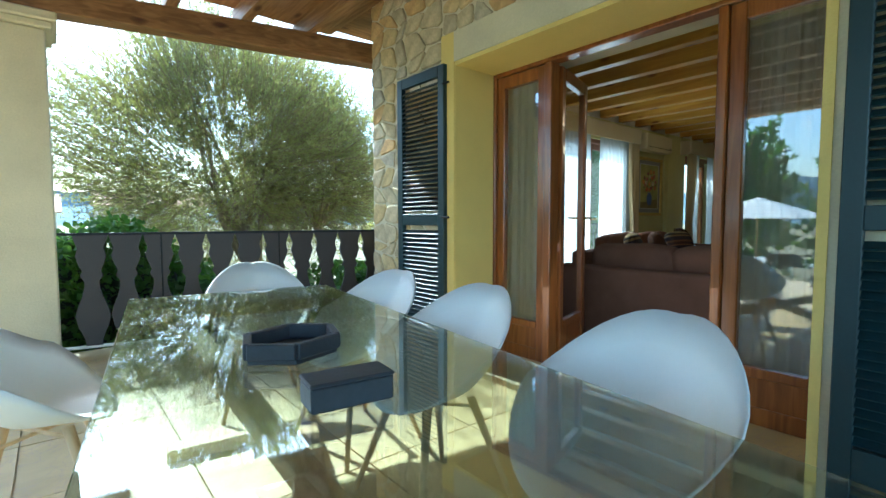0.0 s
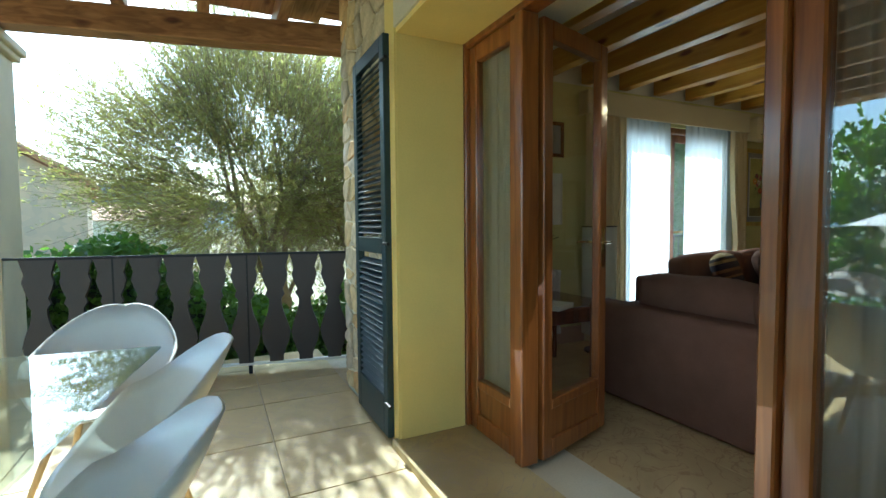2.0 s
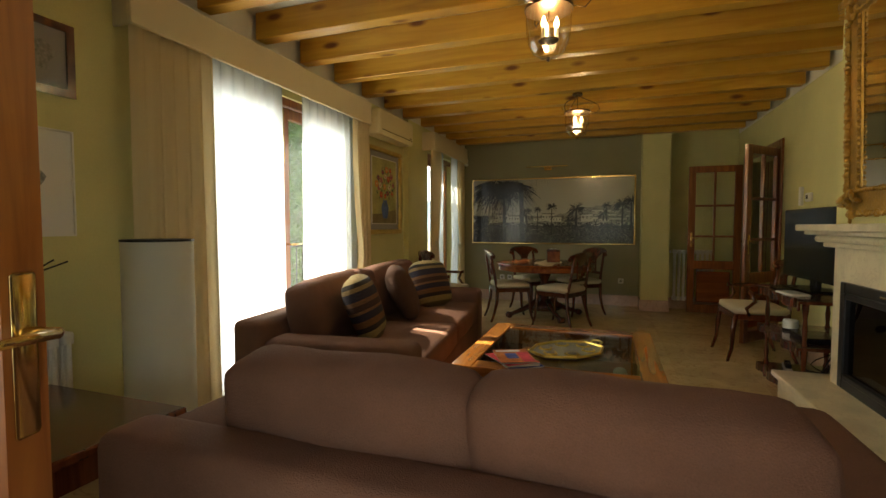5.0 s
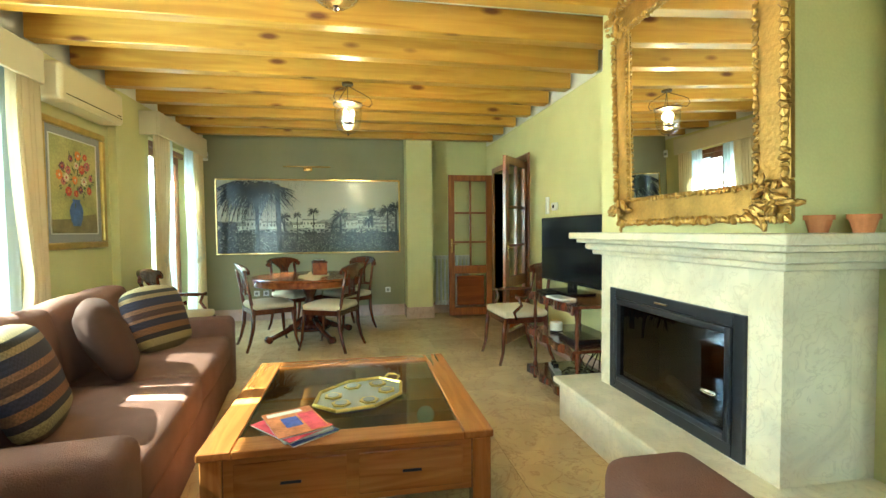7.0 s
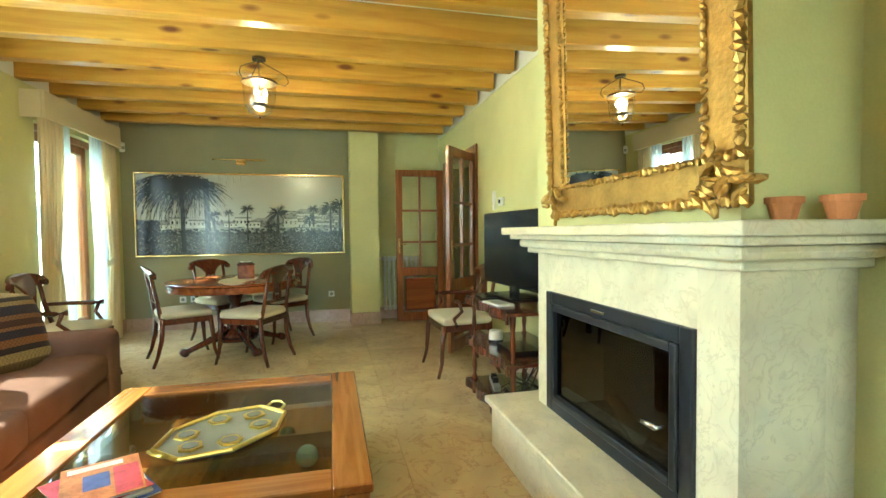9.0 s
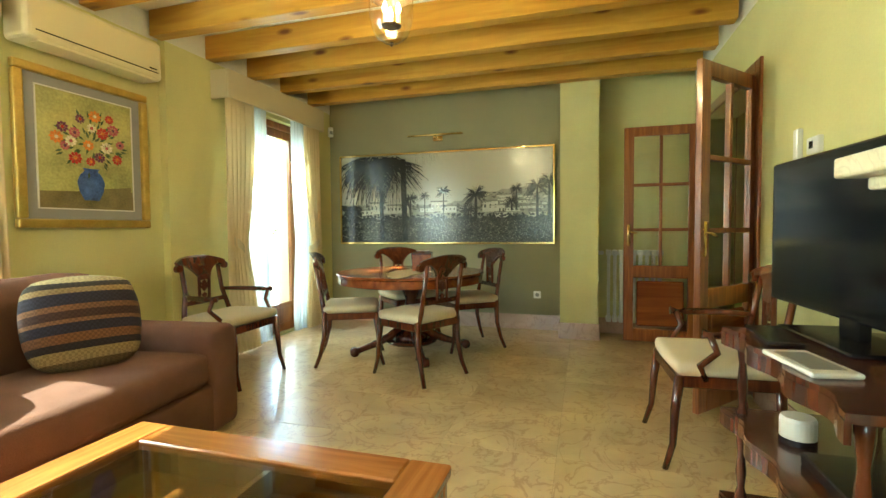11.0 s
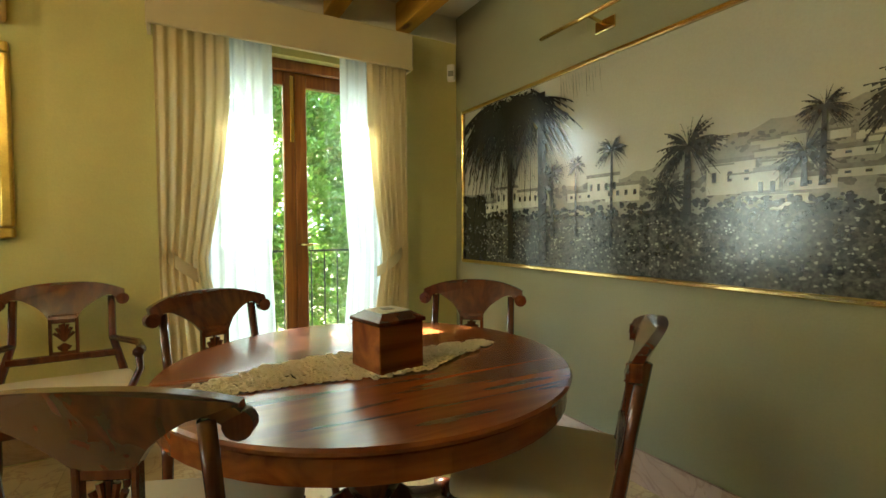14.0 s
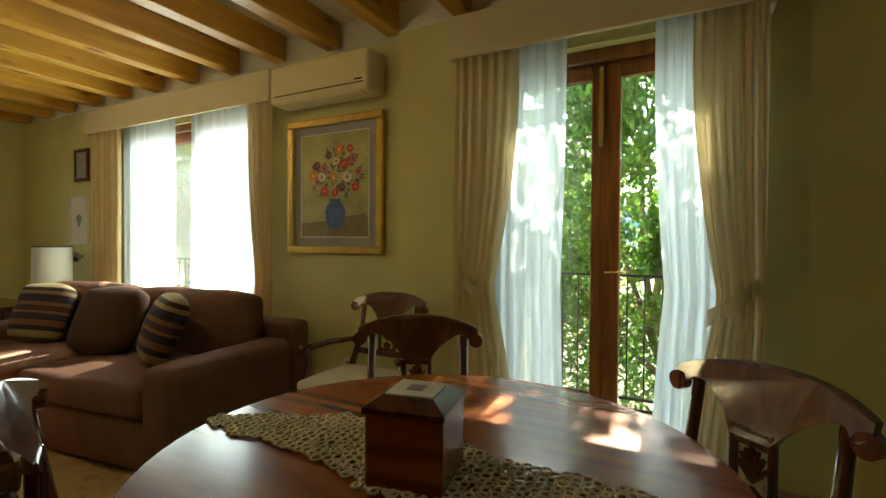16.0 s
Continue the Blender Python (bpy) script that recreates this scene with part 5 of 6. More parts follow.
def ribbon(tops, z0, y):
    bm = bmesh.new()
    lo = [bm.verts.new((x, y, z0)) for x, z in tops]
    hi = [bm.verts.new((x, y, z)) for x, z in tops]
    for i in range(len(tops) - 1):
        bm.faces.new((lo[i], lo[i + 1], hi[i + 1], hi[i]))
    return bm


def tufts(bm, rng, u0, u1, v0, v1, n, r0, r1, y):
    """Ragged little clumps as many-pointed flat shapes."""
    for i in range(n):
        u, v, r = rng.uniform(u0, u1), rng.uniform(v0, v1), rng.uniform(r0, r1)
        yy = y - 0.0000015 * i
        bm.faces.new([bm.verts.new((sx(u) + r * 1.3 * math.cos(k * math.pi / 5) * rng.uniform(0.45, 1.15), yy, sz(v) + r * math.sin(k * math.pi / 5) * rng.uniform(0.45, 1.15))) for k in range(10)])
    return bm


def on_print(bm, u0, u1, v0, v1, y):
    bm.faces.new([bm.verts.new(p) for p in ((sx(u0), y, sz(v0)), (sx(u1), y, sz(v0)), (sx(u1), y, sz(v1)), (sx(u0), y, sz(v1)))])


sx, sz = lambda u: 0.022 + u * (PW - 0.044), lambda v: 0.022 + v * (PH - 0.044)
part("sky_print", flat([(sx(0), sz(0)), (sx(1), sz(0)), (sx(1), sz(1)), (sx(0), sz(1))], -0.001), G_SKY, palm_pic)
rng = random.Random(5)
ridge = ((0, 0.44), (0.2, 0.43), (0.4, 0.42), (0.55, 0.44), (0.66, 0.50), (0.74, 0.545), (0.80, 0.575), (0.88, 0.595), (1, 0.60))
line = [(u / 60, float(np.interp(u / 60, [p[0] for p in ridge], [p[1] for p in ridge])) + 0.006 * math.sin(u * 1.9) + 0.004 * math.sin(u * 4.3)) for u in range(61)]
part("hill_print", ribbon([(sx(u), sz(v)) for u, v in line], sz(0.2), -0.0016), G_HILL, palm_pic)
bm = tufts(bmesh.new(), rng, 0.02, 0.99, 0.33, 0.42, 260, 0.006, 0.02, -0.0020)
tufts(bm, rng, 0.66, 0.97, 0.38, 0.54, 170, 0.004, 0.014, -0.0024)
part("far_trees_print", inside(bm), G_FAR, palm_pic, kind="stuff")
walls, roofs, holes = bmesh.new(), bmesh.new(), bmesh.new()
town = [(0.10, 0.165, 0.31, 0.37), (0.15, 0.235, 0.33, 0.45), (0.235, 0.345, 0.33, 0.42), (0.40, 0.47, 0.34, 0.385), (0.455, 0.53, 0.345, 0.45), (0.50, 0.575, 0.33, 0.40), (0.695, 0.765, 0.33, 0.445), (0.765, 0.795, 0.28, 0.40), (0.75, 0.83, 0.27, 0.32), (0.80, 0.86, 0.33, 0.37), (0.84, 0.90, 0.42, 0.445), (0.86, 0.96, 0.36, 0.385), (0.90, 0.99, 0.27, 0.32)]
for i in range(26):
    u, v = rng.uniform(0.68, 0.97), rng.uniform(0.38, 0.53)
    town.append((u, u + rng.uniform(0.010, 0.035), v, v + rng.uniform(0.010, 0.026)))
for k, (u0, u1, v0, v1) in enumerate(town):
    y = -0.0030 - 0.00002 * k
    on_print(walls, u0, min(u1, 0.99), v0, v1, y)
    on_print(roofs, u0 - 0.003, min(u1 + 0.003, 0.992), v1, v1 + (0.016 if k < 13 else 0.007), y)
    if k < 13:
        n_w = max(2, int((u1 - u0) / 0.018))
        for q in range(n_w):
            uq = u0 + (u1 - u0) * (q + 0.5) / n_w
            on_print(holes, uq - 0.0032, uq + 0.0032, v0 + (v1 - v0) * 0.4, v0 + (v1 - v0) * 0.72, y - 0.0004)
part("houses_print", walls, G_WALL, palm_pic, kind="stuff")
part("roofs_print", roofs, G_ROOF, palm_pic, kind="stuff")
part("windows_print", holes, G_DARK, palm_pic, kind="stuff")
part("field_print", ribbon([(sx(i / 60), sz(0.275 + 0.012 * math.sin(i * 0.9) + 0.01 * math.sin(i * 2.7))) for i in range(61)], sz(0), -0.0042), G_FIELD, palm_pic)
bm = tufts(bmesh.new(), rng, 0.0, 0.995, 0.255, 0.315, 420, 0.004, 0.017, -0.0044)
tufts(bm, rng, 0.0, 0.10, 0.02, 0.42, 160, 0.01, 0.035, -0.0051)
tufts(bm, rng, 0.55, 0.995, 0.06, 0.27, 420, 0.004, 0.015, -0.0054)
tufts(bm, rng, 0.0, 0.6, 0.01, 0.22, 420, 0.002, 0.008, -0.0058)
part("shrubs_print", inside(bm), G_MID, palm_pic, kind="stuff")
bm = tufts(bmesh.new(), rng, 0.0, 0.99, 0.02, 0.24, 700, 0.002, 0.007, -0.0062)
part("field_lights_print", inside(bm), G_HILL, palm_pic, kind="stuff")
for k, (u, v0, v1, r, tr) in enumerate(((0.355, 0.16, 0.50, 0.11, 0.010), (0.335, 0.18, 0.44, 0.09, 0.007), (0.425, 0.17, 0.53, 0.075, 0.007), (0.515, 0.12, 0.575, 0.10, 0.008), (0.665, 0.26, 0.53, 0.165, 0.016), (0.63, 0.26, 0.36, 0.11, 0.012), (0.845, 0.34, 0.585, 0.085, 0.009), (0.825, 0.34, 0.45, 0.10, 0.009), (0.935, 0.22, 0.60, 0.16, 0.014), (0.985, 0.22, 0.64, 0.15, 0.014))):
    part("palm_print", inside(palm(sx(u), sz(v0), sz(v1), r, -0.0075 - 0.0004 * (k % 3), k, tr)), G_MID, palm_pic)
bm = bmesh.new()
for i in range(330):
    a = rng.uniform(math.pi * 1.0, math.pi * 2.0)
    ln = rng.uniform(0.22, 0.52) * (1.15 - 0.35 * abs(math.cos(a)))
    frond(bm, sx(rng.uniform(0.08, 0.30)), sz(rng.uniform(0.90, 1.0)), a, ln, ln * rng.uniform(0.2, 0.5), -0.0095 - 0.000005 * i, 0.028)
for i in range(16):
    frond(bm, sx(0.38 + 0.007 * i), sz(1.0), -1.5 + 0.05 * (i % 5), 0.06 + 0.10 * rng.random(), 0.03, -0.0115 - 0.00001 * i, 0.02)
part("palm_print", inside(bm), G_DARK, palm_pic)
part("trunk_print", flat([(sx(0.315), sz(0.02)), (sx(0.340), sz(0.02)), (sx(0.332), sz(0.95)), (sx(0.305), sz(0.95))], -0.0090), G_MID, palm_pic)
part("trunk_print", flat([(sx(0.20), sz(0.03)), (sx(0.222), sz(0.03)), (sx(0.215), sz(0.9)), (sx(0.198), sz(0.9))], -0.0091), G_MID, palm_pic)

pl = thing("picture_light", "slim brass picture light on a short bracket above the photograph", "lamp", m=pose(X_FAR, 2.50, 2.20, 0, 0, -90))
part("tube", rod((-0.33, -0.13, 0), (0.33, -0.13, 0), 0.011, seg=12), M_BRASS, pl, smooth=True)
part("bracket", rod((0, 0, -0.02), (0, -0.13, 0), 0.008), M_BRASS, pl)
part("plate", box_bm(-0.06, 0.06, -0.015, 0.0, -0.05, 0.01, 0.004), M_BRASS, pl)

fl = thing("flower_painting", "oil painting of flowers in a blue vase, gold frame", "picture", m=pose(7.17, Y_WIN - 0.001, 1.14))
W, H = 0.86, 0.975
for a in ((0, W, 0, 0.055), (0, W, H - 0.055, H), (0, 0.055, 0.055, H - 0.055), (W - 0.055, W, 0.055, H - 0.055)):
    part("frame", box_bm(a[0], a[1], -0.045, -0.0, a[2], a[3], 0.012, seg=2), M_GOLDFRAME, fl)
part("mount", box_bm(0.055, W - 0.055, -0.018, 0.0, 0.055, H - 0.055), M_MOUNT, fl)
cx0, cx1, cz0, cz1 = 0.125, W - 0.125, 0.125, H - 0.12
part("canvas", flat([(cx0, cz0), (cx1, cz0), (cx1, cz1), (cx0, cz1)], -0.020), M_CANVAS, fl)
part("ledge_print", flat([(cx0, cz0), (cx1, cz0), (cx1, cz0 + 0.13), (cx0, cz0 + 0.10)], -0.0206), M_CANVAS_LOW, fl)
for a in ((cx0 - 0.008, cx1 + 0.008, cz0 - 0.008, cz0), (cx0 - 0.008, cx1 + 0.008, cz1, cz1 + 0.008), (cx0 - 0.008, cx0, cz0, cz1), (cx1, cx1 + 0.008, cz0, cz1)):
    part("fillet", box_bm(a[0], a[1], -0.024, -0.018, a[2], a[3]), M_PAPER, fl)
blow = lambda x, z: (0.44 + (x - 0.41) * 1.22, 0.385 + (z - 0.385) * 1.16)
vase = [blow(*p) for p in [(0.37, 0.21), (0.45, 0.21), (0.475, 0.26), (0.485, 0.31), (0.47, 0.35), (0.445, 0.375), (0.455, 0.39), (0.365, 0.39), (0.375, 0.375), (0.35, 0.35), (0.335, 0.31), (0.345, 0.26)]]
part("vase_print", flat(vase, -0.0215), M_VASE, fl)
part("shadow_print", flat([blow(*p) for p in ((0.45, 0.23), (0.64, 0.26), (0.64, 0.30), (0.47, 0.28))], -0.0212), M_CANVAS_LOW, fl)
rng = random.Random(11)
blooms = (("RED", (0.5, 0.03, 0.02)), ("ORANGE", (0.7, 0.22, 0.02)), ("WHITE", (0.72, 0.66, 0.45)), ("PINK", (0.45, 0.10, 0.12)), ("PLUM", (0.14, 0.03, 0.08)))
bm = bmesh.new()
for i in range(70):
    a, r = rng.uniform(0, math.pi * 2), rng.uniform(0.02, 0.17)
    x, z = blow(0.41 + r * math.cos(a) * 1.05, 0.53 + r * math.sin(a))
    c, s = math.cos(a), math.sin(a)
    yy = -0.0216 - 0.00001 * i
    bm.faces.new([bm.verts.new(p) for p in ((x, yy, z), (x + 0.02 * c - 0.008 * s, yy, z + 0.02 * s + 0.008 * c), (x + 0.05 * c, yy, z + 0.05 * s), (x + 0.02 * c + 0.008 * s, yy, z + 0.02 * s - 0.008 * c))])
part("leaves_print", bm, M_PRINTGREEN, fl, kind="stuff")
spots = ((0.33, 0.44, 0), (0.41, 0.43, 0), (0.40, 0.52, 1), (0.50, 0.52, 2), (0.42, 0.62, 2), (0.33, 0.58, 3), (0.48, 0.60, 0), (0.36, 0.66, 4), (0.27, 0.60, 4), (0.54, 0.63, 3), (0.28, 0.50, 3), (0.56, 0.46, 0), (0.44, 0.69, 1), (0.52, 0.69, 0), (0.31, 0.53, 2), (0.24, 0.54, 1), (0.58, 0.55, 3), (0.46, 0.46, 4))
bmats = [plain("bloom_" + n.lower(), c, 0.5, var=0.4, scale=40, bump=0.2) for n, c in blooms]
for i, (x, z, k) in enumerate(spots):
    x, z = blow(x, z)
    bm = bmesh.new()
    for p in range(9):
        a = 2 * math.pi * p / 9 + i
        r = (0.046, 0.034, 0.040)[i % 3]
        bm.faces.new([bm.verts.new((x + r * u * math.cos(a + da), -0.0225 - 0.0002 * (i % 5) - 0.0006 * (p % 2), z + r * u * math.sin(a + da) * 0.92)) for u, da in ((0.15, 0), (0.75, -0.34), (1.0, 0), (0.75, 0.34))])
    part("flower_print", bm, bmats[k], fl)
    part("flower_heart_print", flat([(x + 0.011 * math.cos(q), z + 0.011 * math.sin(q)) for q in [j * math.pi / 4 for j in range(8)]], -0.0246), bmats[(k + 1) % 5], fl)

for x0, z0, w, h, n in ((4.02, 1.84, 0.28, 0.34, "small_dark_framed_print"), (3.92, 1.18, 0.36, 0.50, "pale_unframed_print")):
    e = thing(n, "small print in a dark wooden frame on the window wall" if "dark" in n else "pale print on a thin mount on the window wall", "picture", m=pose(x0, Y_WIN - 0.001, z0))
    fr = 0.035 if "dark" in n else 0.008
    for a in ((0, w, 0, fr), (0, w, h - fr, h), (0, fr, fr, h - fr), (w - fr, w, fr, h - fr)):
        part("frame", box_bm(a[0], a[1], -0.022, 0, a[2], a[3]), M_MAHOG if "dark" in n else M_PAPER, e)
    part("sheet", box_bm(fr, w - fr, -0.012, 0, fr, h - fr), M_PAPER if "dark" not in n else M_MOUNT, e)
    part("plant_print", flat([(w / 2 + 0.05 * math.cos(q) * (1 + 0.4 * math.sin(3 * q)), h / 2 + 0.07 * math.sin(q)) for q in [j * math.pi / 8 for j in range(16)]], -0.0125), M_GREYPRINT, e)

ac = thing("air_conditioner", "cream wall-mounted air conditioner with a rounded front above the painting", "air conditioner", m=pose(7.15, Y_WIN, 2.20))
part("casing", box_bm(0, 0.88, -0.20, 0, 0, 0.27, 0.03, seg=3), M_AC, ac, smooth=False)
part("louvre", box_bm(0.06, 0.82, -0.195, -0.12, -0.006, 0.012, 0.004), M_AC, ac)
part("slot", box_bm(0.05, 0.84, -0.203, -0.199, 0.05, 0.056), M_BLACK, ac)
part("indicator", box_bm(0.77, 0.83, -0.203, -0.199, 0.07, 0.078), M_BLACK, ac)


def socket(m, label="white double wall socket", n=1):
    e = thing("wall_socket", label + " set in the wall above the skirting", "socket", m=m)
    part("plate", box_bm(-0.04, 0.04, -0.010, 0, -0.04, 0.04, 0.004), M_PLAINWHITE, e)
    part("well", lathe([(0.022, 0), (0.022, 0.003), (0.018, 0.003), (0.018, 0.0005)], 18), M_TRAYGREY, e, m=Matrix.Translation((0, -0.010, 0)) @ Matrix.Rotation(radians(90), 4, "X"))
    for s in (-1, 1):
        part("pin_hole", cyl(0.003, 0.0, 0.0015, 8), M_BLACK, e, m=Matrix.Translation((s * 0.009, -0.0105, 0)) @ Matrix.Rotation(radians(90), 4, "X"))


socket(pose(X_FAR, 1.35, 0.37, 0, 0, -90), "white single wall socket")
socket(pose(X_FAR, 3.25, 0.37, 0, 0, -90), "white single wall socket")
socket(pose(X_FAR, 3.12, 0.37, 0, 0, -90), "white single wall socket")
socket(pose(7.72, Y_WIN, 0.37), "white single wall socket")
e = thing("alarm_sensor", "white corner motion sensor high on the wall", "sensor", m=pose(10.53, 3.88, 2.33, 0, 0, -40))
part("body", box_bm(-0.03, 0.03, -0.03, 0.02, -0.06, 0.06, 0.012, seg=2), M_PLAINWHITE, e)
part("lens", box_bm(-0.02, 0.02, -0.034, -0.029, -0.03, 0.01, 0.002), M_TRAYGREY, e)
e = thing("thermostat", "white thermostat on the wall beside the hall door", "thermostat", m=pose(7.98, Y_RIGHT, 1.50, 0, 0, 180))
part("body", box_bm(-0.06, 0.06, -0.025, 0, -0.04, 0.04, 0.005), M_PLAINWHITE, e)
part("display", box_bm(-0.03, 0.01, -0.0265, -0.024, -0.015, 0.02), M_BLACK, e)
e = thing("thermostat", "narrow white remote holder on the wall beside the hall door", "holder", m=pose(8.16, Y_RIGHT, 1.52, 0, 0, 180))
part("body", box_bm(-0.022, 0.022, -0.03, 0, -0.09, 0.09, 0.005), M_PLAINWHITE, e)
e = thing("light_switch", "white light switch on the wall behind the television", "switch", m=pose(7.95, Y_RIGHT, 1.08, 0, 0, 180))
part("plate", box_bm(-0.04, 0.04, -0.01, 0, -0.04, 0.04, 0.003), M_PLAINWHITE, e)
part("rocker", box_bm(-0.022, 0.022, -0.014, -0.009, -0.022, 0.022, 0.002), M_PLAINWHITE, e)


def radiator(m, n, label, h=0.76):
    e = thing("radiator", label, "radiator", m=m)
    sec = None
    for i in range(n):
        if sec is None:
            bm = box_bm(-0.026, 0.026, -0.13, -0.03, 0.0, 0.06, 0.012, seg=2)
            box_bm(-0.026, 0.026, -0.13, -0.03, h - 0.06, h, 0.012, seg=2, bm=bm)
            for y in (-0.118, -0.042):
                rod((0, y, 0.04), (0, y, h - 0.04), 0.014, seg=8, bm=bm)
            rod((0, -0.08, 0.04), (0, -0.08, h - 0.04), 0.012, seg=8, bm=bm)
            sec = part("section", bm, M_RAD, e)
            o = sec
        else:
            o = new("section", sec.data)
            o.parent = e
        o.matrix_basis = pose(0.03 + 0.062 * i, 0, 0)
    part("valve", rod((-0.02, -0.08, h - 0.03), (-0.07, -0.08, h - 0.03), 0.018, 0.022, 12), M_RAD, e)


radiator(pose(X_FAR, 0.63, 0.12, 0, 0, -90), 9, "white cast sectional radiator in the recess behind the hall door")
radiator(pose(3.45, Y_WIN, 0.12), 12, "white cast sectional radiator under the prints on the window wall", 0.62)


def pendant(x, y, zb, label):
    e = thing("pendant_lamp", label, "lamp", "bell jar pendant lamps", pose(x, y, zb))
    prof = [(0.004, 0), (0.045, 0.006), (0.082, 0.03), (0.105, 0.075), (0.117, 0.13), (0.120, 0.20), (0.121, 0.265), (0.130, 0.285), (0.162, 0.305)]
    bm = bmesh.new()
    rings = [[bm.verts.new((r * math.cos(2 * math.pi * i / 32), r * math.sin(2 * math.pi * i / 32), z)) for i in range(32)] for r, z in prof]
    for a, b in zip(rings, rings[1:]):
        for i in range(32):
            bm.faces.new((a[i], a[(i + 1) % 32], b[(i + 1) % 32], b[i]))
    o = part("glass_bell", bm, M_CLOUDGLASS, e, "clear glass bell", True)
    o.visible_shadow = False
    part("finial", lathe([(0.002, -0.018), (0.010, -0.010), (0.004, 0.0), (0.012, 0.004)], 12), M_BRONZE, e)
    part("collar", lathe([(0.1215, 0.248), (0.128, 0.248), (0.128, 0.264), (0.1215, 0.264)], 32), M_BRONZE, e)
    top = BEAM_Z - zb
    part("stem", rod((0, 0, 0.09), (0, 0, top), 0.004), M_BRONZE, e)
    part("ceiling_plate", cyl(0.05, top - 0.02, top, 20), M_BRONZE, e)
    part("candle_dish", lathe([(0.01, 0.085), (0.05, 0.088), (0.055, 0.095), (0.01, 0.092)], 20), M_BRONZE, e)
    for k in range(3):
        a = 2 * math.pi * k / 3 + 0.5
        c, s = math.cos(a), math.sin(a)
        part("hanger", sweep([(0.128 * q * c, 0.128 * q * s, z) for q, z in ((1, 0.256), (1.45, 0.24), (1.68, 0.27), (1.55, 0.315), (1.1, 0.35), (0.55, 0.385), (0.2, 0.41), (0.1, top - 0.02))], 0.0042, 6), M_BRONZE, e, smooth=True)
        part("candle", cyl(0.011, 0.095, 0.15, 10), M_CANDLE, e, m=Matrix.Translation((0.042 * c, 0.042 * s, 0)))
        part("arm", rod((0, 0, 0.09), (0.042 * c, 0.042 * s, 0.095), 0.004), M_BRONZE, e)
        part("bulb", lathe([(0.004, 0.15), (0.012, 0.162), (0.014, 0.178), (0.008, 0.20), (0.001, 0.214)], 12), M_BULB, e, smooth=True, m=Matrix.Translation((0.042 * c, 0.042 * s, 0)))
    d = bpy.data.lights.new("pendant_glow", "POINT")
    d.energy, d.color, d.shadow_soft_size = 2.0, (1.0, 0.72, 0.4), 0.05
    new("pendant_glow", d).matrix_world = pose(x, y, zb + 0.18)


pendant(7.70, 1.86, 2.125, "glass bell pendant lamp with three lit bulbs near the round table")
pendant(5.32, 1.86, 2.125, "glass bell pendant lamp with three lit bulbs over the coffee table")

e = thing("floor_lamp", "tall column lamp with a white paper shade beside the drape", "lamp", m=pose(4.42, 3.62, GROUND))
part("foot", cyl(0.13, 0, 0.02, 28), M_IRON, e)
part("pole", rod((0, 0, 0.02), (0, 0, 1.1), 0.009), M_IRON, e)
bm = bmesh.new()
rings = [[bm.verts.new((0.155 * math.cos(2 * math.pi * i / 40), 0.155 * math.sin(2 * math.pi * i / 40), z)) for i in range(40)] for z in (0.18, 0.5, 0.85, 1.18)]
for a, b in zip(rings, rings[1:]):
    for i in range(40):
        bm.faces.new((a[i], a[(i + 1) % 40], b[(i + 1) % 40], b[i]))
part("shade", bm, M_LAMPSHADE, e, "white paper shade", True)
part("shade_ring", lathe([(0.153, 1.174), (0.158, 1.174), (0.158, 1.184), (0.153, 1.184)], 40), M_IRON, e)

e = thing("side_table", "dark mahogany writing table in the corner by the terrace door", "table", m=pose(3.0, 2.98, GROUND))
part("top", box_bm(0, 1.0, 0, 0.75, 0.56, 0.59, 0.008, seg=2), M_MAHOG, e)
part("apron", box_bm(0.05, 0.95, 0.05, 0.70, 0.46, 0.56), M_MAHOG, e)
for x in (0.05, 0.90):
    for y in (0.05, 0.65):
        part("leg", lathe([(0.018, 0), (0.024, 0.1), (0.018, 0.2), (0.026, 0.35), (0.03, 0.46)], 12), M_MAHOG, e, smooth=True, m=Matrix.Translation((x + 0.025, y + 0.025, 0)))
e = thing("bowl", "white china bowl on the dark side table", "bowl", m=pose(3.24, 3.08, 0.571))
part("bowl", lathe([(0.04, 0), (0.085, 0.03), (0.09, 0.07), (0.085, 0.07), (0.04, 0.012)], 28), M_PLAINWHITE, e, smooth=False)
e = thing("paper_stack", "white papers stacked on the dark side table", "papers", m=pose(3.42, 3.02, 0.571, 0, 0, 25))
for k in range(3):
    part("sheet", box_bm(-0.12, 0.12, -0.08, 0.08, 0.012 * k, 0.012 * k + 0.01, 0.002), M_PAPER, e)
e = thing("desk_fan", "small dark wall ornament of wrought iron above the radiator", "ornament", m=pose(4.05, Y_WIN, 1.05))
bm = bmesh.new()
for k in range(-3, 4):
    rod((0, -0.02, -0.05), (0.06 * k, -0.03, 0.03 + 0.02 * math.cos(k)), 0.004, bm=bm)
part("leaves", bm, M_IRON, e)
part("hook", rod((0, 0, -0.05), (0, -0.04, -0.05), 0.006), M_IRON, e)

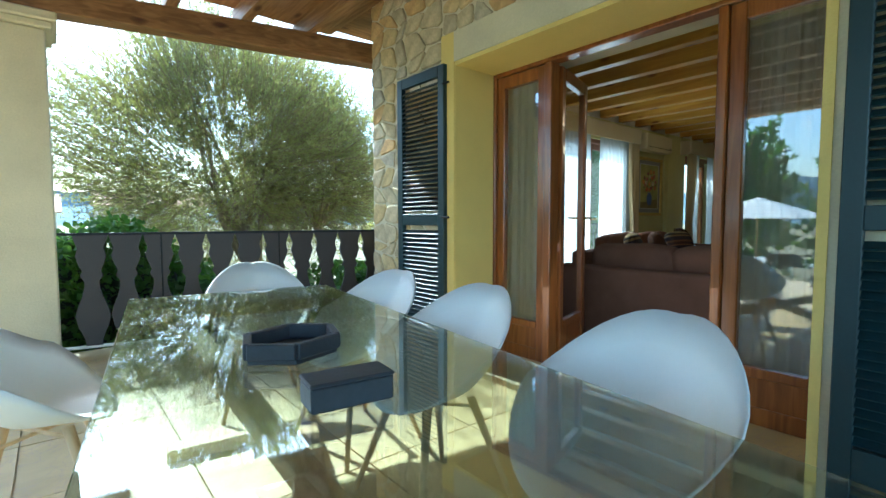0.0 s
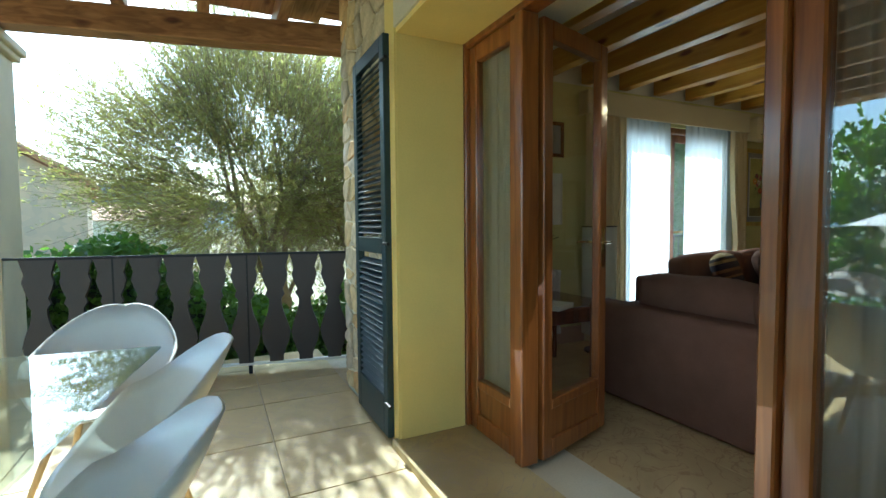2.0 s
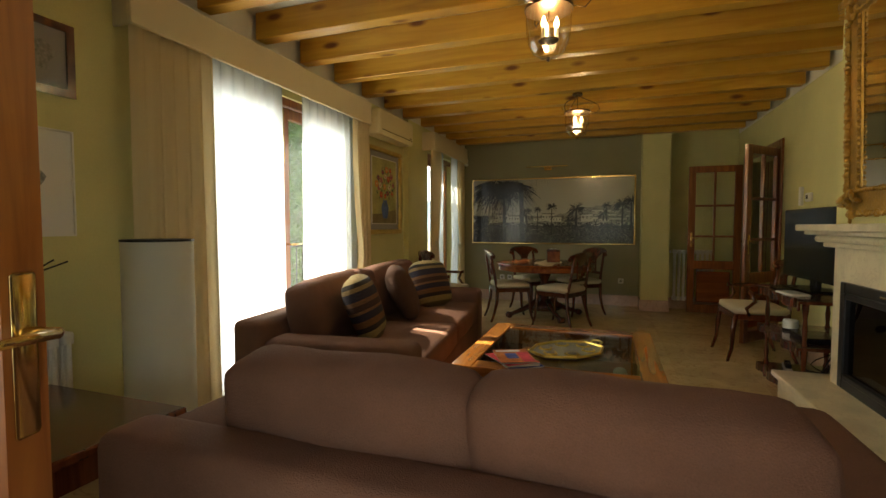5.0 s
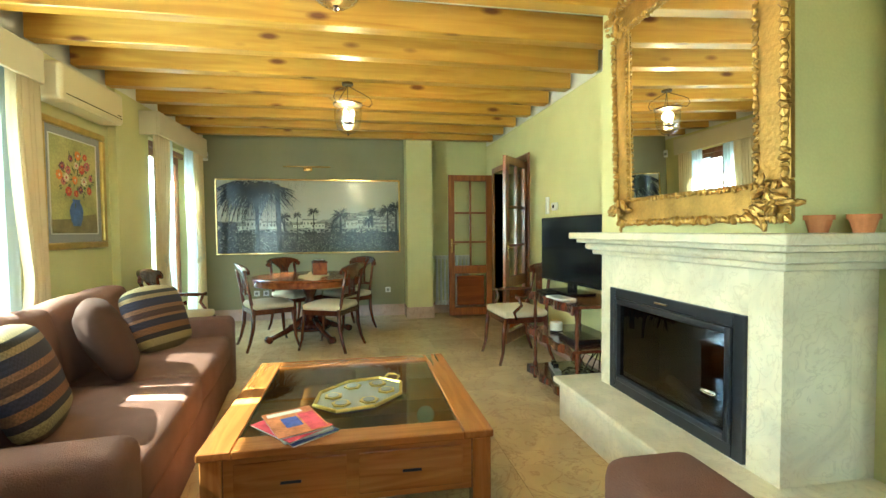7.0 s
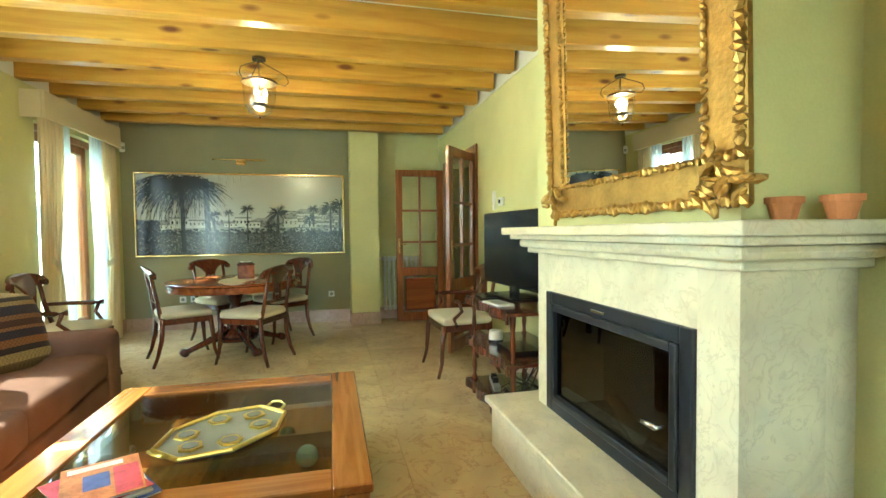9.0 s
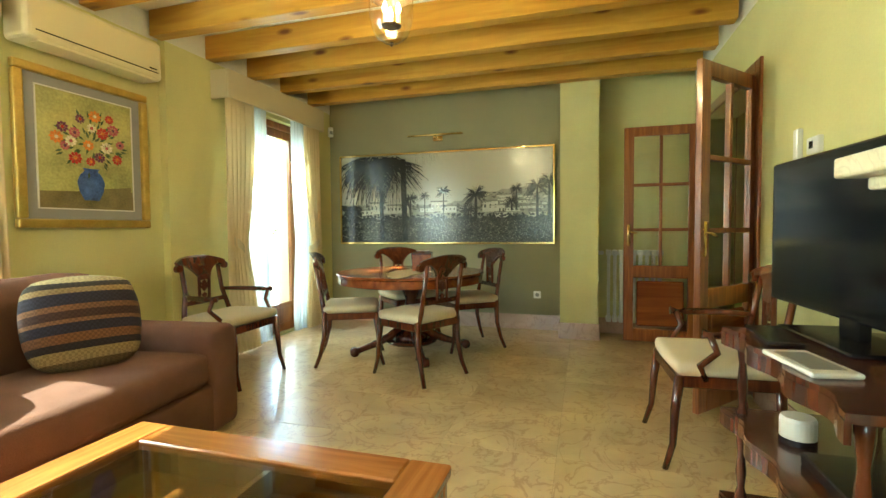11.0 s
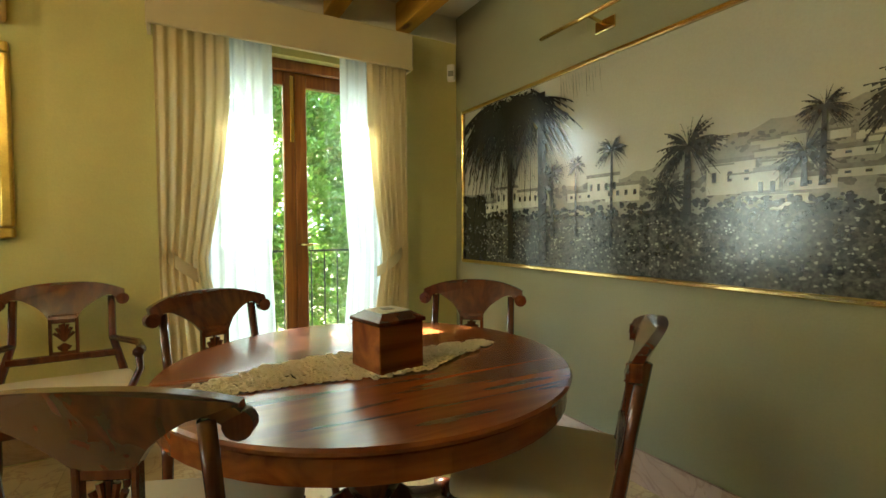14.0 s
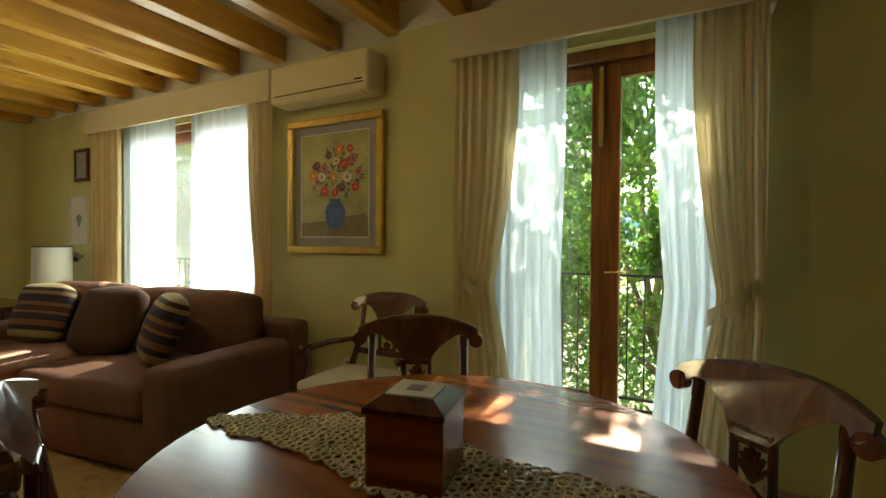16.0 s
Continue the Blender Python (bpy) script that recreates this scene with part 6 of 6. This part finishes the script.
e = thing("armoire", "tall dark red antique wooden cabinet with black iron hinges", "cabinet", m=pose(4.62, 0.02, GROUND, 0, 0, 180))
part("body", box_bm(0.02, 1.2, -0.02, 0.22, 0.06, 2.00), M_LACQUER, e)
part("plinth", box_bm(0.0, 1.22, -0.04, 0.22, 0, 0.06, 0.004), M_LACQUER, e)
part("cornice", box_bm(-0.04, 1.26, -0.08, 0.22, 2.00, 2.06, 0.015, seg=2), M_LACQUER, e)
for k in range(2):
    d = part("door", box_bm(0.08 + 0.53 * k, 0.60 + 0.53 * k, -0.045, -0.02, 0.12, 1.95, 0.006), M_LACQUER, e)
    x = 0.085 if k == 0 else 1.125
    for z in (0.38, 1.03, 1.78):
        bm = box_bm(x - 0.03, x + 0.0, -0.053, -0.045, z - 0.10, z + 0.10, 0.003)
        box_bm(x + 0.01, x + 0.05, -0.053, -0.045, z - 0.16, z + 0.16, 0.003, bm=bm)
        rod((x + 0.005, -0.055, z - 0.06), (x + 0.005, -0.055, z + 0.06), 0.009, bm=bm)
        part("hinge", bm, M_IRON, d, "black wrought iron hinge")

# ---- the terrace ----
TABLE = pose(0.325, 1.30, GROUND, 0, 0, -8) @ Matrix.Diagonal((1, 1, 0.965, 1))
gt = thing("glass_table", "glass-topped terrace table on crossed pale oak beams", "table", m=TABLE)
part("glass_top", box_bm(-0.47, 0.47, -1.32, 1.32, 0.738, 0.75, 0.003), M_TGLASS, gt, "thick greenish glass top")
for s in (-1, 1):
    bm = box_bm(-0.045, 0.045, -1.15, 1.15, -0.03, 0.03, 0.006)
    part("crossed_beam", bm, M_OAK_Y, gt, m=Matrix.Translation((0, 0, 0.36)) @ Matrix.Rotation(radians(s * 15), 4, "Z") @ Matrix.Rotation(radians(s * 17), 4, "X"))
    part("foot_beam", box_bm(-0.34, 0.34, -0.03, 0.03, -0.0, 0.06, 0.006), M_OAK, gt, m=Matrix.Translation((0, s * 1.10, 0.0)))
    part("top_beam", box_bm(-0.34, 0.34, -0.03, 0.03, 0.675, 0.728, 0.006), M_OAK, gt, m=Matrix.Translation((0, s * 1.05, 0.0)))
    for x in (-0.28, 0.28):
        part("glass_pad", cyl(0.022, 0.728, 0.738, 18), M_SILVER, gt, m=Matrix.Translation((x, s * 1.05, 0)))


def shell_chair(m, label, first={}):
    if first:
        return tagged(copy_thing(first["c"], m), label)
    e = thing("shell_chair", label, "chair", "shell chairs round the terrace table", m)
    first["c"] = e
    # a bucket: rings from the seat middle out, front edge low, arms mid, back high; +y is its front
    nu, nv = 40, 9
    bm = bmesh.new()
    rows = []
    for j in range(nv + 1):
        s = j / nv
        row = []
        for i in range(nu):
            a = 2 * math.pi * i / nu
            c, sn = math.sin(a), math.cos(a)          # c sideways, sn to the front
            back = max(0, -sn)
            front = max(0, sn)
            rx, ry = 0.295 - 0.02 * front, (0.225 if sn > 0 else 0.25)
            k = s ** 0.85
            x, y = rx * c * k * (1 - 0.20 * back ** 3 * s), ry * sn * k
            side = abs(c) ** 1.5
            rim = 0.0 * front + 0.19 * side * (1 - 0.75 * front) + 0.385 * back ** 1.6
            z = 0.435 + rim * s ** 2.3 - 0.012 * front * s ** 3
            y -= 0.06 * back * max(0, s - 0.6) / 0.4
            row.append(bm.verts.new((x, y, z)))
        rows.append(row)
    for a, b in zip(rows, rows[1:]):
        for i in range(nu):
            if a is rows[0]:
                continue
            bm.faces.new((a[i], a[(i + 1) % nu], b[(i + 1) % nu], b[i]))
    bmesh.ops.delete(bm, geom=rows[0], context="VERTS")
    bm.faces.new(rows[1][::-1])
    bmesh.ops.recalc_face_normals(bm, faces=bm.faces[:])
    bmesh.ops.solidify(bm, geom=bm.faces[:], thickness=0.007)
    part("shell", bm, M_SHELL, e, "white moulded plastic shell", True)
    for sx_ in (-1, 1):
        for sy in (-1, 1):
            part("leg", rod((sx_ * 0.11, sy * 0.10, 0.425), (sx_ * 0.235, sy * 0.22, 0.0), 0.017, 0.010, 12), M_OAK, e, smooth=True)
    bm = rod((-0.13, -0.12, 0.39), (0.13, 0.12, 0.39), 0.007)
    rod((0.13, -0.12, 0.385), (-0.13, 0.12, 0.385), 0.007, bm=bm)
    part("strut", bm, M_OAK, e)
    return e


shell_chair(facing(0.71, 2.86, -0.17, -0.98), "white plastic shell chair at the head of the glass table")
shell_chair(facing(0.92, 2.10, -0.98, -0.1), "white plastic shell chair on oak legs by the facade")
shell_chair(facing(0.88, 1.44, -0.98, 0.05), "white plastic shell chair on oak legs by the terrace door")
shell_chair(facing(0.86, 0.69, -0.98, 0.12), "white plastic shell chair on oak legs by the terrace door")
shell_chair(facing(-0.28, 2.10, 0.98, -0.17), "white plastic shell chair on the pillar side of the glass table")

e = thing("hexagonal_ashtray", "dark grey hexagonal wooden ashtray on the glass table", "ashtray", m=pose(0.285, 1.31, 0.706, 0, 0, 18))
o6 = [(0.14 * math.cos(radians(60 * i)), 0.115 * math.sin(radians(60 * i))) for i in range(6)]
part("base", slab(o6, 0.012, "Z", m=Matrix.Translation((0, 0, 0.006))), M_GREYWOOD, e)
for i in range(6):
    p, q = Vector((*o6[i], 0)), Vector((*o6[(i + 1) % 6], 0))
    dd = q - p
    part("side", box_bm(0, dd.length, -0.011, 0.011, 0.0, 0.042, 0.003), M_GREYWOOD, e, m=Matrix.Translation(p + Vector((0, 0, 0.012))) @ Matrix.Rotation(math.atan2(dd.y, dd.x), 4, "Z"))
e = thing("dark_box", "dark grey oblong wooden box on the glass table", "box", m=pose(0.235, 0.90, 0.706, 0, 0, -8))
part("body", box_bm(-0.085, 0.085, -0.04, 0.04, 0, 0.05, 0.004), M_GREYWOOD, e)
part("lid", box_bm(-0.087, 0.087, -0.042, 0.042, 0.05, 0.058, 0.003), M_GREYWOOD, e)

# ---- greenery and distance ----
def leaf_cloud(name, points, dirs, size, aspect, mat, seed, kind="stuff", parent=None, label=""):
    """Many small leaves as diamonds at the points, each along its direction."""
    rng = np.random.default_rng(seed)
    n = len(points)
    d = dirs / np.linalg.norm(dirs, axis=1, keepdims=True)
    r = rng.normal(size=(n, 3))
    s = np.cross(d, r)
    s /= np.linalg.norm(s, axis=1, keepdims=True) + 1e-9
    ln = (size * rng.uniform(0.6, 1.25, n))[:, None]
    a, b, c, e = points, points + d * ln * 0.5 + s * ln * aspect, points + d * ln, points + d * ln * 0.5 - s * ln * aspect
    v = np.stack([a, b, c, e], 1).reshape(-1, 3)
    me = bpy.data.meshes.new(name)
    me.from_pydata(v.tolist(), [], np.arange(4 * n).reshape(-1, 4).tolist())
    me.materials.append(mat)
    o = new(name, me)
    if parent is not None:
        o.parent = parent
    return tagged(o, label, kind=kind)


def bush_points(rng, centre, radii, n, shell=0.55):
    p = rng.normal(size=(n, 3))
    p /= np.linalg.norm(p, axis=1, keepdims=True)
    lump = 1 + 0.16 * np.sin(p[:, :1] * 5 + p[:, 2:] * 4) + 0.10 * np.sin(p[:, 1:2] * 11 + p[:, 2:] * 9)
    r = rng.uniform(shell, 1.0, (n, 1)) ** 0.6 * lump
    return np.array(centre) + p * r * np.array(radii), p


def make_tree(name, label, trunk_pts, radii_t, limbs, centre, radii, n_twig, per, size, aspect, mat, seed, twig_len=(0.5, 1.0), twig_mat=None):
    e = thing(name, label, "tree")
    rng = np.random.default_rng(seed)
    bm = sweep(trunk_pts, radii_t, 10)
    for a, b, c, r in limbs:
        sweep([a, b, c], [r, r * 0.7, r * 0.3], 7, bm)
    part("trunk", bm, M_BARK, e, smooth=True)
    st, out = bush_points(rng, centre, np.array(radii) * 0.80, n_twig, 0.30)
    d = out * np.array([0.75, 0.75, 0.8]) + np.array([0, 0, 0.55]) + rng.normal(size=out.shape) * 0.22
    d /= np.linalg.norm(d, axis=1, keepdims=True)
    ln = rng.uniform(*twig_len, n_twig)[:, None]
    u = rng.uniform(0.0, 1.0, (n_twig, per, 1))
    pts = st[:, None, :] + d[:, None, :] * ln[:, None, :] * u + rng.normal(size=(n_twig, per, 3)) * 0.012
    pts[..., 2:] -= 0.12 * u ** 2
    ld = d[:, None, :] + rng.normal(size=(n_twig, per, 3)) * 0.75
    leaf_cloud("crown", pts.reshape(-1, 3), ld.reshape(-1, 3), size, aspect, mat, seed + 1, "", e)
    # twigs as thin crossed strips
    w = 0.0035
    side = np.cross(d, [0.3, 0.9, 0.1])
    side /= np.linalg.norm(side, axis=1, keepdims=True)
    tip = st + d * ln - np.array([0, 0, 0.12])
    v = np.stack([st - side * w, st + side * w, tip + side * w * 0.3, tip - side * w * 0.3], 1).reshape(-1, 3)
    me = bpy.data.meshes.new("twig")
    me.from_pydata(v.tolist(), [], np.arange(4 * n_twig).reshape(-1, 4).tolist())
    me.materials.append(twig_mat or M_BARK)
    o = new("twig", me)
    o.parent = e
    tagged(o, kind="stuff")
    return e


def limb_set(foot, centre, radii, n, seed, r=0.05):
    rng = random.Random(seed)
    out = []
    for i in range(n):
        a = 2 * math.pi * i / n + rng.random()
        k = rng.uniform(0.4, 0.85)
        end = Vector((centre[0] + radii[0] * k * math.cos(a), centre[1] + radii[1] * k * math.sin(a), centre[2] + radii[2] * rng.uniform(-0.2, 0.75)))
        mid = Vector(foot).lerp(end, 0.45) + Vector((rng.uniform(-0.2, 0.2), rng.uniform(-0.2, 0.2), -0.1))
        out.append((foot, mid, end, r * rng.uniform(0.6, 1.1)))
    return out


OC, OR = (1.95, 7.4, 2.15), (2.5, 1.75, 1.9)
make_tree("olive_tree", "broad old olive tree with grey-green leaves beyond the balustrade", [(1.9, 6.6, -1.55), (1.8, 6.65, -0.6), (1.95, 6.7, 0.2), (1.8, 6.9, 0.9)], [0.2, 0.15, 0.13, 0.11],
          limb_set((1.8, 6.9, 0.85), OC, (1.5, 1.2, 1.0), 12, 2, 0.035) + limb_set((1.95, 6.7, 0.1), OC, (1.5, 1.2, 0.8), 4, 3, 0.05), OC, OR, 7000, 27, 0.06, 0.10, M_LEAF, 5, (0.35, 1.0))
make_tree("olive_tree", "slender olive tree with a twisted trunk near the balustrade", [(2.9, 6.3, -1.55), (2.75, 6.3, -0.5), (2.85, 6.4, 0.4), (2.8, 6.6, 1.0)], [0.12, 0.10, 0.09, 0.07],
          limb_set((2.8, 6.6, 0.9), (3.1, 7.2, 1.9), (1.3, 1.0, 1.2), 7, 4, 0.04), (3.1, 7.2, 1.8), (1.3, 1.1, 1.4), 1900, 24, 0.06, 0.10, M_LEAF, 9, (0.3, 0.8))
for k, (c, r, n) in enumerate((((9.6, 7.5, 1.9), (2.0, 1.3, 3.3), 3200), ((7.3, 10.0, 1.0), (1.7, 1.2, 2.2), 900), ((12.8, 9.0, 1.6), (2.2, 1.5, 2.6), 800))):
    f = (c[0], c[1], -0.4)
    make_tree("garden_tree", "bushy green garden tree outside the french windows", [(c[0], c[1], -1.55), (c[0] + 0.1, c[1], -0.9), f], [0.14, 0.11, 0.09], limb_set(f, c, r, 7, 20 + k, 0.05), c, r, n, 22, 0.10, 0.2, M_IVY if k % 2 == 0 else M_LEAF, 30 + k, (0.4, 0.9))
for k, (x, y, rx, rz, zc) in enumerate(((-14, 2, 2.6, 3.0, 1.2), (-15, 7, 3.0, 3.6, 1.6), (-15, 12, 2.6, 2.8, 1.0), (-13, -3, 2.6, 2.6, 0.6), (-9.5, 17, 2.4, 2.2, 0.0))):
    f = (x, y, -0.8)
    make_tree("pine_tree", "dark green rounded pine beyond the pool", [(x, y, -1.55), (x, y, -1.1), f], [0.2, 0.17, 0.15], limb_set(f, (x, y, zc), (rx, 2, rz), 5, 50 + k, 0.08), (x, y, zc), (rx, 2.2, rz), 520, 20, 0.26, 0.25, M_IVY, 70 + k, (0.5, 1.1))

hedge = thing("ivy_hedge", "dense ivy-covered hedge below the terrace balustrade", "hedge")
rng = np.random.default_rng(12)
n = 26000
hx = rng.uniform(-5.0, 4.6, n)
top = 1.02 + 0.14 * np.sin(hx * 2.3) + 0.08 * np.sin(hx * 5.1) - 0.75 / (1 + np.exp(-(hx - 0.7) * 3))
hz = rng.uniform(0, 1, n) ** 0.55
zz = -1.5 + (top + 1.5) * hz
yy = 5.45 + 0.22 * np.sin(hx * 3 + zz * 2) + rng.uniform(0, 0.25, n)
cap_ = rng.random(n) < 0.35
yy = np.where(cap_, 5.45 + rng.uniform(0, 1.3, n), yy)
zz = np.where(cap_, top + rng.normal(size=n) * 0.06, zz)
leaf_cloud("foliage", np.stack([hx, yy, zz], 1), rng.normal(size=(n, 3)) + np.array([0, -0.4, -0.5]), 0.085, 0.42, M_IVY, 13, "", hedge)
# near-black bodies added behind the leaves, the hedge's inner shade as colour
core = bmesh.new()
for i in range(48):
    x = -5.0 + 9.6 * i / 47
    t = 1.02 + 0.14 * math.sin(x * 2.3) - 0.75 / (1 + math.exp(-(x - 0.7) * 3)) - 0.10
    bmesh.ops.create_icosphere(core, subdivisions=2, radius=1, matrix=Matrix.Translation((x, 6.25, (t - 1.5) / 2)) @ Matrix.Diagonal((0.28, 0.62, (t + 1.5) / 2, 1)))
part("shade_core", core, M_HEDGECORE, hedge, smooth=True, kind="stuff")

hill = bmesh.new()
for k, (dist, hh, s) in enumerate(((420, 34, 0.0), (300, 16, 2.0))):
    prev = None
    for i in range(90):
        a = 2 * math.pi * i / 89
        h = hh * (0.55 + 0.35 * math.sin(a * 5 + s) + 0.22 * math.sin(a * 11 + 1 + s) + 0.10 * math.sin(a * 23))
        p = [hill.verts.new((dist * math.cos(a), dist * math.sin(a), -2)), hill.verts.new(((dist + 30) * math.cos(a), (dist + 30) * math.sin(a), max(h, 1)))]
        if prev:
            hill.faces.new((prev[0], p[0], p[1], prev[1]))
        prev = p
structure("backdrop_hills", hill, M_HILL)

house = thing("stone_house", "neighbouring rubble stone house with a clay tiled gable roof", "house", m=pose(-2.2, 17.5, -1.5, 0, 0, 10))
g = slab([(-9, 0), (0, 0), (0, 3.9), (-4.5, 6.6), (-9, 3.9)], 0.4, "Y")
part("gable_wall", g, M_RUBBLE, house)
part("side_wall", box_bm(-0.4, 0, 0.2, 8, 0, 3.9), M_RUBBLE, house)
slope = math.atan2(2.7, 4.5)
for s in (-1, 1):
    r = part("roof", box_bm(-0.2, 5.6, -0.5, 8.3, 0, 0.12), M_ROOFTILE, house, m=Matrix.Translation((-4.5, 0, 6.65)) @ (Matrix.Rotation(math.pi, 4, "Z") @ Matrix.Translation((0, -7.8, 0)) if s < 0 else Matrix.Identity(4)) @ Matrix.Rotation(slope, 4, "Y"))
for i in range(14):
    part("roof_tile", rod((0.0, 0, 0), (0.42, 0, 0), 0.10, 0.085, 8), M_ROOFTILE, house, m=Matrix.Translation((-4.5 + 0.39 * i * math.cos(slope), -0.45, 6.78 - 0.39 * i * math.sin(slope))) @ Matrix.Rotation(slope, 4, "Y"))
for x, y, w, d, h in ((-7, 60, 14, 8, 3.4), (10, 75, 12, 8, 4.5)):
    e = thing("far_house", "low pale farmhouse with a clay roof far off", "house", m=pose(x, y, -1.5))
    part("wall", box_bm(-w / 2, w / 2, -d / 2, d / 2, 0, h), M_CREAM, e)
    part("roof", slab([(-d / 2 - 0.4, h), (0, h + 1.8), (d / 2 + 0.4, h)], w + 0.8, "X"), M_ROOFTILE, e)
    for k in range(3):
        part("window", box_bm(-w / 3 + k * w / 3 - 0.4, -w / 3 + k * w / 3 + 0.4, -d / 2 - 0.03, -d / 2, 1.2, 2.3), M_SCREEN, e)

um = thing("parasol", "open white parasol on the pool terrace", "parasol", m=pose(-8.8, 4.2, -1.5))
part("pole", rod((0, 0, 0), (0, 0, 3.1), 0.025), M_OAK, um)
bm = bmesh.new()
apex = bm.verts.new((0, 0, 3.15))
ring = [bm.verts.new((1.6 * math.cos(math.pi * i / 4), 1.6 * math.sin(math.pi * i / 4), 2.6)) for i in range(8)]
for i in range(8):
    bm.faces.new((apex, ring[i], ring[(i + 1) % 8]))
part("canopy", bm, M_PLAINWHITE, um)
structure("pool_terrace", box_bm(-12, -5.02, -6, 12, -1.5, -1.44), M_TERRACE)

br = thing("balcony_railing", "black iron balcony railing outside the french windows", "railing")
for z in (0.06, 0.98):
    part("rail", box_bm(2.9, 10.9, 5.12, 5.15, z, z + 0.02), M_IRON, br)
bar = None
for i in range(66):
    if bar is None:
        bar = part("bar", rod((0, 0, 0.07), (0, 0, 0.98), 0.007, seg=6), M_IRON, br)
        o = bar
    else:
        o = new("bar", bar.data)
        o.parent = br
    o.matrix_basis = pose(2.95 + 0.12 * i, 5.135, 0)
part("foot_rail", box_bm(2.9, 10.9, 5.12, 5.15, -0.02, 0.0), M_IRON, br)
structure("balcony_parapet", box_bm(2.5, 11.2, 5.16, 5.2, -0.3, -0.02), M_TERRACE)

# ---- floor pieces and wall stones ----
floor_e, terrace_e = bpy.data.objects["floor"], bpy.data.objects["terrace_floor"]


def tiles(parent, x0, x1, y0, y1, s, gap, t, mat, name="tile", lift=0.0, seed=0, step=None):
    cache = {}
    r = random.Random(seed)
    sy = step or s
    nx, ny = math.ceil((x1 - x0) / s), math.ceil((y1 - y0) / sy)
    for i in range(nx):
        for j in range(ny):
            a, b = x0 + i * s, min(x0 + (i + 1) * s, x1)
            c, d = y0 + j * sy, min(y0 + (j + 1) * sy, y1)
            w, h = round(b - a - gap, 4), round(d - c - gap, 4)
            if w < 0.03 or h < 0.03:
                continue
            if (w, h) not in cache:
                bm = box_bm(-w / 2, w / 2, -h / 2, h / 2, -t, 0, 0.001)
                me = bpy.data.meshes.new(name)
                bm.to_mesh(me), bm.free()
                me.materials.append(mat)
                cache[(w, h)] = me
            o = new(name, cache[(w, h)])
            o.parent = parent
            o.location = ((a + b) / 2, (c + d) / 2, lift + r.uniform(-0.0004, 0.0004) * (3 if name == "flagstone" else 1))


tiles(floor_e, 2.82, 10.6, -0.22, 4.0, 0.60, 0.001, 0.0115, M_MARBLE, lift=GROUND)
tiles(floor_e, 2.50, 2.82, 0.50, 2.69, 0.60, 0.002, 0.0115, M_MARBLE, lift=GROUND)
tiles(floor_e, 8.5, 10.6, -1.6, -0.22, 0.60, 0.001, 0.0115, M_MARBLE, lift=GROUND)
tiles(terrace_e, -1.6, 2.07, -0.6, 4.1, 0.61, 0.008, 0.0115, M_TERRACE, "flagstone", GROUND, seed=3, step=0.61)
tiles(terrace_e, -1.6, 2.07, 4.1, 4.95, 0.61, 0.008, 0.0115, M_TERRACE, "flagstone", GROUND, seed=5, step=0.43)
facade_e = bpy.data.objects["wall_facade"]


def stone_field(parent, x, y0, y1, z0, z1, seed, skip=None):
    """Irregular rubble on a face that looks to -x: a jittered net of corners, each cell a stone of its own."""
    r = random.Random(seed)
    cw, ch = 0.185, 0.15
    ny, nz = max(2, round((y1 - y0) / cw)), max(2, round((z1 - z0) / ch))
    P = {}
    for i in range(ny + 1):
        for j in range(nz + 1):
            jy = 0 if i in (0, ny) else r.uniform(-0.055, 0.055)
            jz = 0 if j in (0, nz) else r.uniform(-0.05, 0.05)
            P[i, j] = Vector((0, y0 + (y1 - y0) * (i + (0.35 * (j % 2) if 0 < i < ny else 0)) / ny + jy, z0 + (z1 - z0) * j / nz + jz))
    for i in range(ny):
        for j in range(nz):
            q = [P[i, j], P[i + 1, j], P[i + 1, j + 1], P[i, j + 1]]
            c = sum(q, Vector()) / 4
            if skip and skip(c.y, c.z):
                continue
            ring = []
            for k in range(4):
                a, b = q[k], q[(k + 1) % 4]
                for u in (0.15, 0.85):
                    p = a.lerp(b, u)
                    p = p + (c - p).normalized() * (0.006 + (0.010 if r.random() < 0.3 else 0))
                    ring.append(p - c)
            d = r.uniform(0.008, 0.024)
            bm = bmesh.new()
            base = [bm.verts.new((0, p.y, p.z)) for p in ring]
            mid = [bm.verts.new((-d * 0.7, p.y * 0.97, p.z * 0.97)) for p in ring]
            top_ = [bm.verts.new((-d + r.uniform(-0.003, 0.003), p.y * 0.86, p.z * 0.86)) for p in ring]
            for A, B in ((base, mid), (mid, top_)):
                for k in range(8):
                    bm.faces.new((A[k], B[k], B[(k + 1) % 8], A[(k + 1) % 8]))
            bm.faces.new(top_)
            bmesh.ops.recalc_face_normals(bm, faces=bm.faces[:])
            o = part("stone", bm, STONES[r.choice((0, 0, 1, 3, 2, 4, 0))], parent)
            o.location = (x, c.y, c.z)


stone_field(facade_e, X_OUT - 0.001, 2.80, 3.80, 0.0, 2.98, 1)
stone_field(facade_e, X_OUT - 0.001, 0.2, 2.80, 2.42, 2.98, 2)
stone_field(bpy.data.objects["wall_corner"], 2.43 - 0.001, 3.80, Y_OUT, 0.0, 2.98, 3)
